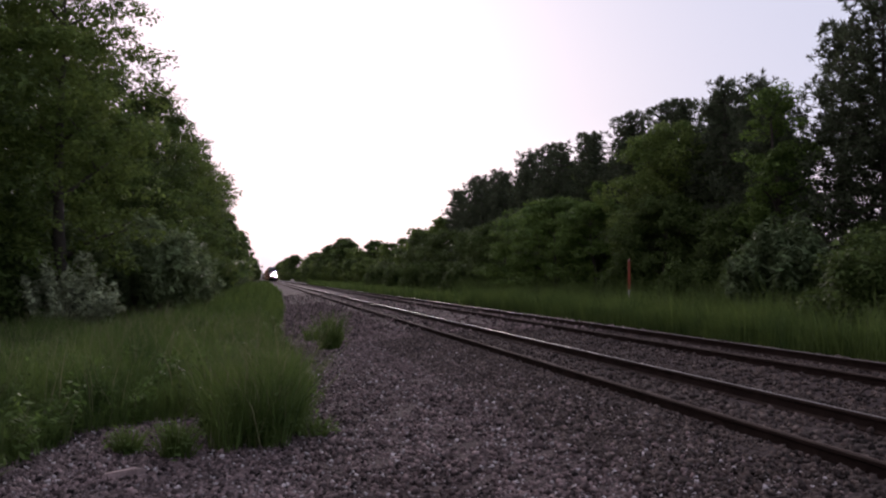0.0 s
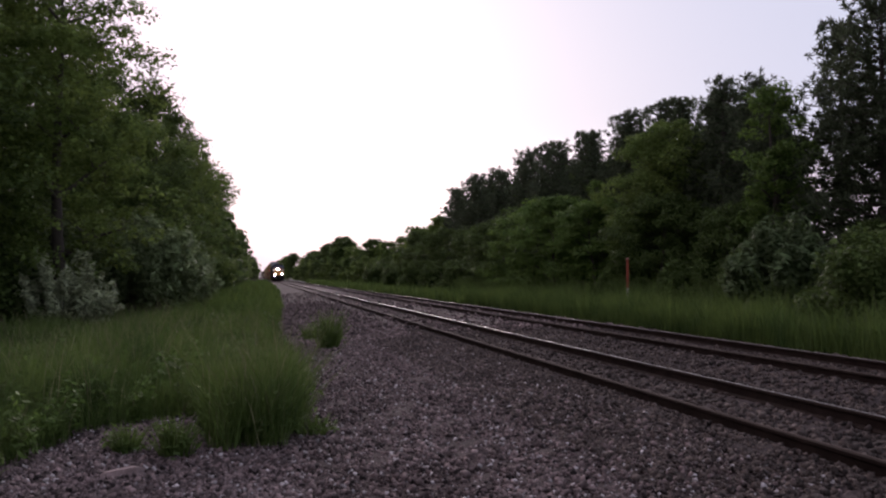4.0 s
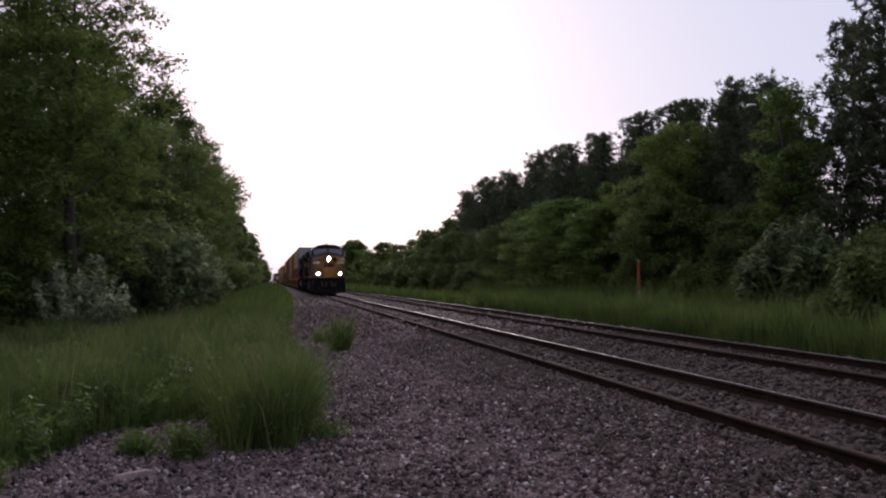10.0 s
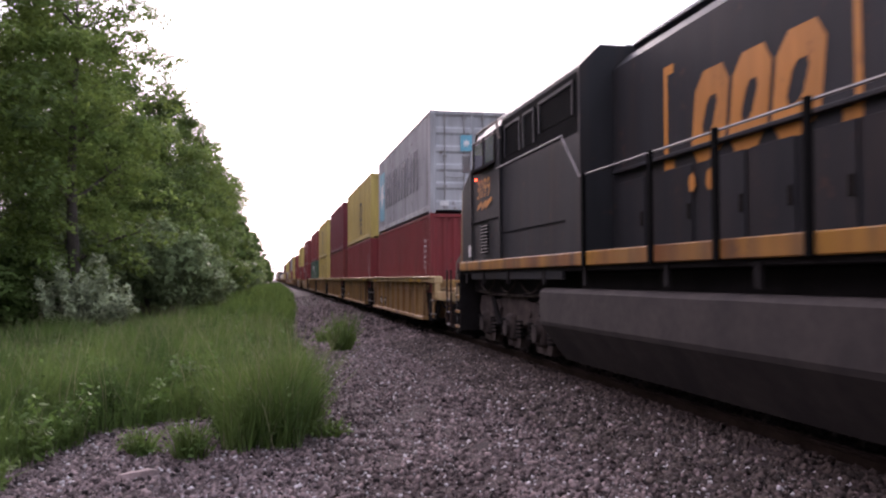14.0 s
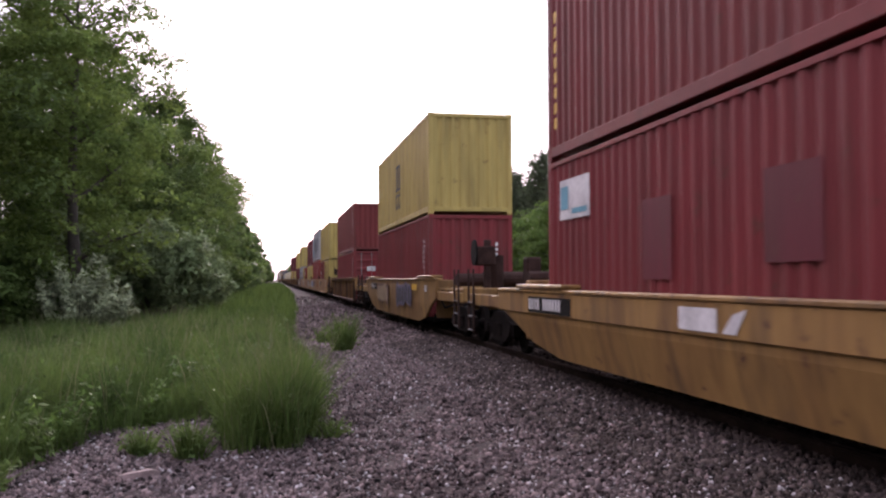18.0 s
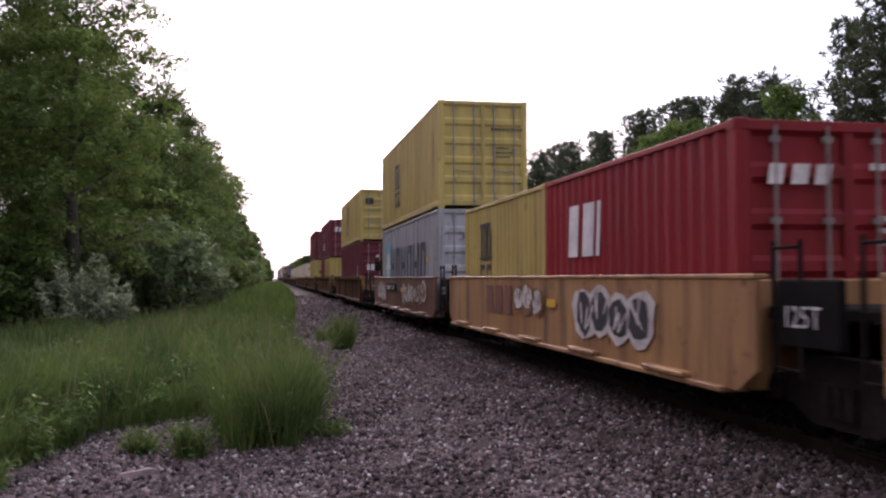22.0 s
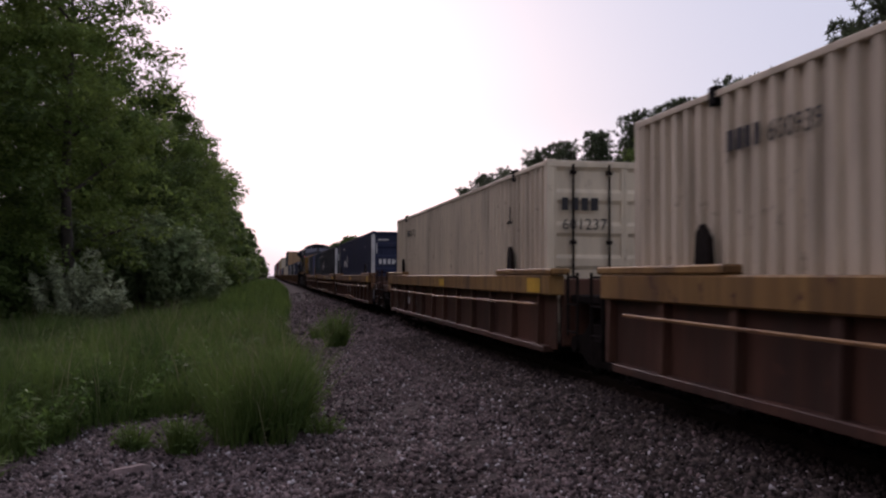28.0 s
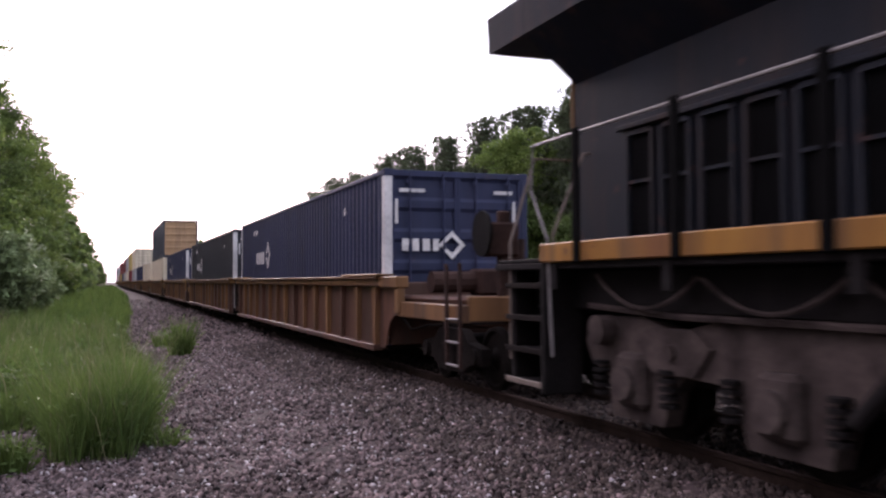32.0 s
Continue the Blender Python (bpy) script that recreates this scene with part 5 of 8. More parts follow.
                    for z in (0.5, 0.86):
                        part("rung", lambda: Shape().box(*sorted((s * 1.30, s * 1.40)), *sorted((d * (half - 0.1), d * (half + 0.25))), z, z + 0.03, 0.006), M_BARE, q, key=("rung", s, half, d, z))
            else:
                part("side_plate", lambda: Shape().box(*sorted((xp, xp - s * 0.03)), -half + 0.1, half - 0.1, 0.36, zt - deep - 0.003), body, t, key=("plate", s, half, deep))
            part("bottom_sill", lambda: Shape().box(*sorted((xo - s * 0.02, xp - s * 0.05)), -half + sill_in, half - sill_in, 0.30, 0.40, 0.012), body, t, key=("sill", s, half))
            if band:
                part("lower_band", lambda: Shape().box(*sorted((xo - s * 0.012, xp - s * 0.01)), *band, 0.298, 0.47, 0.008), edge, t, "tan-painted stretch of the lower sill", key=("band", s, band))
            n = 15 if half > 7.5 else 10
            if style == "deep":
                n = 12
            inset = 1.3 if body == CAR_YELLOW else 0.45
            for i in range(n):
                y = (-half + inset) + (2 * half - 2 * inset) * i / (n - 1) + (0.3 if style == "deep" else 0.0)
                w = 0.045 if style == "deep" else 0.05 if body == CAR_YELLOW else 0.068
                foot = xo - s * (0.035 if style == "deep" else 0.06)
                rib = lambda: Shape().add([(foot, -w, 0.40), (foot, w, 0.40), (xo - s * 0.05, w * 1.6, zt - deep - 0.004), (xo - s * 0.05, -w * 1.6, zt - deep - 0.004), (xp + s * 0.002, -w, 0.40), (xp + s * 0.002, w, 0.40), (xp + s * 0.002, w * 1.6, zt - deep - 0.004), (xp + s * 0.002, -w * 1.6, zt - deep - 0.004)], [(0, 1, 2, 3), (0, 3, 7, 4), (1, 5, 6, 2), (0, 4, 5, 1), (3, 2, 6, 7)])
                # Most ribs of brown cars wear the paler edge paint as built-in highlights.
                part("rib", rib, edge if style != "deep" and body != CAR_YELLOW and (i * 7 + int(u)) % 4 else body, t, key=("rib", s, style, w)).matrix_basis = pose(0, y, 0)
            if style == "deep":
                for k in (-half + 1.5, half - 1.5):
                    part("raised_chord", lambda: Shape().box(*sorted((xo + s * 0.01, xo - s * 0.3)), k - 1.6, k + 1.6, zt + 0.004, zt + 0.10, 0.02), edge, t)
                    part("guide_post", lambda: Shape().prism_x([(-0.16, zt + 0.1), (0.16, zt + 0.1), (0.12, zt + 0.42), (0.02, zt + 0.5), (-0.12, zt + 0.36)], *sorted((s * 1.33, s * 1.39))), M_DUST, t, "rusty container guide", key=("guide", s)).matrix_basis = pose(0, k * 0.86, 0)
                part("brake_pipe", lambda: Shape().pipe([(s * (HALF + 0.02), -half + 0.6, 1.02), (s * (HALF + 0.02), 0, 0.97), (s * (HALF + 0.02), half - 0.8, 1.0)], 0.02), CAR_PANEL, t, key=("pipe", s, half))
            if style == "ribbed":
                lip = 0.6 if body == CAR_YELLOW else 0.02
                part("chord_lip", lambda: Shape().box(*sorted((xo + s * 0.06, xo - s * 0.2)), -half - lip, half + lip, zt + 0.003, zt + 0.045, 0.012), CAR_CREAM if body == CAR_YELLOW else edge, t, key=("lip", s, half))
                if body == CAR_YELLOW:
                    for dz in (0.22, 0.3):
                        part("side_pipe", lambda: Shape().tube((s * (HALF - 0.1), -half + 0.5, zt - dz), (s * (HALF - 0.1), half - 0.6, zt - dz - 0.03), 0.016, 6), body, t, key=("spipe", s, half, dz))
                else:  # hinged cover plates on the chord near both ends
                    for k in (-half + 1.0, half - 1.0):
                        part("chord_cover", lambda: Shape().box(*sorted((xo + s * 0.07, xo - s * 0.22)), k - 1.15, k + 1.15, zt + 0.048, zt + 0.085, 0.012), edge, t, key=("cover", s, half, k))
    # floor of the well: cross beams
    def beams():
        g = Shape()
        for i in range(7):
            y = -half + 0.8 + (2 * half - 1.6) * i / 6
            g.box(-HALF + 0.19, HALF - 0.19, y - 0.12, y + 0.12, 0.30, 0.382, 0.01)
        for x in (-1, 1):
            g.box(*sorted((x * 1.28, x * 0.95)), -half + 0.4, half - 0.4, 0.30, 0.375, 0.01)
        return g
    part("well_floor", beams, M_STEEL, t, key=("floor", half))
    for name, ahead, reach in (("front", -1, front), ("back", 1, back)):
        y0 = ahead * half
        y1 = ahead * (half + reach)
        part("bulkhead", lambda: Shape().box(-HALF + 0.24, HALF - 0.24, *sorted((y0 - ahead * 0.22, y0 - ahead * 0.1)), 0.40, 1.42, 0.02), body, t, key=("bulk", half, ahead))
        if reach > 2:
            part("end_platform", lambda: Shape().box(-0.8, 0.8, *sorted((y0 - ahead * 0.1, y1 - ahead * 0.45)), 1.1, 1.2, 0.02).box(-1.3, 1.3, *sorted((y0 - ahead * 0.1, y0 + ahead * 0.5)), 1.09, 1.21, 0.02).box(-0.3, 0.3, *sorted((y0, y1 - ahead * 0.3)), 0.72, 1.08, 0.03), CAR_BROWN if style == "panel" else body, t, key=("platform", half, reach, ahead))
            for s in (-1, 1):
                o = [(y0 - ahead * 0.02, 0.86), (y0 + ahead * 0.55, 1.0), (y0 + ahead * 0.8, 1.05), (y0 + ahead * 0.8, zt - 0.02), (y0 - ahead * 0.02, zt - 0.02)]
                if style != "ribbed":
                    part("end_gusset", lambda: Shape().prism_x(o, *sorted((s * (HALF - 0.07), s * (HALF - 0.13)))), edge if style != "panel" else body, t, key=("gusset", half, ahead, s))
                corner_steps(t, s, y1 - ahead * 0.74)
            part("end_sill", lambda: Shape().box(-1.32, 1.32, *sorted((y1 - ahead * 0.45, y1 - ahead * 0.57)), 0.92, 1.24, 0.015), CAR_BROWN if style in ("panel", "deep") else edge, t, key=("esill", half, reach, ahead))
            for s in (-1, 1):
                part("end_brace", lambda: Shape().tube((s * 1.2, y0 + ahead * 0.4, 1.15), (s * 0.5, y1 - ahead * 0.6, 1.15), 0.06, 6), body, t, key=("brace", half, reach, ahead, s))
                part("valve_box", lambda: Shape().box(*sorted((s * 0.85, s * 1.15)), *sorted((y0 + ahead * 0.75, y0 + ahead * 1.2)), 0.85, 1.12, 0.03), M_DUST, t, key=("valve", half, ahead, s))
                part("brake_line", lambda: Shape().pipe([(s * 1.22, y0 + ahead * 0.3, 0.95), (s * 1.18, y0 + ahead * 0.8, 0.7), (s * 1.1, y0 + ahead * 1.3, 0.78), (s * 0.7, y1 - ahead * 0.7, 0.9)], 0.022), M_DUST, t, key=("bline", half, reach, ahead, s))
                # outer sill of the platform and the arched plate over the wheels
                part("platform_sill", lambda: Shape().box(*sorted((s * 1.30, s * 1.40)), *sorted((y0 + ahead * 0.78, y1 - ahead * 0.46)), 0.9, 1.13, 0.015), CAR_BROWN if style in ("panel", "deep") else CAR_GOLD if edge == CAR_TAN else edge, t, key=("psill", half, reach, ahead, s))
                arch = [(y0 - ahead * 0.1, zt - 0.14), (y0 - ahead * 0.1, 0.4), (y0 + ahead * 0.05, 0.42), (y0 + ahead * 0.1, 0.62), (y0 + ahead * 0.24, 0.8), (y0 + ahead * 0.46, 0.9), (y0 + ahead * 0.76, 0.93), (y0 + ahead * 0.9, zt - 0.14)]
                if style == "ribbed":
                    part("wheel_arch", lambda: Shape().prism_x(arch, *sorted((s * (HALF - 0.12), s * (HALF - 0.15)))), body, t, key=("arch", half, ahead, s))
                    part("chord_end", lambda: Shape().box(*sorted((s * HALF, s * (HALF - 0.2))), *sorted((y0 + ahead * 0.004, y0 + ahead * 0.95)), zt - 0.14, zt + 0.04, 0.02), CAR_GOLD if edge == CAR_TAN else edge, t, key=("chend", half, ahead, s))
                    part("end_stanchion", lambda: Shape().box(*sorted((s * (HALF - 0.02), s * (HALF - 0.14))), *sorted((y0 + ahead * 0.78, y0 + ahead * 0.94)), 0.95, zt - 0.142, 0.012), CAR_GOLD if edge == CAR_TAN else edge, t, key=("stan", half, ahead, s))
            # brake gear crowded on the platform
            part("brake_gear", lambda: Shape().tube((-0.9, y0 + ahead * 0.9, 1.42), (-0.1, y0 + ahead * 0.9, 1.42), 0.17, 12).box(-0.2, 0.35, *sorted((y0 + ahead * 0.7, y0 + ahead * 1.15)), 1.21, 1.62, 0.04).tube((0.45, y0 + ahead * 0.9, 1.36), (1.05, y0 + ahead * 0.9, 1.36), 0.13, 12), M_GEAR, t, "rusty brake cylinders and valves", key=("gear", half, ahead))
            coupler(t, y1, ahead)
            hose = Shape()
            hose.pipe([(-0.35, y1 - ahead * 0.1, 0.85), (-0.32, y1 + ahead * 0.05, 0.55), (-0.3, y1 + ahead * 0.15, 0.42), (-0.25, y1 + ahead * 0.3, 0.4)], 0.025)
            part("air_hose", hose, M_STEEL, t)
            if tall_end == name:
                wheel = Shape().wheel(0, 0, 0, [(-0.02, 0.27), (-0.02, 0.30), (0.02, 0.30), (0.02, 0.27)], 18)
                for i in range(4):
                    wheel.tube((0, 0, 0), (0, 0.28 * math.cos(i * 1.57), 0.28 * math.sin(i * 1.57)), 0.015, 5)
                p = part("brake_stand", Shape().box(-0.75, -0.6, *sorted((y1 - ahead * 0.75, y1 - ahead * 0.9)), 1.22, 2.35, 0.02).box(-0.95, -0.5, *sorted((y1 - ahead * 0.7, y1 - ahead * 0.95)), 1.75, 2.2, 0.03).box(0.25, 0.6, *sorted((y1 - ahead * 0.7, y1 - ahead * 1.1)), 1.22, 1.95, 0.04).tube((-0.35, y1 - ahead * 1.2, 1.25), (-0.35, y1 - ahead * 1.2, 2.0), 0.16, 12), M_GEAR, t, "rusty brake stand and reservoirs")
                part("brake_wheel", wheel, M_STEEL, p, "iron hand brake wheel").matrix_basis = pose(-0.98, y1 - ahead * 0.82, 2.05)
                part("brake_cylinder", Shape().tube((-0.2, y1 - ahead * 1.9, 1.42), (0.5, y1 - ahead * 1.9, 1.42), 0.2, 14), M_GEAR, t)
        else:
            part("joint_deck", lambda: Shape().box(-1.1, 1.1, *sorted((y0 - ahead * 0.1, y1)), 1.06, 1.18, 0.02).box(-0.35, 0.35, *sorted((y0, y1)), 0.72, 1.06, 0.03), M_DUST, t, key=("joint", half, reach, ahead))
            for s in (-1, 1):
                ladder(t, s * 1.3, y0 + ahead * 0.55, 0.6, 1.75 if style == "panel" else 1.5, M_DUST)
        if name in trucks:
            truck(t, ahead * (half + (reach - 1.75 if reach > 2 else reach)))
    return t


def graffiti(parent, h0, h1, v0, v1, seed, fill, line, side="L", k=HALF + 0.014):
    """A sprayed tag: rounded pale shapes with dark strokes."""
    r = random.Random(seed)
    n = max(3, int((h1 - h0) / 0.55))
    w = (h1 - h0) / n
    a, b, c = [], [], []
    for i in range(n):
        h, v = h0 + w * (i + 0.5), (v0 + v1) / 2 + r.uniform(-0.06, 0.06)
        hh = (v1 - v0) * r.uniform(0.75, 1.0)
        a.append(blob(h, v, w * 1.7, hh * 1.05, seed * 31 + i, 11))
        b.append(blob(h, v, w * 1.12, hh * 0.86, seed * 17 + i, 9))
        for j in range(4):
            x = h + r.uniform(-0.3, 0.3) * w
            q = v + r.uniform(-0.3, 0.1) * hh
            sk = r.uniform(-0.3, 0.3)
            c.append([(x, q), (x + 0.05, q), (x + 0.05 + sk, q + hh * 0.38), (x + sk, q + hh * 0.38)])
    marking(parent, side, k, a, line, "sprayed graffiti outline")
    marking(parent, side, k + 0.006, b, fill, "sprayed graffiti fill")
    marking(parent, side, k + 0.012, c, line)


# ---- locomotives ----
L_BLUE = paint("locomotive_dark_blue", (0.0135, 0.0165, 0.0225), (0.0115, 0.0125, 0.0155), 0.35, 0.6, scale=0.6, spec=0.1)
L_GREYBLUE = paint("locomotive_grey", (0.026, 0.026, 0.028), (0.02, 0.0195, 0.0205), 0.3, 0.6, scale=0.6, spec=0.1)
L_ROOF = paint("locomotive_roof", (0.0095, 0.0115, 0.019), (0.0075, 0.009, 0.0135), 0.3, 0.6, spec=0.1)
L_YELLOW = paint("locomotive_yellow", (0.20, 0.105, 0.02), (0.12, 0.056, 0.016), 0.8, 0.6)
L_SILL = paint("locomotive_sill", (0.30, 0.145, 0.022), (0.15, 0.06, 0.02), 0.8, 0.6)
L_MARK = paint("locomotive_lettering", (0.27, 0.165, 0.018), (0.2, 0.12, 0.018), 0.35, 0.6)
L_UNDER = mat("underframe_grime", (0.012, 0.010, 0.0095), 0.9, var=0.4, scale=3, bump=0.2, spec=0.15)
L_TANK = mat("tank_grime", (0.045, 0.037, 0.033), 0.85, var=0.35, scale=1.5, second=(0.024, 0.02, 0.019), bump=0.1, spec=0.25)
L_TRUCK = mat("truck_dust", (0.075, 0.058, 0.051), 0.95, var=0.4, scale=2.5, second=(0.024, 0.018, 0.016), bump=0.25, spec=0.15)
L_GLASS = mat("cab_glass", (0.16, 0.17, 0.21), 0.08, metal=0.4, var=0.1, spec=1.0)
# Slats coloured paler than the body, carrying their highlights.
L_SLAT = mat("louvre_highlight", (0.13, 0.115, 0.10), 0.6, var=0.3, scale=6)
# Black for dark fittings; on intakes, grilles and screens it paints the shade inside.
L_DARK = mat("black_and_opening_shade", (0.003, 0.003, 0.003), 0.95, var=0.2, spec=0.05)
L_RAIL = mat("handrail_grey", (0.15, 0.115, 0.09), 0.7, var=0.2)
LAMP_ON = glow("headlight_lit", (1.0, 0.93, 0.82), 500.0)
LAMP_OFF = mat("headlight_lens", (0.33, 0.33, 0.35), 0.1, metal=0.6, var=0.05)
LAMP_RED = glow("red_marker", (1.0, 0.06, 0.02), 6.0)


def loco_truck(parent, y):
    t = part("truck", lambda: Shape().box(-1.0, 1.0, -2.3, 2.3, 0.55, 0.85, 0.05), L_UNDER, parent, "dusty three-axle truck", key="loco_bolster")
    t.matrix_basis = pose(0, y, 0)
    axles = []
    for s in (-1, 1):
        def side_frame():
            o = [(-2.75, 0.86), (-2.6, 1.1), (-1.75, 1.12), (-1.25, 1.0), (-0.75, 1.12), (0.75, 1.12), (1.25, 1.0), (1.75, 1.12), (2.6, 1.1), (2.75, 0.86), (2.62, 0.66), (2.36, 0.58), (2.26, 0.2), (1.46, 0.2), (1.34, 0.5), (1.16, 0.64), (0.7, 0.64), (0.5, 0.5), (0.4, 0.2), (-0.4, 0.2), (-0.5, 0.5), (-0.7, 0.64), (-1.16, 0.64), (-1.34, 0.5), (-1.46, 0.2), (-2.26, 0.2), (-2.36, 0.58), (-2.62, 0.66)]
            return Shape().prism_x(o, *sorted((s * 0.98, s * 1.16)))
        part("side_frame", side_frame, L_TRUCK, t, key=("loco_side", s))
        for k in (-1.85, 0.0, 1.85):
            part("axle_box", lambda: Shape().box(*sorted((s * 1.0, s * 1.27)), -0.21, 0.21, 0.32, 0.80, 0.05).tube((s * 1.2, 0, 0.54), (s * 1.34, 0, 0.54), 0.15, 14), L_TRUCK, t, key=("axle_box", s)).matrix_basis = pose(0, k, 0)
            for d in (-0.53, 0.53):
                def spring():
                    g = Shape()
                    for i in range(5):
                        g.tube((0, 0, 0.38 + i * 0.07), (0, 0, 0.415 + i * 0.07), 0.085, 10)
                    return g
                part("spring", spring, L_UNDER, t, key="spring").matrix_basis = pose(s * 1.2, k + d, 0)
        for k in (-1.27, 1.27):  # raised pockets and cover plates cast into the frame
            part("frame_casting", lambda: Shape().prism_x([(-0.3, 0.66), (0.3, 0.66), (0.5, 0.9), (0.3, 1.04), (-0.3, 1.04), (-0.5, 0.9)], *sorted((s * 1.161, s * 1.21))).tube((s * 1.2, 0, 0.84), (s * 1.25, 0, 0.84), 0.07, 12), L_TRUCK, t, key=("casting_plate", s)).matrix_basis = pose(0, k, 0)
        part("top_pipe", lambda: Shape().pipe([(s * 1.2, -2.6, 1.18), (s * 1.22, -1.2, 1.14), (s * 1.22, 1.2, 1.14), (s * 1.2, 2.6, 1.2)], 0.03), L_TRUCK, t, key=("top_pipe", s))
        part("damper", lambda: Shape().tube((s * 1.24, -0.7, 0.55), (s * 1.24, -1.2, 1.05), 0.06, 10), L_UNDER, t, key=("damper", s))
        part("brake_cylinder", lambda: Shape().tube((s * 1.02, 2.3, 0.98), (s * 1.32, 2.3, 0.98), 0.14, 12), L_TRUCK, t, key=("lbrake", s))
        part("sand_hose", lambda: Shape().pipe([(s * 1.3, -2.3 + i * 0.1, 1.5 - 0.3 * abs(math.sin(i * 0.205)) ** 0.8) for i in range(47)], 0.019, 6), L_TRUCK, t, key=("lhose", s))
    for k in (-1.85, 0.0, 1.85):
        a = part("wheelset", lambda: Shape().tube((-0.9, 0, 0), (0.9, 0, 0), 0.1, 8), L_UNDER, t, key="loco_axle")
        a.matrix_basis = pose(0, k, 0.533)
        axles.append((a, k))
    return t, axles


def locomotive(u_front, number, label, reverse=False, lit=False, plain_tank=False, body=None, mark=None, nose=None, cab_rail=False, tail=0.0, longer=0.0):
    """A six-axle wide-cab locomotive 22.3 m long; u_front is where its leading coupler stands at 0 s."""
    body, mark, nose = body or L_BLUE, mark or L_MARK, nose or L_YELLOW
    t = thing("locomotive", label, "locomotive", "locomotives of the train")
    F = -11.15  # y of the cab end's coupler face
    TRAIN.append((t, u_front + 11.15, 0.0, reverse))
    # the second locomotive has a longer cab end
    Y = lambda a: F + (float(np.interp(a, [0, 0.6, 1.35, 2.98, 5.5, 7.6, 9.4, 11, 30], [0, 0.5, 0.95, 2.04, 4.4, 6.9, 8.6, 11, 30])) if plain_tank else a + longer * min(1.0, max(0.0, (a - 9) / 11.5)))
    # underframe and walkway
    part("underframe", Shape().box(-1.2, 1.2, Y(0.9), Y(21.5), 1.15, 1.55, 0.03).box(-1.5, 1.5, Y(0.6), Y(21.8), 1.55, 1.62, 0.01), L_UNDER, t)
    for s in (-1, 1):
        part("sill", Shape().box(*sorted((s * 1.50, s * 1.56)), Y(1.65), Y(20.6), 1.615, 1.80, 0.012), L_SILL, t, "rust-streaked yellow side sill")
        for i in range(11):
            part("sill_bracket", lambda: Shape().box(-0.02, 0.02, -0.06, 0.06, 1.35, 1.6, 0.008), L_UNDER, t, key="bracket").matrix_basis = pose(s * 1.5, Y(2.4 + i * 1.8), 0)
    part("walkway", Shape().box(-1.498, 1.498, Y(0.8), Y(21.7), 1.625, 1.66, 0.008), L_UNDER, t)
    # short nose
    zs = [(-1.5, 1.66), (1.5, 1.66), (1.5, 3.30), (0.95, 3.50), (0.0, 3.72), (-0.95, 3.50), (-1.5, 3.30)]
    n = len(zs)
    v = [(x * (0.97 if z > 1.7 else 1), Y(1.35), z) for x, z in zs] + [(x, Y(1.75), z + (0.06 if z > 3 else 0)) for x, z in zs]
    part("nose", Shape().add(v, [(i, (i + 1) % n, n + (i + 1) % n, n + i) for i in range(n)] + [tuple(range(n)), tuple(range(n, 2 * n))]), nose, t, "yellow nose, grimy and scuffed")
    zs2 = [(-1.5, 1.66), (1.5, 1.66), (1.5, 3.36), (0.95, 3.56), (0.0, 3.78), (-0.95, 3.56), (-1.5, 3.36)]
    v = [(x, Y(1.752), z) for x, z in zs2] + [(x, Y(3.0), z + (0.35 if z > 3 else 0)) for x, z in zs2]
    part("nose_back", Shape().add(v, [(i, (i + 1) % n, n + (i + 1) % n, n + i) for i in range(n)] + [tuple(range(n)), tuple(range(n, 2 * n))]), body, t)
    # cab
    cab = [(-1.5, 1.66), (1.5, 1.66), (1.5, 4.22), (1.12, 4.60), (0.55, 4.74), (-0.55, 4.74), (-1.12, 4.60), (-1.5, 4.22)]
    k = len(cab)
    v = [(x * 0.985, Y(2.98), z) for x, z in cab] + [(x, Y(5.5), z) for x, z in cab]
    part("cab", Shape().add(v, [(i, (i + 1) % k, k + (i + 1) % k, k + i) for i in range(k)] + [tuple(range(k)), tuple(range(k, 2 * k))]), body, t)
    part("cab_roof", Shape().prism_y([(1.13, 4.604), (0.56, 4.745), (-0.56, 4.745), (-1.13, 4.604), (-1.1, 4.66), (-0.55, 4.80), (0.55, 4.80), (1.1, 4.66)], Y(2.9), Y(5.6)), L_ROOF, t)
    for x0, x1 in ((-1.36, -0.10), (0.10, 1.36)):
        w = part("windshield", Shape().add([(x0, Y(2.955), 3.84), (x1, Y(2.955), 3.84 if abs(x1) < abs(x0) else 3.84), (x1, Y(2.955), 4.32 if abs(x1) > 1 else 4.42), (x0, Y(2.955), 4.32 if abs(x0) > 1 else 4.42), (x0, Y(2.975), 3.84), (x1, Y(2.975), 3.84), (x1, Y(2.975), 4.32 if abs(x1) > 1 else 4.42), (x0, Y(2.975), 4.32 if abs(x0) > 1 else 4.42)], [(0, 1, 2, 3), (4, 7, 6, 5), (0, 4, 5, 1), (1, 5, 6, 2), (2, 6, 7, 3), (3, 7, 4, 0)]), L_GLASS, t, "slanting cab windshield")
        c = (x0 + x1) / 2
        part("wiper", Shape().tube((c, Y(2.94), 3.84), (c - 0.22, Y(2.94), 4.25), 0.012, 5), L_DARK, w)
    for s, side in ((-1, "L"), (1, "R")):
        for a, b in ((3.35, 4.2), (4.3, 5.15)):
            p = part("cab_window", Shape().box(*sorted((s * 1.496, s * 1.512)), Y(a), Y(b), 3.66, 4.16, 0.01), L_GLASS, t, "dark cab side window")
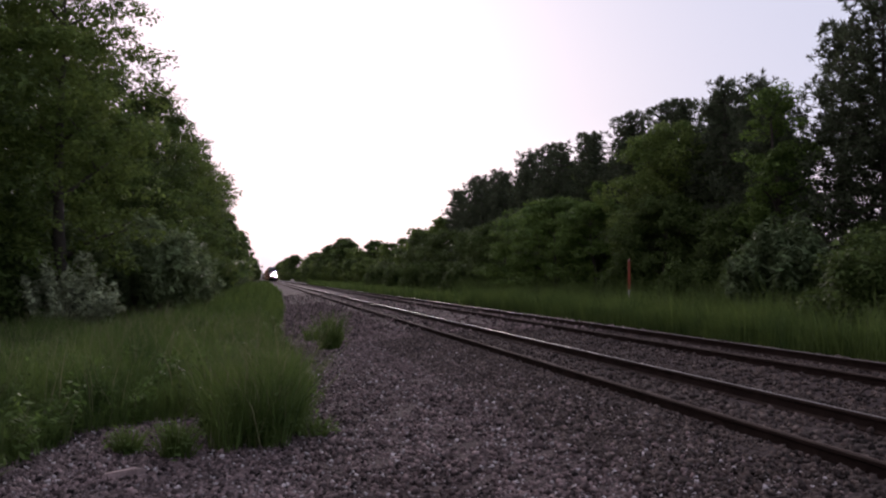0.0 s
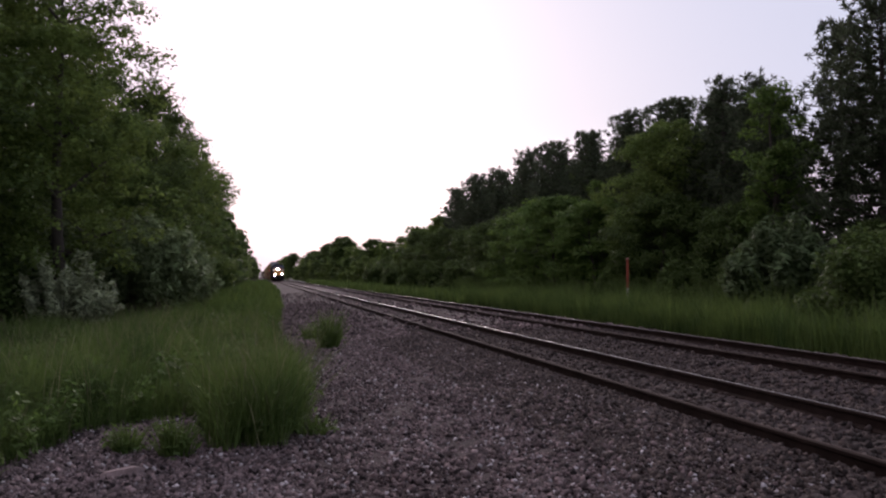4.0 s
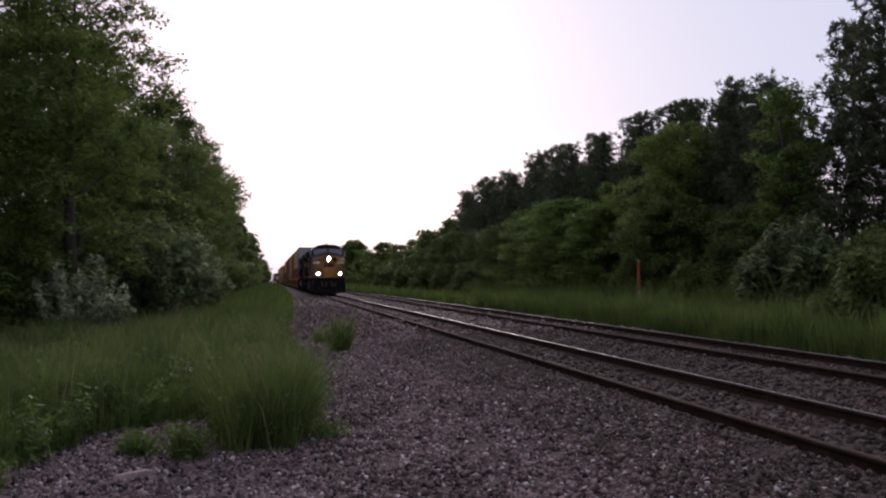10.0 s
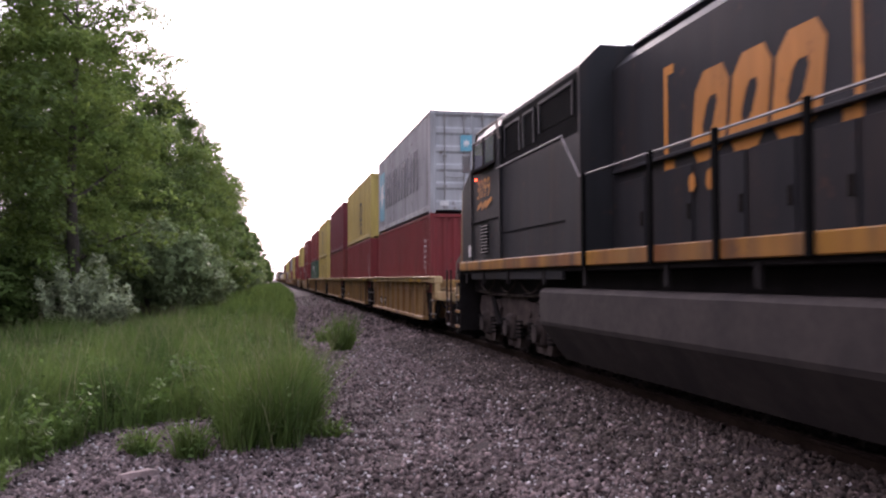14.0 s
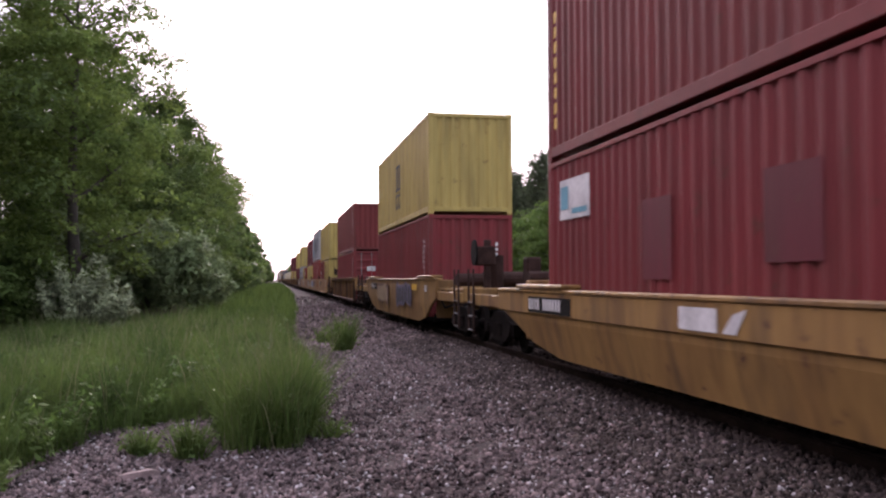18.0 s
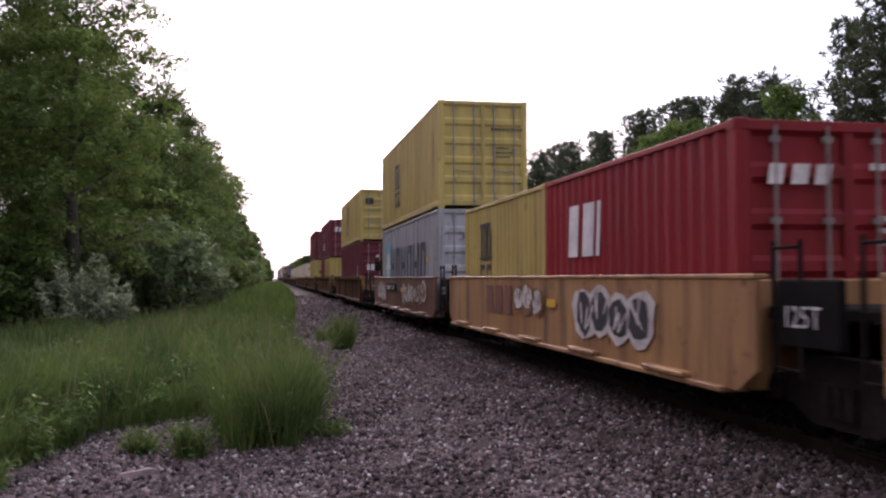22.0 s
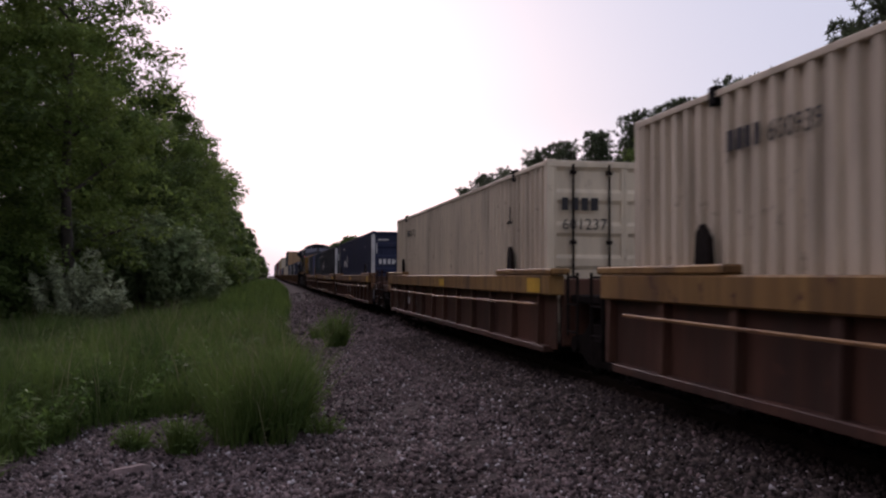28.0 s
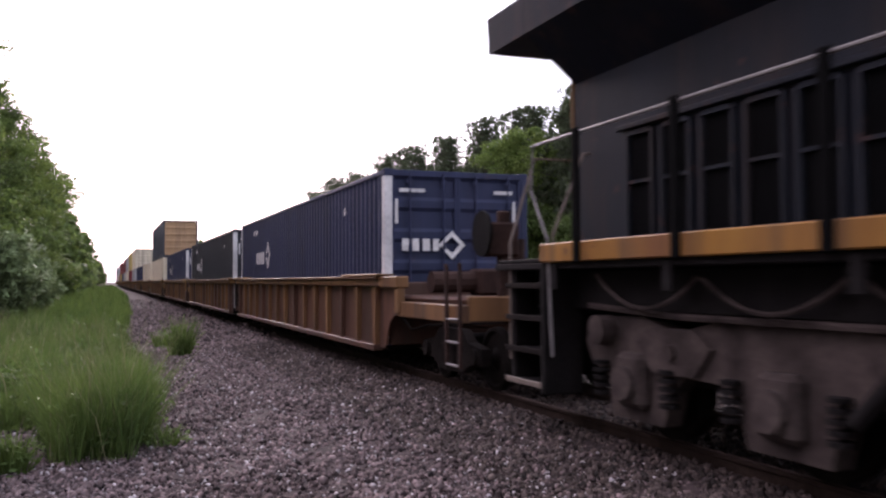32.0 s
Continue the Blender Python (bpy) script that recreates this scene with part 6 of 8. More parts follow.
            part("window_frame", Shape().box(*sorted((s * 1.5, s * 1.525)), Y(a - 0.04), Y(a + 0.02), 3.62, 4.2).box(*sorted((s * 1.5, s * 1.525)), Y(b - 0.02), Y(b + 0.04), 3.62, 4.2).box(*sorted((s * 1.5, s * 1.525)), Y(a), Y(b), 3.6, 3.65), M_DUST, p)
        part("mirror", Shape().box(*sorted((s * 1.56, s * 1.72)), Y(3.16), Y(3.2), 3.62, 3.98, 0.01).tube((s * 1.5, Y(3.2), 3.8), (s * 1.6, Y(3.18), 3.8), 0.012), M_BARE, t)
        part("armrest", Shape().box(*sorted((s * 1.5, s * 1.57)), Y(3.4), Y(5.1), 3.56, 3.6, 0.01), L_DARK, t)
        part("side_lamp", Shape().box(*sorted((s * 1.5, s * 1.53)), Y(3.5), Y(3.55), 3.42, 3.46, 0.008), LAMP_RED if not lit else L_DARK, t, "small marker lamp")
        h0 = -Y(4.95) if side == "L" else Y(3.6)
        digits(t, side, 1.506, number, h0 - 0.02, 3.02, 0.56, mark, "worn yellow road number")
        marking(t, side, 1.506, [[(h0, 2.80), (h0 + 0.42, 2.88), (h0 + 0.42, 2.98), (h0 + 0.06, 2.9)], [(h0 + 0.36, 2.78), (h0 + 0.78, 2.86), (h0 + 0.78, 2.98), (h0 + 0.40, 2.9)], [(h0 + 0.72, 2.79), (h0 + 1.25, 2.95), (h0 + 1.18, 3.0), (h0 + 0.76, 2.92)]], mark, "jagged yellow flash")
        for a in () if plain_tank else (6.05, 7.3):  # small louvres low on the equipment cabinet
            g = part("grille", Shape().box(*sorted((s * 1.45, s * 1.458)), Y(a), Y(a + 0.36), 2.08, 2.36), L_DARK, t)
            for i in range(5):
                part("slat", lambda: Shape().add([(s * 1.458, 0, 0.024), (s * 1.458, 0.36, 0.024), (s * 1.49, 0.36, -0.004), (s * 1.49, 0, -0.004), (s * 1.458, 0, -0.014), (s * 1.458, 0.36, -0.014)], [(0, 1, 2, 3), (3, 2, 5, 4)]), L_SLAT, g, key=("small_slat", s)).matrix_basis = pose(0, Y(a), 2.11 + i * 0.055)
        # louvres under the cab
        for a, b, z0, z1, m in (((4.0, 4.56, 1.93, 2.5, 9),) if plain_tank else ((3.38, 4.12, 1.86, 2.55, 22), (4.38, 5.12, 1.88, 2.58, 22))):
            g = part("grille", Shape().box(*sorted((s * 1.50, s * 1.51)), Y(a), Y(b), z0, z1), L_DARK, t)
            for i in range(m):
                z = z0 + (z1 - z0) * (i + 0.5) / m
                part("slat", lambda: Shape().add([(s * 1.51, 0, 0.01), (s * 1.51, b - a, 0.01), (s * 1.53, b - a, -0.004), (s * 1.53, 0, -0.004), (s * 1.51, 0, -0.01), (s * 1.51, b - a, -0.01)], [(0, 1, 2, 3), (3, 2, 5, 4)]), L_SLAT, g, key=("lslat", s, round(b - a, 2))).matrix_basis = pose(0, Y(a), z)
        marking(t, side, 1.507, [rect(-Y(3.0), -Y(2.66), 1.9, 2.14)] if side == "L" else [rect(Y(2.66), Y(3.0), 1.9, 2.14)], M_WHITEMARK, "white notice plate")
        # door recesses painted as flat black panels, and panel joints, on the equipment cabinet behind the cab
        for a, b, z0, z1 in ((5.75, 6.5, 3.62, 4.14), (6.75, 7.2, 3.62, 4.14), (7.5, 9.1, 3.72, 4.16)):
            q = part("vent", Shape().box(*sorted((s * 1.446, s * 1.459)), Y(a), Y(b), z0, z1, 0.006), L_DARK, t, "air intake, its dark inside painted black")
            part("vent_frame", Shape().box(*sorted((s * 1.45, s * 1.475)), Y(a - 0.05), Y(a), z0, z1).box(*sorted((s * 1.45, s * 1.475)), Y(b), Y(b + 0.05), z0, z1).box(*sorted((s * 1.45, s * 1.475)), Y(a - 0.05), Y(b + 0.05), z1, z1 + 0.05), body, q)
        for a in () if plain_tank else (6.15, 6.95, 7.55, 8.4):
            part("door_seam", lambda: Shape().box(*sorted((s * 1.448, s * 1.47)), -0.02, 0.02, 1.82, 3.4, 0.006), L_DARK, t, key=("seam", s)).matrix_basis = pose(0, Y(a), 0)
        if plain_tank:
            part("valance", Shape().box(*sorted((s * 1.44, s * 1.498)), Y(2.98), Y(8.7), 1.43, 1.612, 0.01), body, t)
            # Black panel painted in where windows and intakes look dark.
            part("upper_band", Shape().box(*sorted((s * 1.44, s * 1.4535)), Y(5.51), Y(9.3), 3.46, 4.3, 0.002), L_DARK, t, "black upper panels painted in for the dark window band")
            for a, b, z in ((3.0, 5.4, 2.56), (5.5, 8.7, 2.26)):
                part("belt_seam", Shape().box(*sorted((s * 1.446, s * (1.512 if b < 6 else 1.462))), Y(a), Y(b), z, z + 0.025, 0.004), L_DARK, t)
    # equipment cabinet, full width
    aux = [(-1.45, 1.66), (1.45, 1.66), (1.45, 4.36), (1.15, 4.66), (-1.15, 4.66), (-1.45, 4.36)]
    part("equipment_cabinet", Shape().prism_y(aux, Y(5.505), Y(9.4)), body, t)
    # long hood
    hood = [(-0.98, 1.66), (0.98, 1.66), (0.98, 4.3), (0.75, 4.52), (-0.75, 4.52), (-0.98, 4.3)]
    part("long_hood", Shape().prism_y(hood, Y(9.405), Y(20.1 + tail)), body, t)
    part("hood_end", Shape().box(-0.985, 0.985, Y(20.1 + tail), Y(20.2 + tail), 2.12, 4.02, 0.03), nose, t, "scuffed yellow end of the long hood")
    part("hood_foot", Shape().box(-0.985, 0.985, Y(20.1 + tail), Y(20.19 + tail), 1.665, 2.115, 0.02), L_BLUE, t)
    part("end_door", Shape().box(-0.42, 0.36, Y(20.2 + tail), Y(20.225 + tail), 2.2, 3.55, 0.015), nose, t)
    part("ladder_post", Shape().box(-0.05, 0.05, Y(20.3 + tail), Y(20.38 + tail), 1.665, 3.62, 0.01), L_UNDER, t, "rusty upright under the headlight")
    part("end_vent", Shape().box(0.5, 0.86, Y(20.2 + tail), Y(20.22 + tail), 3.1, 3.6, 0.01), L_UNDER, t)
    for s, side in ((-1, "L"), (1, "R")):
        for i in range(7):
            a = 9.6 + i * 0.86
            d = part("hood_door", lambda: Shape().box(*sorted((s * 0.98, s * 1.005)), 0.03, 0.80, 1.75, 2.72, 0.012), body, t, key=("hdoor", s))
            d.matrix_basis = pose(0, Y(a), 0)
            part("latch", lambda: Shape().box(*sorted((s * 1.005, s * 1.025)), 0.70, 0.76, 2.1, 2.28, 0.005), M_DUST, d, key=("latch", s))
        for i in range(8):
            a = 15.75 + i * 0.53
            # Flat black sheet paints the darkness behind each screen frame.
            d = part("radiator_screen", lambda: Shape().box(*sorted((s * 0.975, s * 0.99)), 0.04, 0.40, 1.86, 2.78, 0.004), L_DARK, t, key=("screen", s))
            d.matrix_basis = pose(0, Y(a), 0)
            part("screen_frame", lambda: Shape().box(*sorted((s * 0.98, s * 1.03)), 0.0, 0.04, 1.84, 2.8).box(*sorted((s * 0.98, s * 1.03)), 0.40, 0.44, 1.84, 2.8).box(*sorted((s * 0.98, s * 1.03)), 0.04, 0.40, 2.78, 2.82).box(*sorted((s * 0.98, s * 1.02)), 0.04, 0.40, 2.33, 2.36), body, d, key=("screen_frame", s, body.name))
        part("cable_tray", Shape().box(*sorted((s * 0.98, s * 1.06)), Y(9.5), Y(20.0), 2.84, 2.89, 0.01), body, t)
        # lettering on the hood as plain slanted blocks between brackets
        base = [(11.0, 11.75), (11.82, 12.55), (12.62, 13.4)] if plain_tank else [(11.5, 12.4), (12.48, 13.38), (13.46, 14.4)]
        span = (10.5, 13.9) if plain_tank else (11.0, 14.85)
        polys = []
        for a, b in base:  # open eight-sided frames with a slant
            lo, hi = sorted(((-Y(a)), (-Y(b)))) if side == "L" else sorted((Y(a), Y(b)))
            cx, cz, hw, hh = (lo + hi) / 2, 3.2, (hi - lo) / 2, 0.49
            rim = [(-0.55, -1), (0.55, -1), (1, -0.6), (1, 0.6), (0.55, 1), (-0.55, 1), (-1, 0.6), (-1, -0.6)]
            out = [(cx + x * hw + z * 0.08, cz + z * hh) for x, z in rim]
            inn = [(cx + x * (hw - 0.26) + z * 0.08, cz + z * (hh - 0.3)) for x, z in rim]
            polys += [[out[n], out[(n + 1) % 8], inn[(n + 1) % 8], inn[n]] for n in range(8)]
        ends = sorted((-Y(span[0]), -Y(span[1]))) if side == "L" else sorted((Y(span[0]), Y(span[1])))
        for e, d in ((ends[0], 1), (ends[1], -1)):
            polys += [rect(*sorted((e, e + d * 0.1)), 2.72, 3.95), rect(*sorted((e + d * 0.1, e + d * 0.26)), 2.72, 2.83), rect(*sorted((e + d * 0.1, e + d * 0.26)), 3.84, 3.95)]
        marking(t, side, 0.984, polys, mark, "worn yellow block lettering")
        for i in range(2):
            a = (11.0 if plain_tank else 12.6) + i * 0.4
            h = -Y(a) if side == "L" else Y(a)
            marking(t, side, 1.009, [blob(h, 2.5, 0.17, 0.24, i + 3)], mark)
    # radiator with overhanging wings
    wing = [(-0.9, 3.42), (-1.56, 3.97), (-1.58, 4.36), (-1.3, 4.5), (-0.6, 4.66), (0.6, 4.66), (1.3, 4.5), (1.58, 4.36), (1.56, 3.97), (0.9, 3.42)]
    m = len(wing)
    v = [(x, Y(15.1), z) for x, z in wing] + [(x, Y(20.09 + tail), z) for x, z in wing]
    part("radiator", Shape().add(v, [(i, (i + 1) % m, m + (i + 1) % m, m + i) for i in range(m)] + [tuple(range(m)), tuple(range(m, 2 * m))]), L_ROOF, t, "overhanging radiator wings")
    part("radiator_end", Shape().prism_y([(x, z) for x, z in wing[1:-1]], Y(20.095 + tail), Y(21.0 + tail)), L_ROOF, t)
    for s in (-1, 1):
        part("roof_bead", Shape().tube((s * 1.31, Y(15.1), 4.505), (s * 1.31, Y(21.0 + tail), 4.505), 0.018), L_ROOF, t)
    part("exhaust_housing", Shape().box(-0.72, 0.72, Y(9.42), Y(15.05), 4.52, 4.74, 0.12).box(-0.45, 0.45, Y(10.6), Y(12.4), 4.74, 4.92, 0.06), L_ROOF, t)
    part("hood_hatch", Shape().box(-0.7, 0.7, Y(5.8), Y(9.2), 4.66, 4.74, 0.04), L_ROOF, t)
    part("horn", Shape().tube((-0.1, Y(5.2), 4.8), (-0.1, Y(5.2), 4.95), 0.02).tube((-0.1, Y(5.35), 4.95), (-0.1, Y(4.95), 4.95), 0.03, 8, 0.08).tube((0.1, Y(5.35), 4.95), (0.1, Y(4.95), 4.95), 0.03, 8, 0.07), M_BARE, t)
    # front face
    for x0 in ((-1.46, 0.84) if lit else (-0.95, 0.45)):
        zb = 2.94 if lit else 4.44
        yb = Y(1.33) if lit else Y(2.88)
        nb = part("number_board", Shape().box(x0, x0 + 0.58, yb, yb + 0.08, zb, zb + 0.2, 0.01), M_WHITEMARK if lit else L_DARK, t, "lit number board" if lit else "dark number board")
        digits(nb, "F", -yb + 0.004, number, x0 + (0.08 if len(number) == 3 else 0.03), zb + 0.035, 0.19, M_BLACKMARK if lit else M_WHITEMARK)
    lampbox = part("headlight", Shape().box(-0.15, 0.15, Y(1.29), Y(1.36), 3.14, 3.62, 0.02), L_DARK, t, "pair of headlights" if not lit else "pair of lit headlights")
    for z in (3.28, 3.48):
        part("lens", Shape().tube((0, Y(1.27), z), (0, Y(1.3), z), 0.085, 16), LAMP_ON if lit else LAMP_OFF, lampbox)
    for x in (-1.02, 1.02):
        dl = part("ditch_light", Shape().box(x - 0.14, x + 0.14, Y(0.86), Y(1.1), 1.86, 2.14, 0.03), L_DARK, t)
        part("lens", Shape().tube((x, Y(0.83), 2.0), (x, Y(0.87), 2.0), 0.095, 16), LAMP_ON if lit else LAMP_OFF, dl)
        part("bracket", Shape().box(x - 0.04, x + 0.04, Y(0.9), Y(1.0), 1.66, 1.88), L_DARK, dl)
    part("hatch_window", Shape().box(0.36, 0.68, Y(1.325), Y(1.36), 3.18, 3.46, 0.05), L_DARK, t)
    part("nose_door", Shape().box(-0.05, 0.62, Y(1.325), Y(1.35), 1.75, 3.0, 0.02), nose, t)
    marking(t, "F", -Y(1.318), bars(-0.52, 2.62, 3, 0.30, 0.34, 0.06, 2, 0.05), L_BLUE, "dark block lettering on the nose")
    marking(t, "F", -Y(1.318), [rect(0.05, 0.5, 2.42, 2.54)], mat("red_plate", (0.5, 0.03, 0.05), 0.5, var=0.2), "small red plate")
    for x in (-1, 1):
        part("nose_handrail", Shape().pipe([(x * 0.15, Y(1.0), 2.88), (x * 0.9, Y(1.0), 2.86), (x * 1.5, Y(0.7), 1.8), (x * 1.5, Y(0.65), 0.9), (x * 1.4, Y(0.75), 0.65)], 0.019), L_RAIL, t)
        part("step_rail", Shape().pipe([(x * 1.05, Y(1.25), 2.78), (x * 1.2, Y(1.28), 2.7), (x * 1.53, Y(1.42), 1.85), (x * 1.53, Y(1.45), 1.66)], 0.019), L_RAIL, t)
    for end, d in ((0.55, 1), (21.55, -1)):
        for s in (-1, 1):
            w = part("step_well", Shape().box(*sorted((s * 1.08, s * 1.12)), *sorted((Y(end), Y(end + d * 0.95))), 0.35, 1.62), L_UNDER, t)
            part("step_side", Shape().box(*sorted((s * 1.1, s * 1.54)), *sorted((Y(end + d * 0.93), Y(end + d * 1.0))), 0.32, 1.8, 0.01), L_UNDER, t)
            for i in range(4):
                z = 0.38 + i * 0.33
                p = part("step", Shape().box(*sorted((s * 1.12, s * 1.5)), *sorted((Y(end + d * 0.08), Y(end + d * 0.92))), z, z + 0.03), L_UNDER, t)
                part("step_edge", Shape().box(*sorted((s * 1.5, s * 1.53)), *sorted((Y(end + d * 0.08), Y(end + d * 0.92))), z - 0.01, z + 0.045, 0.005), L_SILL if d > 0 else L_RAIL if i < 1 else M_DUST, p)
    plow = [(-1.5, 0.22), (-0.4, 0.10), (0.4, 0.10), (1.5, 0.22), (1.5, 0.95), (-1.5, 0.95)]
    v = [(x, Y(0.62) + (0.0 if z > 0.5 else -0.28 + 0.18 * abs(x)), z) for x, z in plow] + [(x, Y(0.8), z) for x, z in plow]
    part("snow_plow", Shape().add(v, [(i, (i + 1) % 6, 6 + (i + 1) % 6, 6 + i) for i in range(6)] + [tuple(range(6)), tuple(range(6, 12))]), L_UNDER, t, "black steel pilot plow")
    part("end_plate", Shape().box(-1.45, 1.45, Y(0.62), Y(0.72), 0.9, 1.66, 0.02), L_UNDER, t)
    part("rear_plate", Shape().box(-1.45, 1.45, Y(21.4), Y(21.5), 0.4, 1.66, 0.02), L_UNDER, t)
    coupler(t, Y(0.05), -1)
    coupler(t, Y(22.25), 1)
    for x in (-0.55, 0.35):
        part("air_hose", Shape().pipe([(x - 0.15, Y(0.6), 1.25), (x - 0.1, Y(0.45), 0.9), (x + 0.05, Y(0.4), 0.78), (x + 0.2, Y(0.45), 0.95), (x + 0.3, Y(0.55), 1.25)], 0.024), L_RAIL, t)
    hl = part("rear_headlight", Shape().box(-0.27, 0.27, Y(20.9 + tail), Y(21.06 + tail), 3.86, 4.16, 0.03).box(-0.16, 0.16, Y(20.5 + tail), Y(20.98 + tail), 3.62, 3.86, 0.03), L_UNDER, t, "headlight housing under the radiator's end")
    for x in (-0.12, 0.12):
        part("lens", Shape().tube((x, Y(21.05 + tail), 4.01), (x, Y(21.09 + tail), 4.01), 0.085, 14), LAMP_OFF, hl)
    # handrails with stanchions
    for s in (-1, 1):
        part("handrail", Shape().pipe([(s * 1.5, Y(20.45), 0.7), (s * 1.52, Y(20.5), 1.85), (s * 1.52, Y(20.85), 2.35), (s * 1.52, Y(20.8), 2.80), (s * 1.52, Y(9.5), 2.82), (s * 1.56, Y(8.9), 3.45), (s * 1.56, Y(5.5), 3.45)], 0.015, 6), M_BARE, t)
        for i in range(8):
            part("stanchion", lambda: Shape().box(-0.02, 0.02, -0.05, 0.05, 1.6, 2.83, 0.008), L_DARK, t, key="stanchion").matrix_basis = pose(s * 1.575, Y(9.7 + i * 1.45), 0)
        part("rear_rail", Shape().pipe([(s * 1.45, Y(21.5), 0.6), (s * 1.45, Y(21.5), 1.85), (s * 1.15, Y(21.5), 2.78), (s * 0.45, Y(21.5), 2.78), (s * 0.45, Y(21.5), 1.67)], 0.017), L_RAIL, t)
        part("platform_rail", Shape().pipe([(s * 1.4, Y(20.6), 1.67), (s * 1.4, Y(20.6), 1.9), (s * 1.05, Y(20.6), 2.72), (s * 0.6, Y(20.6), 2.72)], 0.017), L_RAIL, t)
    if cab_rail:
        part("cab_guard", Shape().pipe([(1.45, Y(3.2), 4.1), (1.5, Y(3.6), 4.35), (1.5, Y(5.3), 4.35), (1.5, Y(5.5), 4.0)], 0.025).pipe([(1.5, Y(3.5), 4.15), (1.5, Y(5.3), 4.15)], 0.02), L_RAIL, t)
    # fuel tank and air reservoirs
    if plain_tank:
        tank = [(-1.1, 0.2), (1.1, 0.2), (1.5, 0.74), (1.52, 0.8), (1.52, 1.24), (1.44, 1.30), (-1.44, 1.30), (-1.52, 1.24), (-1.52, 0.8), (-1.5, 0.74)]
        part("fuel_tank", Shape().prism_y(tank, Y(7.6), Y(15.2)), L_TANK, t, "long smooth grimy fuel tank", smooth=False)
    else:
        lo = [(-1.15, 0.25), (1.15, 0.25), (1.45, 0.5), (1.5, 0.74), (-1.5, 0.74), (-1.45, 0.5)]
        part("fuel_tank", Shape().prism_y(lo, Y(7.7), Y(15.2)).box(-1.48, 1.48, Y(7.7), Y(9.4), 0.742, 1.3, 0.04).box(-0.95, 0.95, Y(9.4), Y(15.2), 0.742, 1.15), L_TANK, t, "grimy fuel tank")
        for s in (-1, 1):
            for a, b in ((9.75, 11.55), (12.15, 13.95)):
                r = part("air_reservoir", Shape().tube((s * 1.25, Y(a + 0.18), 1.03), (s * 1.25, Y(b - 0.18), 1.03), 0.25, 18).tube((s * 1.25, Y(a), 1.03), (s * 1.25, Y(a + 0.18), 1.03), 0.13, 18, 0.25).tube((s * 1.25, Y(b - 0.18), 1.03), (s * 1.25, Y(b), 1.03), 0.25, 18, 0.13), L_TANK, t, "dusty round air reservoir", smooth=True)
                part("strap", Shape().tube((s * 1.25, Y(a + 0.5), 1.03), (s * 1.25, Y(a + 0.56), 1.03), 0.258, 18).tube((s * 1.25, Y(b - 0.5), 1.03), (s * 1.25, Y(b - 0.44), 1.03), 0.258, 18), L_UNDER, r)
            part("battery_box", Shape().box(*sorted((s * 1.1, s * 1.48)), Y(14.45), Y(15.15), 0.745, 1.35, 0.03), L_TANK, t)
    for a in (5.2 if plain_tank else 4.55, 17.75):
        tr, axles = loco_truck(t, Y(a))
        for ax, k in axles:
            for s in (-1, 1):
                w = part("wheel", lambda: wheel_shape(0.533, s), M_WHEEL, tr, key=("lwheel", s), smooth=True)
                w.matrix_basis = pose(s * 0.75, k, 0.533)
    return t


# ---- the train, head to tail ----
locomotive(353.6, "790", "dark blue locomotive with yellow nose and lit headlights", lit=True)
locomotive(375.9, "3099", "grimy dark locomotive coupled hood first", reverse=True, plain_tank=True, body=L_GREYBLUE, mark=paint("faded_orange_lettering", (0.50, 0.20, 0.035), (0.38, 0.16, 0.035), 0.3), cab_rail=True)

LOW, HIGH = 0.384, 3.284
C40, C20, C53 = 12.19, 6.06, 16.15
TALL, STD = 2.896, 2.59
MID = LOW + STD + 0.004  # on top of a lower container of standard height


def msc_mark(c, h, v, s, material=None):
    """A wide black arch mark over two open squares."""
    m = material or M_BLACKMARK
    k = 1.2206
    up = lambda a: [(a, v), (a + 0.2 * s, v), (a + 0.2 * s, v + 0.6 * s), (a + 0.14 * s, v + 0.68 * s), (a, v + 0.68 * s)]
    marking(c, "L", k, [up(h - 0.1 * s), up(h + 0.32 * s), up(h + 0.74 * s), rect(h - 0.16 * s, h + 0.9 * s, v + 0.685 * s, v + 0.8 * s), rect(h - 0.2 * s, h + 1.02 * s, v - 0.09 * s, v - 0.01 * s)], m, "wide black emblem")
    for a in (h - 0.14 * s, h + 0.5 * s):
        w, b, top = 0.46 * s, v - 0.74 * s, v - 0.2 * s
        marking(c, "L", k, [rect(a, a + w, top - 0.13 * s, top), rect(a, a + w, b, b + 0.13 * s), rect(a, a + 0.15 * s, b + 0.13 * s, top - 0.13 * s), rect(a + w - 0.13 * s, a + w, b + 0.13 * s, b + 0.28 * s)], m)


def side_codes(c, L, material=M_WHITEMARK, v=2.2):
    marking(c, "L", 1.2206, column(L / 2 - 0.75, v, 9, 0.1, 0.05) + column(L / 2 - 1.0, v, 6, 0.1, 0.05), material, "column of small code marks")


def end_codes(c, L, material=M_WHITEMARK, v=2.1, h=0.72):
    marking(c, "F", L / 2 + 0.004, column(h, v, 9, 0.1, 0.05), material, "column of small code marks")


def door_codes(c, L, material=M_WHITEMARK, top=2.1):
    k = L / 2 + 0.007
    marking(c, "F", k, bars(0.22, top, 4, 0.08, 0.07, 0.02, 3) + bars(0.62, top, 6, 0.06, 0.07, 0.02, 4) + bars(0.28, top - 0.5, 5, 0.07, 0.05, 0.02, 5) + bars(0.28, top - 0.62, 7, 0.06, 0.05, 0.02, 6) + bars(0.28, top - 0.74, 6, 0.06, 0.05, 0.02, 7), material, "rows of small code marks on the door")


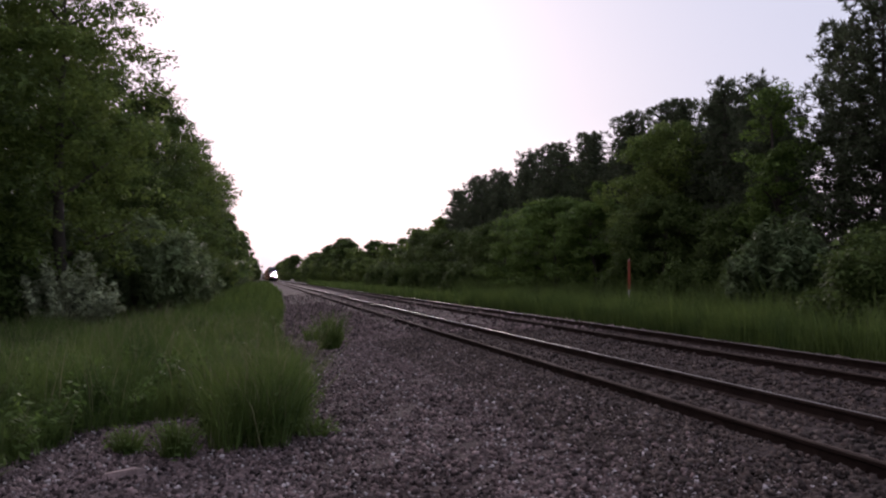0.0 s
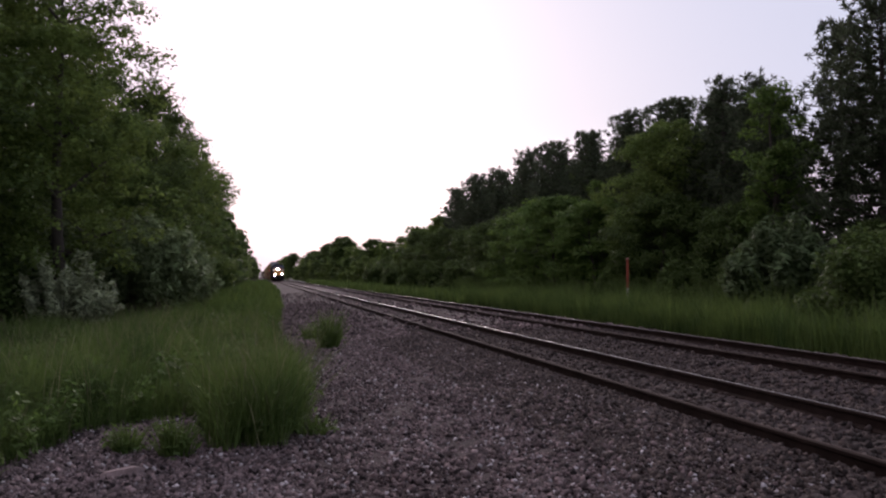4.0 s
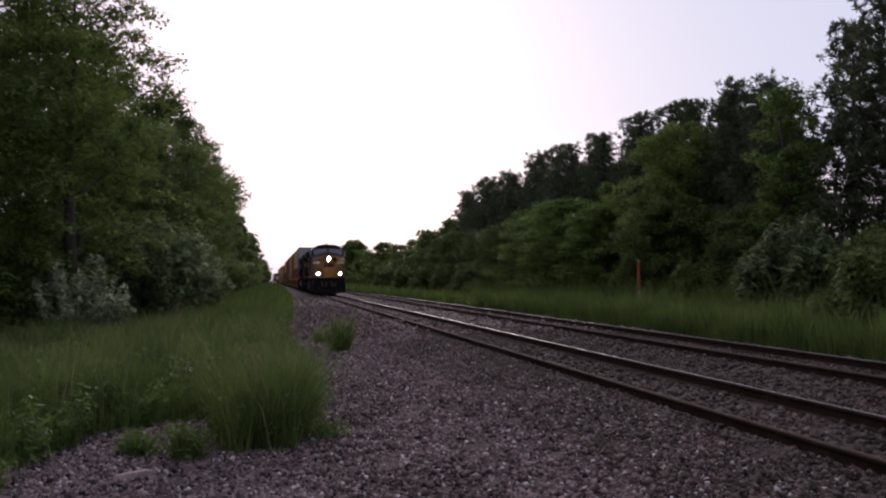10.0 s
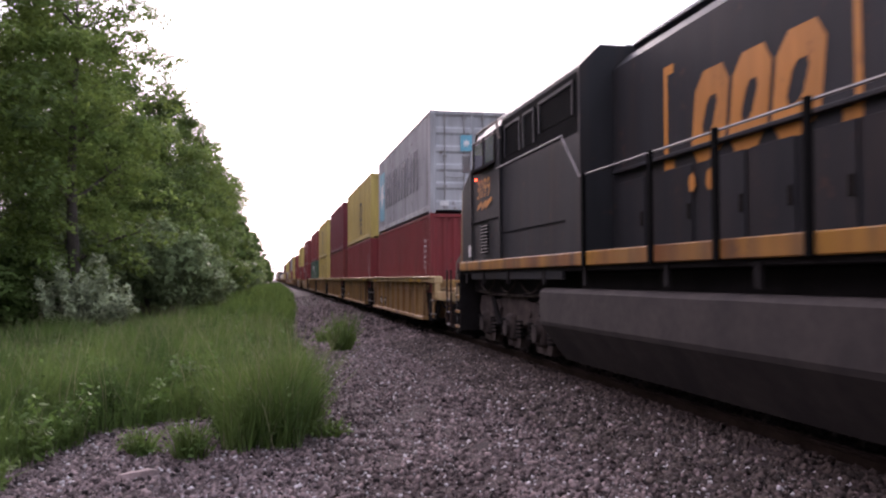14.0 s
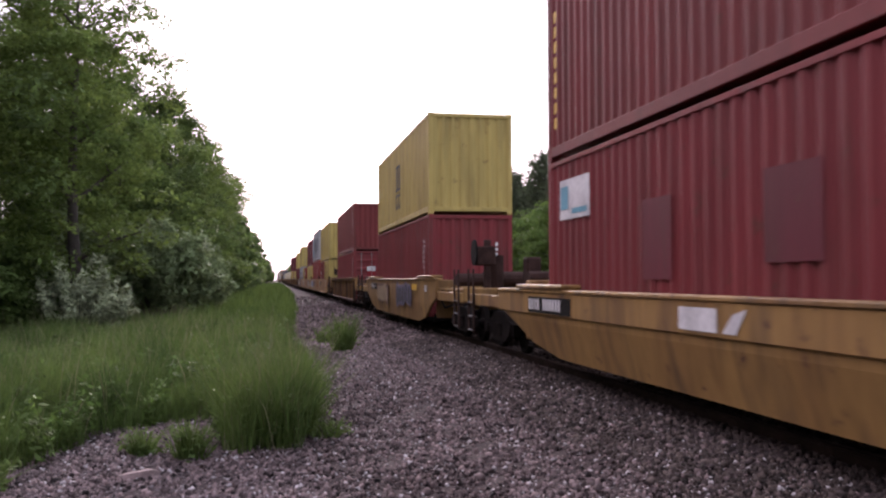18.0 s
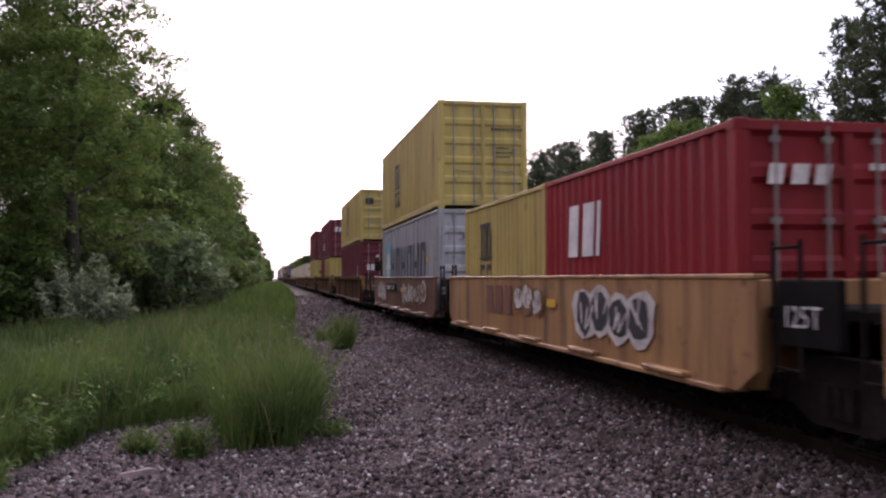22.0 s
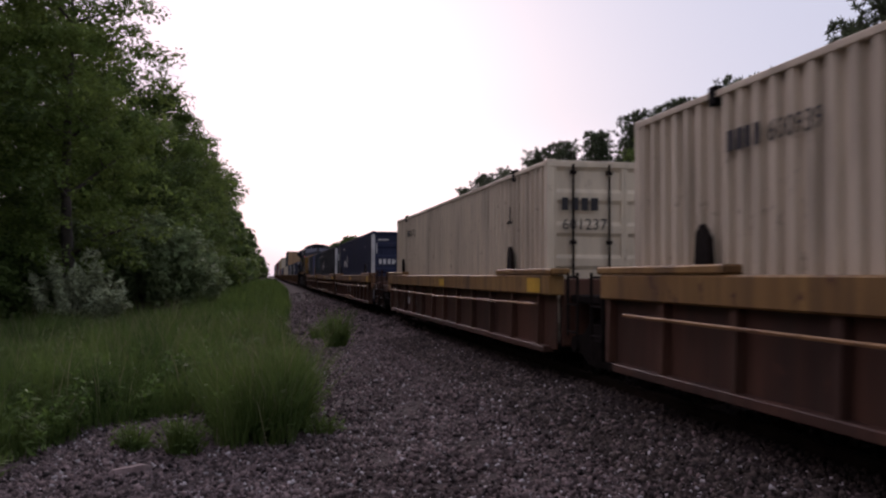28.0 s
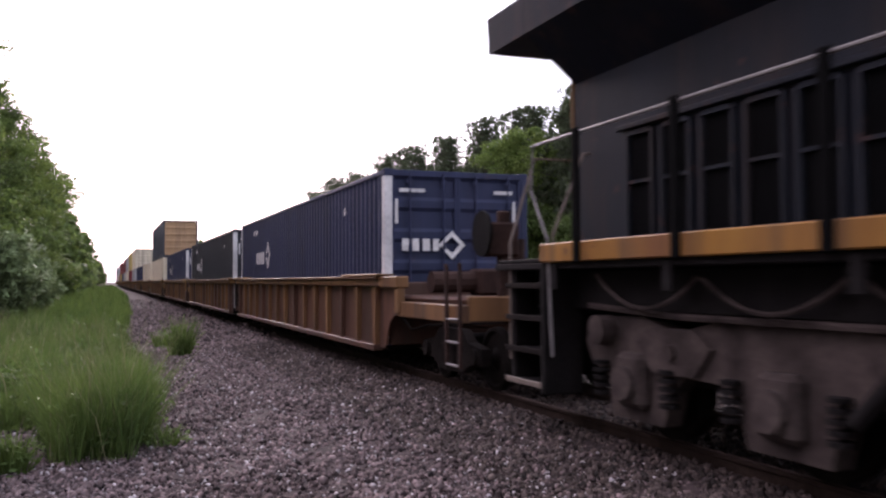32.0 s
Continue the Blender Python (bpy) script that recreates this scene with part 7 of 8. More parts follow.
def grey_line(c, low):
    """Big dark block letters and a pale blue panel with a white star."""
    k = 1.2206
    marking(c, "L", k, [rect(-5.6, -4.1, 0.45, 2.35) if not low else rect(-5.0, -3.5, 0.9, 2.35)], M_SKYMARK, "pale blue panel")
    marking(c, "L", k + 0.005, star_tris(-4.25 if low else -4.85, 1.55 if low else 1.5, 0.72), M_WHITEMARK, "white seven-pointed star")
    polys = []
    for i in range(6):
        a = -3.6 + i * 1.32
        polys += [[(a, 0.85), (a + 0.24, 0.85), (a + 0.30, 2.1), (a + 0.06, 2.1)], [(a + 0.72, 0.85), (a + 0.96, 0.85), (a + 1.02, 2.1), (a + 0.78, 2.1)]]
        polys += [[(a + 0.29, 1.85), (a + 0.77, 1.85), (a + 0.78, 2.1), (a + 0.30, 2.1)]] if i % 2 else [[(a + 0.27, 1.36), (a + 0.74, 1.36), (a + 0.75, 1.58), (a + 0.28, 1.58)]]
    marking(c, "L", k, polys, mat("dark_blue_lettering", (0.018, 0.018, 0.05), 0.6, var=0.3), "large dark block lettering")
    marking(c, "F", C40 / 2 + 0.03, [rect(-0.36, -0.02, 1.75, 2.2)], M_SKYMARK)
    marking(c, "F", C40 / 2 + 0.034, star_tris(-0.19, 1.97, 0.13), M_WHITEMARK)
    marking(c, "F", C40 / 2 + 0.03, [rect(-0.95, -0.7, 0.2, 0.34)], M_WHITEMARK)


# five yellow ribbed wells
A_MID = [408.7, 423.95, 439.4, 455.75, 472.2]
for i, u in enumerate(A_MID):
    w = well_car(u, 6.7 if i else 7.2, 3.3 if i == 0 else 0.9, 3.2 if i == 4 else 0.9, "ribbed", CAR_YELLOW, CAR_CREAM, "yellow ribbed intermodal well car with worn paint", trucks=("front", "back") if i == 4 else ("front",), tall_end="front" if i == 0 else None)
    marking(w, "L", HALF + 0.034, [rect(5.6, 6.1, 1.36, 1.45), rect(4.1, 4.5, 1.36, 1.45), rect(-5.2, -4.7, 1.36, 1.45)], M_YELLOWMARK)
    marking(w, "L", HALF - 0.137, [rect(-4.6, -2.9, 0.5, 0.76)], M_STEEL)
    marking(w, "L", HALF - 0.132, bars(-4.5, 0.54, 4, 0.13, 0.18, 0.04, i) + bars(-3.75, 0.54, 5, 0.12, 0.18, 0.03, i + 3), M_WHITEMARK, "pale lettering on a dark strip")
    if i == 0:
        part("orange_marker", Shape().box(-0.55, -0.3, -9.55, -9.3, 2.2, 2.55, 0.04), M_ORANGE, w, "orange housing on the end rail")
c = container(C40, TALL, RED, "red corrugated container in the lower deck of a well car", 408.7, LOW, doors="")
side_codes(c, C40), end_codes(c, C40)
c = container(C40, TALL, GREY, "light grey container with large dark lettering", 408.7, HIGH)
grey_line(c, False), door_codes(c, C40, M_BLACKMARK)
c = container(C40, TALL, RED, "red corrugated container in the lower deck of a well car", 423.95, LOW, doors="")
side_codes(c, C40)
c = container(C40, TALL, YELLOW, "yellow container with a black emblem stacked on a red one", 423.95, HIGH, doors="")
msc_mark(c, 1.3, 1.1, 1.0)
c = container(C40, TALL, BROWNRED, "brown-red container in the lower deck of a well car", 439.4, LOW, doors="")
c = container(C40, TALL, MAROON, "maroon container stacked above, white patch on its door", 439.4, HIGH)
marking(c, "F", C40 / 2 + 0.02, [rect(-0.9, -0.5, 1.7, 2.1)], M_WHITEMARK)
door_codes(c, C40)
for z, H in ((LOW, TALL), (HIGH, TALL)):
    c = container(C40, H, YELLOW, "yellow corrugated container with large black emblem", 455.75, z, doors="")
    msc_mark(c, -0.25, 1.2, 1.25)
    side_codes(c, C40, M_BLACKMARK)
c = container(C40, TALL, GREEN, "dark green container with pale patches and white marks", 472.2, LOW)
marking(c, "L", 1.2206, bars(-1.1, 2.0, 7, 0.26, 0.42, 0.07, 9, 0.04), M_WHITEMARK, "white block lettering")
for h in (1.5, 2.0):
    marking(c, "L", 1.2206, [[(h, 1.55), (h + 0.12, 1.55), (h + 0.42, 1.78), (h + 0.12, 2.0), (h, 2.0)]], M_WHITEMARK, "white arrow mark")
marking(c, "L", 1.2206, [rect(0.85, 1.35, 0.2, 1.35), rect(3.2, 3.8, 0.2, 2.35), rect(4.1, 4.5, 0.2, 2.5)], mat("patched_green", (0.09, 0.18, 0.10), 0.7, var=0.3), "pale green repainted patches")
marking(c, "F", C40 / 2 + 0.02, bars(-0.9, 2.2, 7, 0.1, 0.17, 0.03, 9), M_WHITEMARK)
marking(c, "F", C40 / 2 + 0.02, [[(-0.75, 0.9), (-0.5, 0.65), (-0.25, 0.9), (-0.5, 1.15)], [(0.1, 0.9), (0.35, 0.65), (0.6, 0.9), (0.35, 1.15)]], M_WHITEMARK, "white diamond placards")
c = container(C40, TALL, RED, "red container stacked on a green one", 472.2, HIGH)
marking(c, "F", C40 / 2 + 0.02, [rect(-0.3, 0.1, 2.05, 2.25)], M_WHITEMARK)
door_codes(c, C40)

# two smooth-sided wells
for u, tag in ((493.7, 0), (517.05, 1)):
    w = well_car(u, 7.5, 4.15, 4.15, "taper", CAR_GOLD, CAR_GOLD, "smooth yellow well car with tapered ends" + (" and graffiti" if tag else ""), tall_end="front", top=1.47 if tag else 1.28, fold=not tag)
    v0 = 1.1 if tag else 0.96
    marking(w, "L", HALF + 0.008, [rect(-6.4, -4.3, v0 - 0.05, v0 + 0.2)], M_STEEL)
    marking(w, "L", HALF + 0.012, bars(-6.35, v0, 4, 0.12, 0.17, 0.03, u), M_WHITEMARK)
    if tag:
        digits(w, "L", HALF + 0.012, "652314", -5.6, 1.1, 0.25, M_WHITEMARK, "white car number")
    else:
        marking(w, "L", HALF + 0.012, bars(-5.6, v0, 6, 0.12, 0.17, 0.03, u + 1), M_WHITEMARK)
    marking(w, "L", HALF + 0.012, [rect(6.9, 7.2, v0, v0 + 0.18)] + ([] if tag else [rect(-0.9, -0.1, 0.93, 1.16), [(0.0, 0.93), (0.25, 0.93), (0.45, 1.17), (0.2, 1.11)]]), M_WHITEMARK)
    marking(w, "L", HALF + 0.012, [rect(4.6, 5.5, v0 + 0.02, v0 + 0.2)], M_YELLOWMARK)
    if tag:
        graffiti(w, -4.1, -0.9, 0.5, 1.40, 7, mat("graffiti_cream", (0.40, 0.29, 0.16), 0.75, var=0.35), mat("graffiti_umber", (0.10, 0.04, 0.025), 0.75, var=0.3))
        graffiti(w, 1.3, 4.4, 0.55, 1.38, 8, M_BLACKMARK, mat("graffiti_violet", (0.14, 0.12, 0.2), 0.7, var=0.3))
c = container(C40, TALL, RED, "red corrugated container with a white notice", 493.7, LOW, doors="")
side_codes(c, C40), end_codes(c, C40)
marking(c, "L", 1.2206, [rect(-5.5, -4.2, 1.95, 2.55)], M_WHITEMARK, "white notice")
marking(c, "L", 1.2256, [rect(-5.45, -5.1, 2.1, 2.45), rect(-4.95, -4.3, 2.02, 2.1)], M_SKYMARK)
marking(c, "L", 1.2206, [rect(-2.4, -1.6, 1.05, 2.0), rect(0.3, 1.2, 1.2, 2.05)], MAROON, "darker repainted patch")
c = container(C40, TALL, BROWNRED, "brown-red container stacked above", 493.7, HIGH, doors="")
side_codes(c, C40), end_codes(c, C40)
marking(c, "F", C40 / 2 + 0.004, [rect(-0.35, -0.15, 1.9, 2.05)], M_YELLOWMARK)
marking(c, "L", 1.2206, column(-5.75, 2.35, 8, 0.17, 0.07), M_YELLOWMARK, "column of small yellow code marks")
c = container(C40, TALL, RED, "red corrugated container with white code marks", 517.05, LOW, doors="")
side_codes(c, C40), end_codes(c, C40)
c = container(C40, TALL, YELLOW, "yellow container with a black emblem", 517.05, HIGH, doors="")
msc_mark(c, -0.6, 1.35, 1.0)

# brown ribbed well
w = well_car(540.6, 8.3, 3.35, 3.35, "ribbed", CAR_BROWN, CAR_TAN, "rust-brown ribbed well car with tan chord")
marking(w, "L", HALF - 0.135, bars(-1.2, 0.85, 3, 0.2, 0.26, 0.08, 3) + bars(2.1, 0.6, 2, 0.22, 0.3, 0.1, 4), CAR_TAN)
c = container(C40, STD, RED, "red container with doors ahead and a red and white patch", 540.6, LOW)
side_codes(c, C40), door_codes(c, C40)
marking(c, "F", C40 / 2 + 0.02, [rect(-0.5, -0.05, 1.5, 1.75)], M_WHITEMARK)
marking(c, "F", C40 / 2 + 0.02, [rect(-0.5, -0.05, 1.1, 1.5)], BRIGHTRED)
c = container(C40, STD, BROWNRED, "brown-red container with white code marks on its end", 540.6, MID, doors="")
side_codes(c, C40), end_codes(c, C40)

# five flat-sided wells with graffiti
G_BLUE = mat("graffiti_blue", (0.12, 0.22, 0.42), 0.7, var=0.3)
G_PALE = mat("graffiti_white", (0.55, 0.5, 0.46), 0.75, var=0.35, scale=3)
G_RUST = mat("graffiti_brown", (0.16, 0.05, 0.03), 0.75, var=0.3)
F_MID = [561.8, 577.2, 592.7, 607.9, 623.4]
for i, u in enumerate(F_MID):
    w = well_car(u, 6.45, 3.15 if i == 0 else 0.95, 3.15 if i == 4 else 0.95, "panel", CAR_RUST if i == 4 else CAR_PANEL, CAR_RUST if i == 4 else CAR_PANEL, "flat-sided faded yellow well car" + (" with graffiti" if i else ""), trucks=("front", "back") if i == 4 else ("front",), tall_end="front" if i == 0 else None)
    k = HALF + 0.012
    if i in (0, 4):
        marking(w, "L", k, [rect(-2.6, -0.1, 0.98, 1.24)], M_STEEL)
        marking(w, "L", k + 0.004, bars(-2.5, 1.02, 4, 0.16, 0.17, 0.04, 1), M_WHITEMARK)
        digits(w, "L", k + 0.004, "751388", -1.55, 1.03, 0.24, M_WHITEMARK, "white car number")
    if i == 0:
        marking(w, "L", k, [rect(5.4, 5.45, 0.95, 1.3), rect(5.85, 5.9, 0.95, 1.3), rect(5.4, 5.9, 1.27, 1.32), rect(5.4, 5.9, 0.93, 0.98)], M_WHITEMARK)
    if i in (1, 2, 3):
        h = (1.0, -2.2, -3.0)[i - 1]
        marking(w, "L", k, bars(h, 0.80, 3, 0.5, 0.5, 0.16, 12, 0.03), G_RUST, "brown block lettering")
    if i == 1:
        graffiti(w, -3.5, 0.6, 0.55, 1.40, 21, G_BLUE, G_PALE)
        graffiti(w, 3.7, 4.6, 0.8, 1.3, 22, G_RUST, G_RUST)
        graffiti(w, -6.0, -4.2, 0.5, 1.38, 31, G_PALE, CAR_PANEL)
    if i == 2:
        graffiti(w, 2.7, 5.0, 0.5, 1.4, 23, M_WHITEMARK, M_BLACKMARK)
        graffiti(w, 5.2, 6.4, 0.6, 1.3, 24, G_PALE, CAR_YELLOW)
    if i == 3:
        graffiti(w, 2.2, 4.6, 0.6, 1.35, 25, M_BLACKMARK, G_PALE)
        graffiti(w, -1.0, 0.6, 0.8, 1.35, 26, G_PALE, CAR_ORANGE)
    if i == 4:
        graffiti(w, -5.3, -3.0, 0.5, 1.42, 29, G_PALE, G_RUST)
        graffiti(w, 1.2, 3.4, 0.5, 1.38, 27, G_PALE, CAR_ORANGE)
        graffiti(w, 3.7, 5.5, 0.7, 1.36, 28, CAR_ORANGE, G_PALE)
    marking(w, "L", k + 0.016, [rect(0.9, 1.3, 1.0, 1.12)], M_YELLOWMARK)
    if i:
        digits(w, "L", 1.32, "125T", 6.95, 1.02, 0.26, M_WHITEMARK, "white load mark")
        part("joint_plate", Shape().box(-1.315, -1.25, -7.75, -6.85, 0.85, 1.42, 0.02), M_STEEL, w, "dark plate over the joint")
c = container(C20, STD, YELLOW, "short yellow container with a black emblem", 558.75, LOW, doors="")
msc_mark(c, -1.2, 1.45, 0.85), side_codes(c, C20, M_BLACKMARK)
c = container(C20, STD, RED, "short red container behind a yellow one", 564.95, LOW, doors="")
marking(c, "L", 1.2206, bars(-2.5, 1.15, 1, 0.3, 0.7, 0.1) + bars(-2.1, 1.15, 1, 0.3, 0.45, 0.1), M_WHITEMARK)
c = container(C40, TALL, YELLOW, "yellow container with a black emblem stacked on two short ones", 561.8, MID, doors="")
msc_mark(c, -3.4, 1.35, 1.05)
c = container(C40, TALL, FADED, "faded orange-red container with grimy white door marks", 577.2, LOW)
side_codes(c, C40), door_codes(c, C40)
marking(c, "F", C40 / 2 + 0.02, [rect(-0.35, -0.05, 1.9, 2.15)], M_WHITEMARK)
c = container(C40, TALL, GREY, "light grey container with large dark lettering", 577.2, HIGH)
grey_line(c, False), door_codes(c, C40, M_BLACKMARK)
marking(c, "F", C40 / 2 + 0.02, [rect(-0.8, -0.1, 1.7, 2.2)], M_WHITEMARK)
c = container(C40, STD, YELLOW, "yellow container with a black emblem on side and door", 592.7, LOW)
msc_mark(c, -1.0, 1.5, 0.95), side_codes(c, C40, M_BLACKMARK), door_codes(c, C40, M_BLACKMARK)
c = container(C40, TALL, MAROON, "maroon container with white placards on its doors", 592.7, MID)
side_codes(c, C40), door_codes(c, C40)
marking(c, "F", C40 / 2 + 0.02, [rect(-0.45, -0.05, 1.85, 2.25), rect(-0.9, -0.6, 0.8, 1.0)], M_WHITEMARK)
marking(c, "F", C40 / 2 + 0.02, [[(-0.35, 1.35), (-0.1, 1.35), (-0.22, 1.58)]], M_YELLOWMARK)
c = container(C20, STD, BRIGHTRED, "short bright red container with white lettering", 604.9, LOW)
marking(c, "L", 1.2206, bars(-1.9, 1.35, 2, 0.5, 0.75, 0.1, 3, 0.08) + bars(-0.75, 1.35, 1, 0.16, 0.75, 0.1, 3, 0.08), M_WHITEMARK, "white block lettering")
marking(c, "F", C20 / 2 + 0.02, bars(-0.9, 1.95, 3, 0.2, 0.2, 0.05, 3, 0.03), M_WHITEMARK)
door_codes(c, C20)
c = container(C20, STD, YELLOW, "short yellow container with a black emblem", 611.0, LOW, doors="")
msc_mark(c, -1.4, 1.5, 0.85)
c = container(C40, TALL, GREY, "light grey container with dark lettering and a star panel", 623.4, LOW)
grey_line(c, True), door_codes(c, C40, M_BLACKMARK)
marking(c, "L", 1.2256, [[(4.1, 1.5), (4.5, 1.5), (4.3, 1.85)]], M_YELLOWMARK)
c = container(C40, TALL, YELLOW, "yellow container with a black emblem stacked on a grey one", 623.4, HIGH)
msc_mark(c, -2.2, 1.35, 0.95), side_codes(c, C40, M_BLACKMARK), door_codes(c, C40, M_BLACKMARK)

# three brown ribbed wells
for i, u in enumerate((644.7, 667.95, 691.1)):
    w = well_car(u, 8.3, 3.35, 3.3, "ribbed", CAR_BROWN, CAR_TAN, "rust-brown ribbed well car with tan chord", tall_end="front" if i == 0 else None)
    if i == 1:
        marking(w, "L", HALF - 0.135, [rect(1.6, 3.9, 0.42, 1.3)], CAR_ORANGE, "faded yellow panel")
        marking(w, "L", HALF - 0.132, bars(2.5, 0.75, 3, 0.16, 0.26, 0.07, 3), G_RUST)
    if i == 2:
        marking(w, "L", HALF - 0.135, bars(-5.0, 0.85, 4, 0.18, 0.2, 0.06, 3) + bars(-3.6, 0.85, 6, 0.16, 0.2, 0.06, 3), CAR_TAN)
    if i == 0:
        graffiti(w, -4.0, -2.6, 0.45, 1.1, 33, CAR_BROWN, CAR_TAN, k=HALF - 0.135)
c = container(C40, TALL, MAROON, "maroon container with white lettering on its doors", 644.7, LOW)
marking(c, "F", C40 / 2 + 0.025, bars(-0.88, 1.45, 3, 0.17, 0.3, 0.04, 3), M_WHITEMARK, "white block lettering")
marking(c, "F", C40 / 2 + 0.025, [blob(-0.35, 2.15, 0.18, 0.18, 1, 18)], M_WHITEMARK)
marking(c, "F", C40 / 2 + 0.025, [rect(-1.0, -0.55, 0.3, 0.5)], M_YELLOWMARK)
marking(c, "L", 1.2206, bars(-5.6, 1.0, 1, 0.14, 1.0, 0.1) + bars(4.6, 1.0, 1, 0.14, 0.7, 0.1), M_WHITEMARK)
marking(c, "L", 1.2206, [[(3.3, 0.9), (3.7, 0.9), (3.5, 1.2)], rect(3.2, 3.75, 0.3, 0.55)], M_YELLOWMARK)
door_codes(c, C40)
c = container(C40, STD, YELLOW, "yellow container with a black emblem stacked on a maroon one", 644.7, HIGH)
msc_mark(c, -1.6, 1.4, 1.1), door_codes(c, C40, M_BLACKMARK)
marking(c, "F", C40 / 2 + 0.02, [rect(-0.95, -0.55, 1.85, 2.15)], M_BLACKMARK)
c = container(C20, STD, YELLOW, "short yellow container with a black emblem", 664.9, LOW, doors="")
msc_mark(c, -1.0, 1.5, 0.85), side_codes(c, C20, M_BLACKMARK)
c = container(C20, STD, RED, "short red container with a tan emblem", 671.0, LOW, doors="")
msc_mark(c, -1.3, 1.3, 0.7, CAR_TAN), side_codes(c, C20)
c = container(C40, TALL, MAROON, "maroon container with white block lettering", 667.95, MID)
marking(c, "L", 1.2206, bars(-2.2, 0.7, 3, 0.42, 0.62, 0.08, 8, 0.06) + bars(-1.9, 1.85, 3, 0.2, 0.16, 0.06, 2), M_WHITEMARK, "white block lettering")
marking(c, "F", C40 / 2 + 0.025, bars(-0.9, 1.95, 3, 0.3, 0.36, 0.04, 8, 0.05), M_WHITEMARK, "white block lettering")
marking(c, "F", C40 / 2 + 0.045, [blob(0.06, 0.72, 0.28, 0.34, 2), blob(0.3, 0.75, 0.2, 0.4, 3)], M_WHITEMARK)
marking(c, "F", C40 / 2 + 0.025, [[(-0.35, 1.4), (-0.1, 1.4), (-0.22, 1.62)]], M_YELLOWMARK)
door_codes(c, C40)
c = container(C40, TALL, YELLOW, "yellow container with a black emblem and white placard", 691.1, LOW)
msc_mark(c, -0.7, 1.35, 0.85), side_codes(c, C40, M_BLACKMARK), door_codes(c, C40, M_BLACKMARK)
marking(c, "F", C40 / 2 + 0.02, [[(0.2, 1.35), (0.5, 1.05), (0.8, 1.35), (0.5, 1.65)]], M_WHITEMARK, "white diamond placard")
marking(c, "F", C40 / 2 + 0.02, [rect(-0.8, -0.4, 1.55, 1.8)], M_BLACKMARK)
c = container(C40, TALL, MAROON, "maroon container with white placards on its doors", 691.1, HIGH)
side_codes(c, C40), door_codes(c, C40)
marking(c, "F", C40 / 2 + 0.02, [rect(-0.55, -0.15, 1.75, 2.1)], M_WHITEMARK)
marking(c, "L", 1.2206, [rect(-5.2, -4.9, 1.1, 1.5)], M_YELLOWMARK)

# deep wells with long white and dark containers
J = [(715.45, 4.2, 1.1, "f"), (735.3, 1.1, 2.6, "b"), (757.9, 3.0, 1.0, "f"), (777.45, 1.0, 3.0, "b"), (800.85, 3.0, 1.1, "f"), (820.5, 1.1, 1.0, ""), (839.7, 1.0, 2.7, "b")]
for i, (u, a, b, e) in enumerate(J):
    dark = i < 2
    w = well_car(u, 8.75, a, b, "ribbed" if dark else "deep", CAR_BROWN, CAR_TAN if dark else CAR_GOLD if i < 4 else CAR_ORANGE, "rust-brown well car for long containers" if dark else "brown well car with a deep faded yellow top chord", trucks=("front",) if e != "b" else ("front", "back"), band={4: (-1.5, 2.45), 5: (-3.5, 2.4), 6: (-1.5, 2.5)}.get(i))
    if i == 3:
        marking(w, "L", HALF - 0.135, bars(-5.9, 0.62, 4, 0.16, 0.2, 0.05, 3), M_WHITEMARK)
        digits(w, "L", HALF - 0.135, "728213", -4.7, 0.62, 0.28, M_WHITEMARK, "white car number")
    if i > 1:
        marking(w, "L", HALF + 0.004, [rect(7.6, 8.3, 1.2, 1.42), rect(0.2, 0.8, 1.22, 1.38)], M_YELLOWMARK, "yellow reflective patch")
    if i == 5:
        graffiti(w, 0.9, 3.7, 1.2, 1.44, 41, CAR_TAN, G_PALE, k=HALF + 0.004)
        marking(w, "L", HALF + 0.004, [rect(4.9, 5.5, 1.2, 1.3)], M_WHITEMARK, "white stencilled patch")
    if i == 4:
        graffiti(w, -2.3, -0.9, 0.5, 1.05, 42 + i, CAR_BROWN, G_PALE, k=HALF - 0.135)


def long_container(u, material, label, bar=None, posts=None):
    return container(C53, 2.9, material, label, u, LOW, W=2.59, pitch=0.27, depth=0.07, bar=bar or material, posts=posts)


for i, (u, num) in enumerate(((715.45, "805729"), (735.3, "600412"), (757.9, "600939"), (777.45, "601237"))):
    c = long_container(u, WHITE, "long cream-white corrugated container", bar=M_DUST if i > 1 else None)
    marking(c, "F", C53 / 2 + 0.02, bars(-1.05, 2.1, 4, 0.13, 0.2, 0.03, i), M_BLACKMARK)
    digits(c, "F", C53 / 2 + 0.02, num, -1.05, 1.8, 0.25, M_BLACKMARK, "dark container number")
    marking(c, "L", 1.2955, bars(-5.9, 2.25, 4, 0.13, 0.2, 0.03, i), M_BLACKMARK)
    digits(c, "L", 1.2955, num, -5.2, 2.25, 0.27, M_BLACKMARK, "dark container number")
    part("lift_bracket", Shape().box(-1.31, -1.2, -6.25, -6.1, 2.74, 2.94, 0.02).box(-1.31, -1.2, 6.1, 6.25, 2.74, 2.94, 0.02), M_STEEL, c)
    marking(c, "L", 1.2955, [rect(5.9, 5.98, 2.05, 2.3), rect(5.75, 6.1, 2.0, 2.05)], M_STEEL)


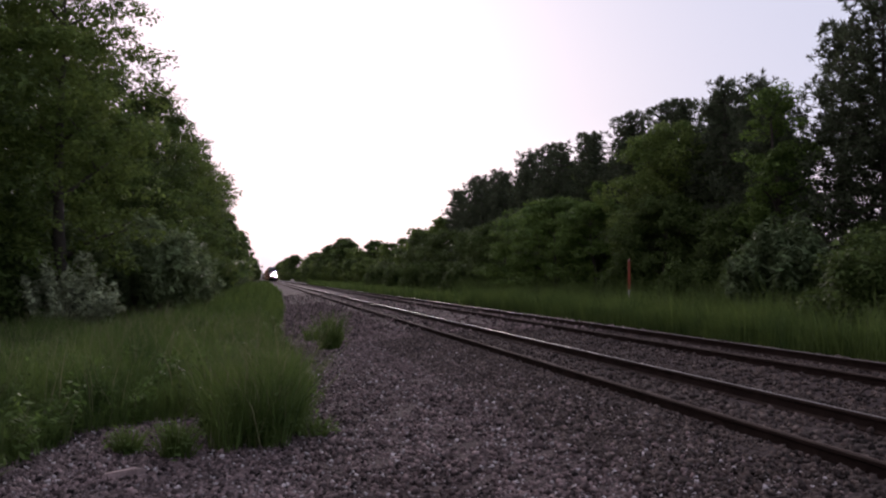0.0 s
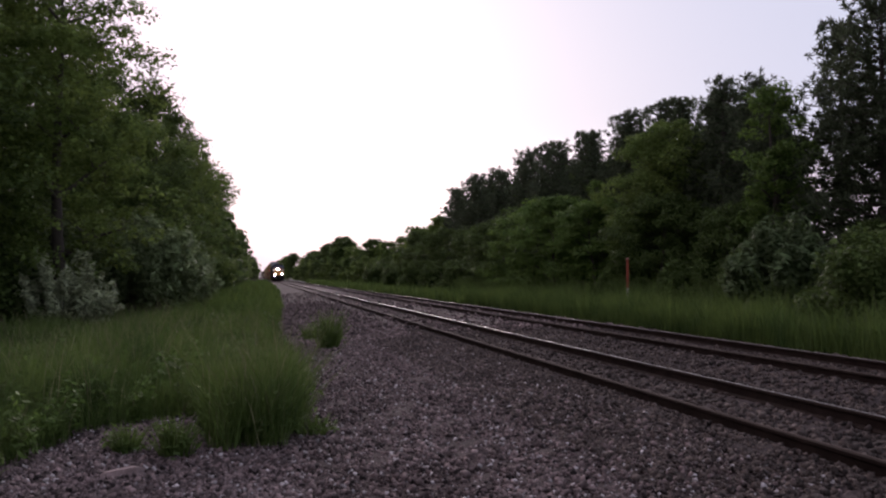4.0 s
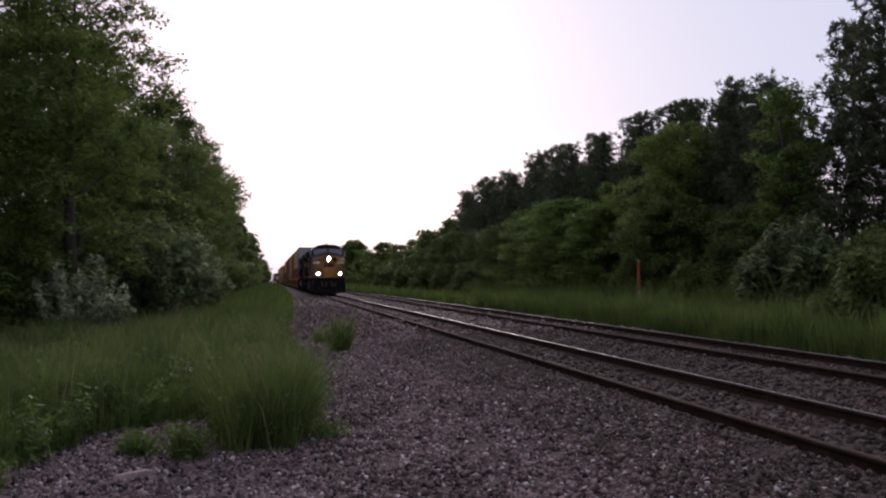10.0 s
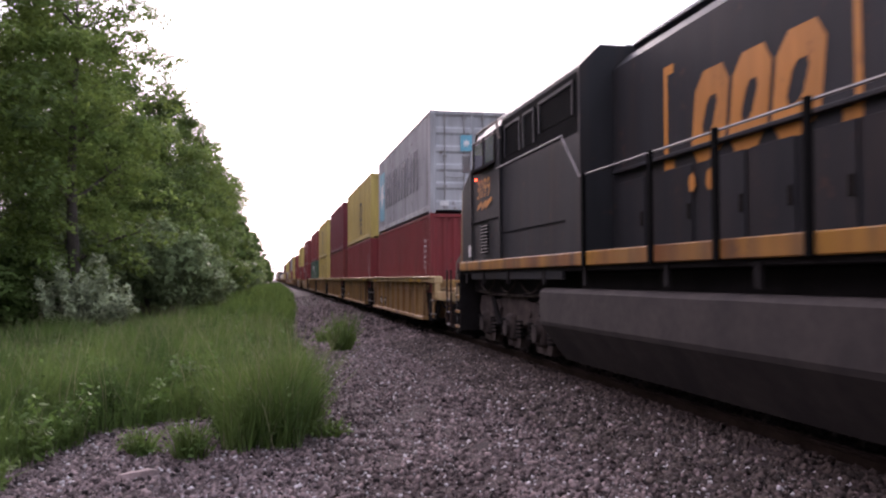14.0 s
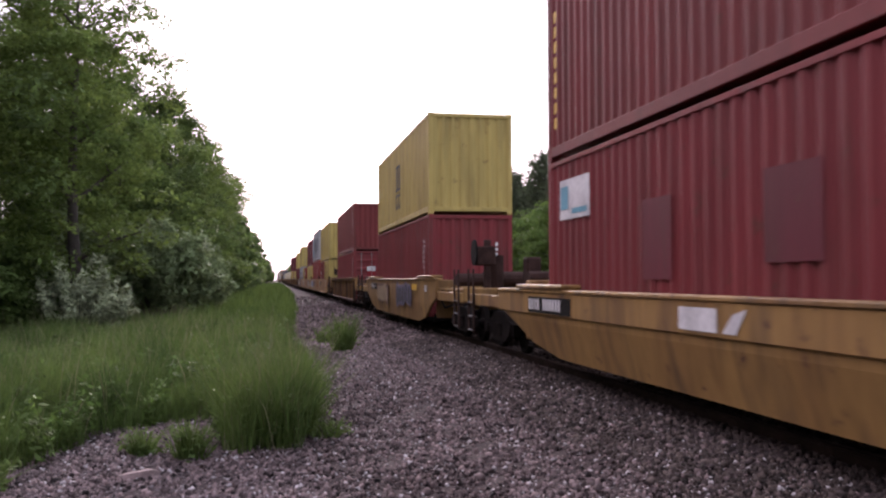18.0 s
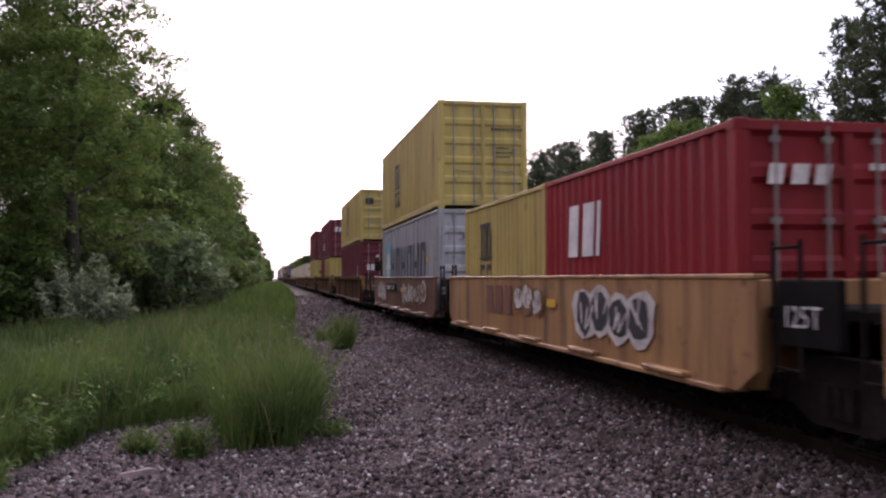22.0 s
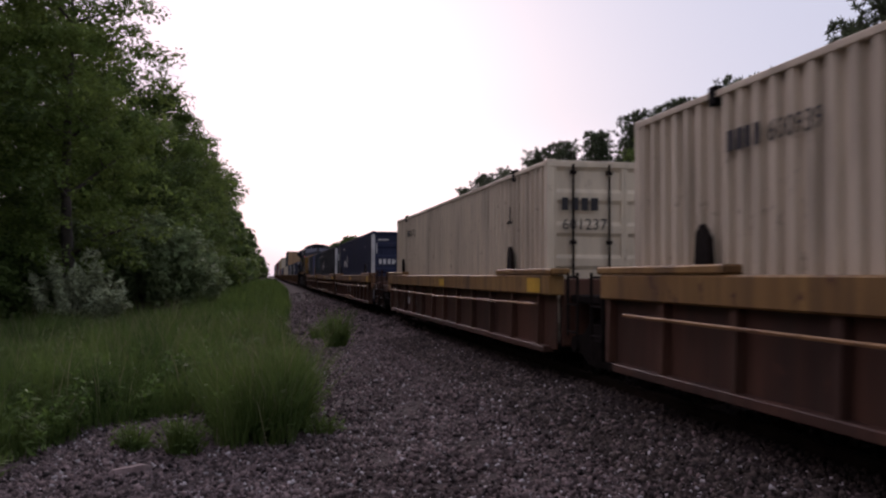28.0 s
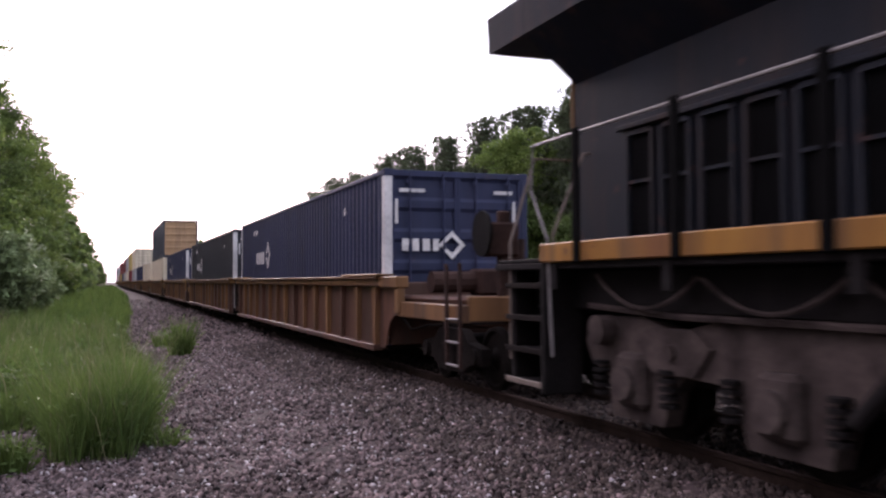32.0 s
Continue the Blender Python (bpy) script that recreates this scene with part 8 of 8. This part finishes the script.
def dark_line(u, material, label, num):
    c = long_container(u, material, label, bar=material)
    k = 1.2955
    marking(c, "L", k, bars(-5.0, 1.55, 4, 0.26, 0.34, 0.1, 5), M_WHITEMARK, "white block lettering")
    h, v = -3.05, 1.78
    marking(c, "L", k, [[(h, v - 0.4), (h + 0.11, v - 0.3), (h - 0.2, v), (h - 0.3, v - 0.1)], [(h, v + 0.4), (h + 0.11, v + 0.3), (h - 0.2, v), (h - 0.3, v + 0.1)], [(h + 0.07, v - 0.32), (h + 0.37, v), (h + 0.26, v + 0.1), (h - 0.04, v - 0.22)], [(h + 0.07, v + 0.32), (h + 0.37, v), (h + 0.26, v - 0.1), (h - 0.04, v + 0.22)]], M_WHITEMARK, "white lozenge emblem")
    marking(c, "L", k, bars(-5.6, 2.42, 6, 0.1, 0.14, 0.05, 6), M_WHITEMARK)
    marking(c, "L", k, bars(5.4, 2.3, 3, 0.04, 0.14, 0.03, 2), M_WHITEMARK)
    for y in (-1, 1):
        part("white_post", Shape().box(-1.303, -1.16, *sorted((y * 8.082, y * 7.94)), 0.12, 2.78, 0.01), M_WHITEMARK, c, "white-painted corner post")
    marking(c, "F", C53 / 2 + 0.02, bars(-1.0, 1.55, 4, 0.14, 0.2, 0.04, 7), M_WHITEMARK)
    h, v = -0.12, 1.65
    marking(c, "F", C53 / 2 + 0.02, [[(h, v - 0.24), (h + 0.24, v), (h + 0.15, v + 0.02), (h, v - 0.14)], [(h, v - 0.24), (h - 0.24, v), (h - 0.15, v), (h, v - 0.14)], [(h, v + 0.24), (h - 0.24, v), (h - 0.15, v), (h, v + 0.14)], [(h, v + 0.24), (h + 0.24, v), (h + 0.15, v), (h, v + 0.14)]], M_WHITEMARK)
    marking(c, "F", C53 / 2 + 0.02, bars(0.42, 1.78, 4, 0.1, 0.16, 0.03, 7) + [rect(-1.05, -0.6, 2.52, 2.58), rect(0.65, 1.0, 2.52, 2.58), rect(-1.12, -1.07, 2.0, 2.4), rect(1.0, 1.05, 1.9, 2.4), rect(0.2, 0.4, 0.5, 0.58), rect(0.75, 1.0, 0.5, 0.58)], M_WHITEMARK)
    digits(c, "F", C53 / 2 + 0.02, num, 0.42, 1.5, 0.24, M_WHITEMARK, "white container number")
    return c


dark_line(800.85, NAVY, "long navy container with white lozenge emblem", "257260")
dark_line(820.5, BLACK, "long black container with white lozenge emblem", "238104")
c = long_container(839.7, SLATE, "long slate-blue container with a blue band and yellow marks")
marking(c, "L", 1.2955, [rect(0.6, 3.2, 0.16, 2.82)], ROYAL, "bright blue panel")
marking(c, "L", 1.2955, [rect(-8.0, -6.9, 0.16, 2.82)], GREY, "pale grey panel")
marking(c, "L", 1.3005, bars(3.0, 0.8, 2, 0.42, 1.1, 0.06, 4, 0.05), L_MARK, "yellow block lettering")
marking(c, "F", C53 / 2 + 0.02, bars(-0.95, 1.7, 3, 0.26, 0.36, 0.05, 3, 0.04), L_MARK)
marking(c, "F", C53 / 2 + 0.02, bars(0.45, 1.85, 4, 0.1, 0.14, 0.03, 3) + bars(0.4, 1.6, 6, 0.09, 0.14, 0.03, 3), M_WHITEMARK)

locomotive(850.9, "3426", "dark blue locomotive with yellow nose in mid-train", tail=0.8, longer=0.45)

# wells behind the middle locomotive
u = 886.1
w = well_car(u, 8.3, 3.9, 1.2, "ribbed", CAR_BROWN, CAR_ORANGE, "rusty ribbed well car with faded yellow chord", tall_end="front")
dark_line(u, NAVY, "long navy container with white lozenge emblem", "259318")
w = well_car(904.3, 8.3, 1.0, 1.5, "ribbed", CAR_BROWN, CAR_TAN, "rust-brown ribbed well car")
dark_line(904.3, BLACK, "long black container with white lozenge emblem", "241877")
w = well_car(923.6, 8.3, 2.6, 2.0, "ribbed", CAR_BROWN, CAR_TAN, "rust-brown ribbed well car")
dark_line(923.6, NAVY, "long navy container with white lozenge emblem", "250463")
w = well_car(944.5, 8.3, 2.6, 2.0, "ribbed", CAR_BROWN, CAR_TAN, "rust-brown ribbed well car")
long_container(944.5, WHITE, "long cream-white container under a tan one")
c = container(C53, 2.9, SLATE, "slate and tan container stacked on a white one", 944.5, HIGH, W=2.59, pitch=0.27, depth=0.07, end_material=TAN, bar=TAN)
_tail = [(WHITE, None), (NAVY, None), (GREY, WHITE), (RED, YELLOW), (WHITE, GREY), (GREY, RED), (NAVY, None), (YELLOW, RED), (RED, GREY), (WHITE, None), (GREY, GREY), (RED, RED)]
for i, (lo, hi) in enumerate(_tail):
    u = 966 + i * 21.5
    well_car(u, 8.3, 2.5, 2.3, "ribbed", CAR_BROWN, CAR_TAN, "rust-brown ribbed well car far down the train")
    container(C53, 2.9, lo, "container far down the train", u, LOW, W=2.59, pitch=0.27, depth=0.07)
    if hi:
        container(C53, 2.9, hi, "container stacked far down the train", u, HIGH, W=2.59, pitch=0.27, depth=0.07)


def motions():
    """The whole train runs past at one even speed."""
    for ob, u, z, reverse in TRAIN:
        walk(ob, [(t, pose(TRACK_X, u - SPEED * t, z, 0, 0, 180 if reverse else 0)) for t in (0, 8, 16, 24, 32)])


motions()
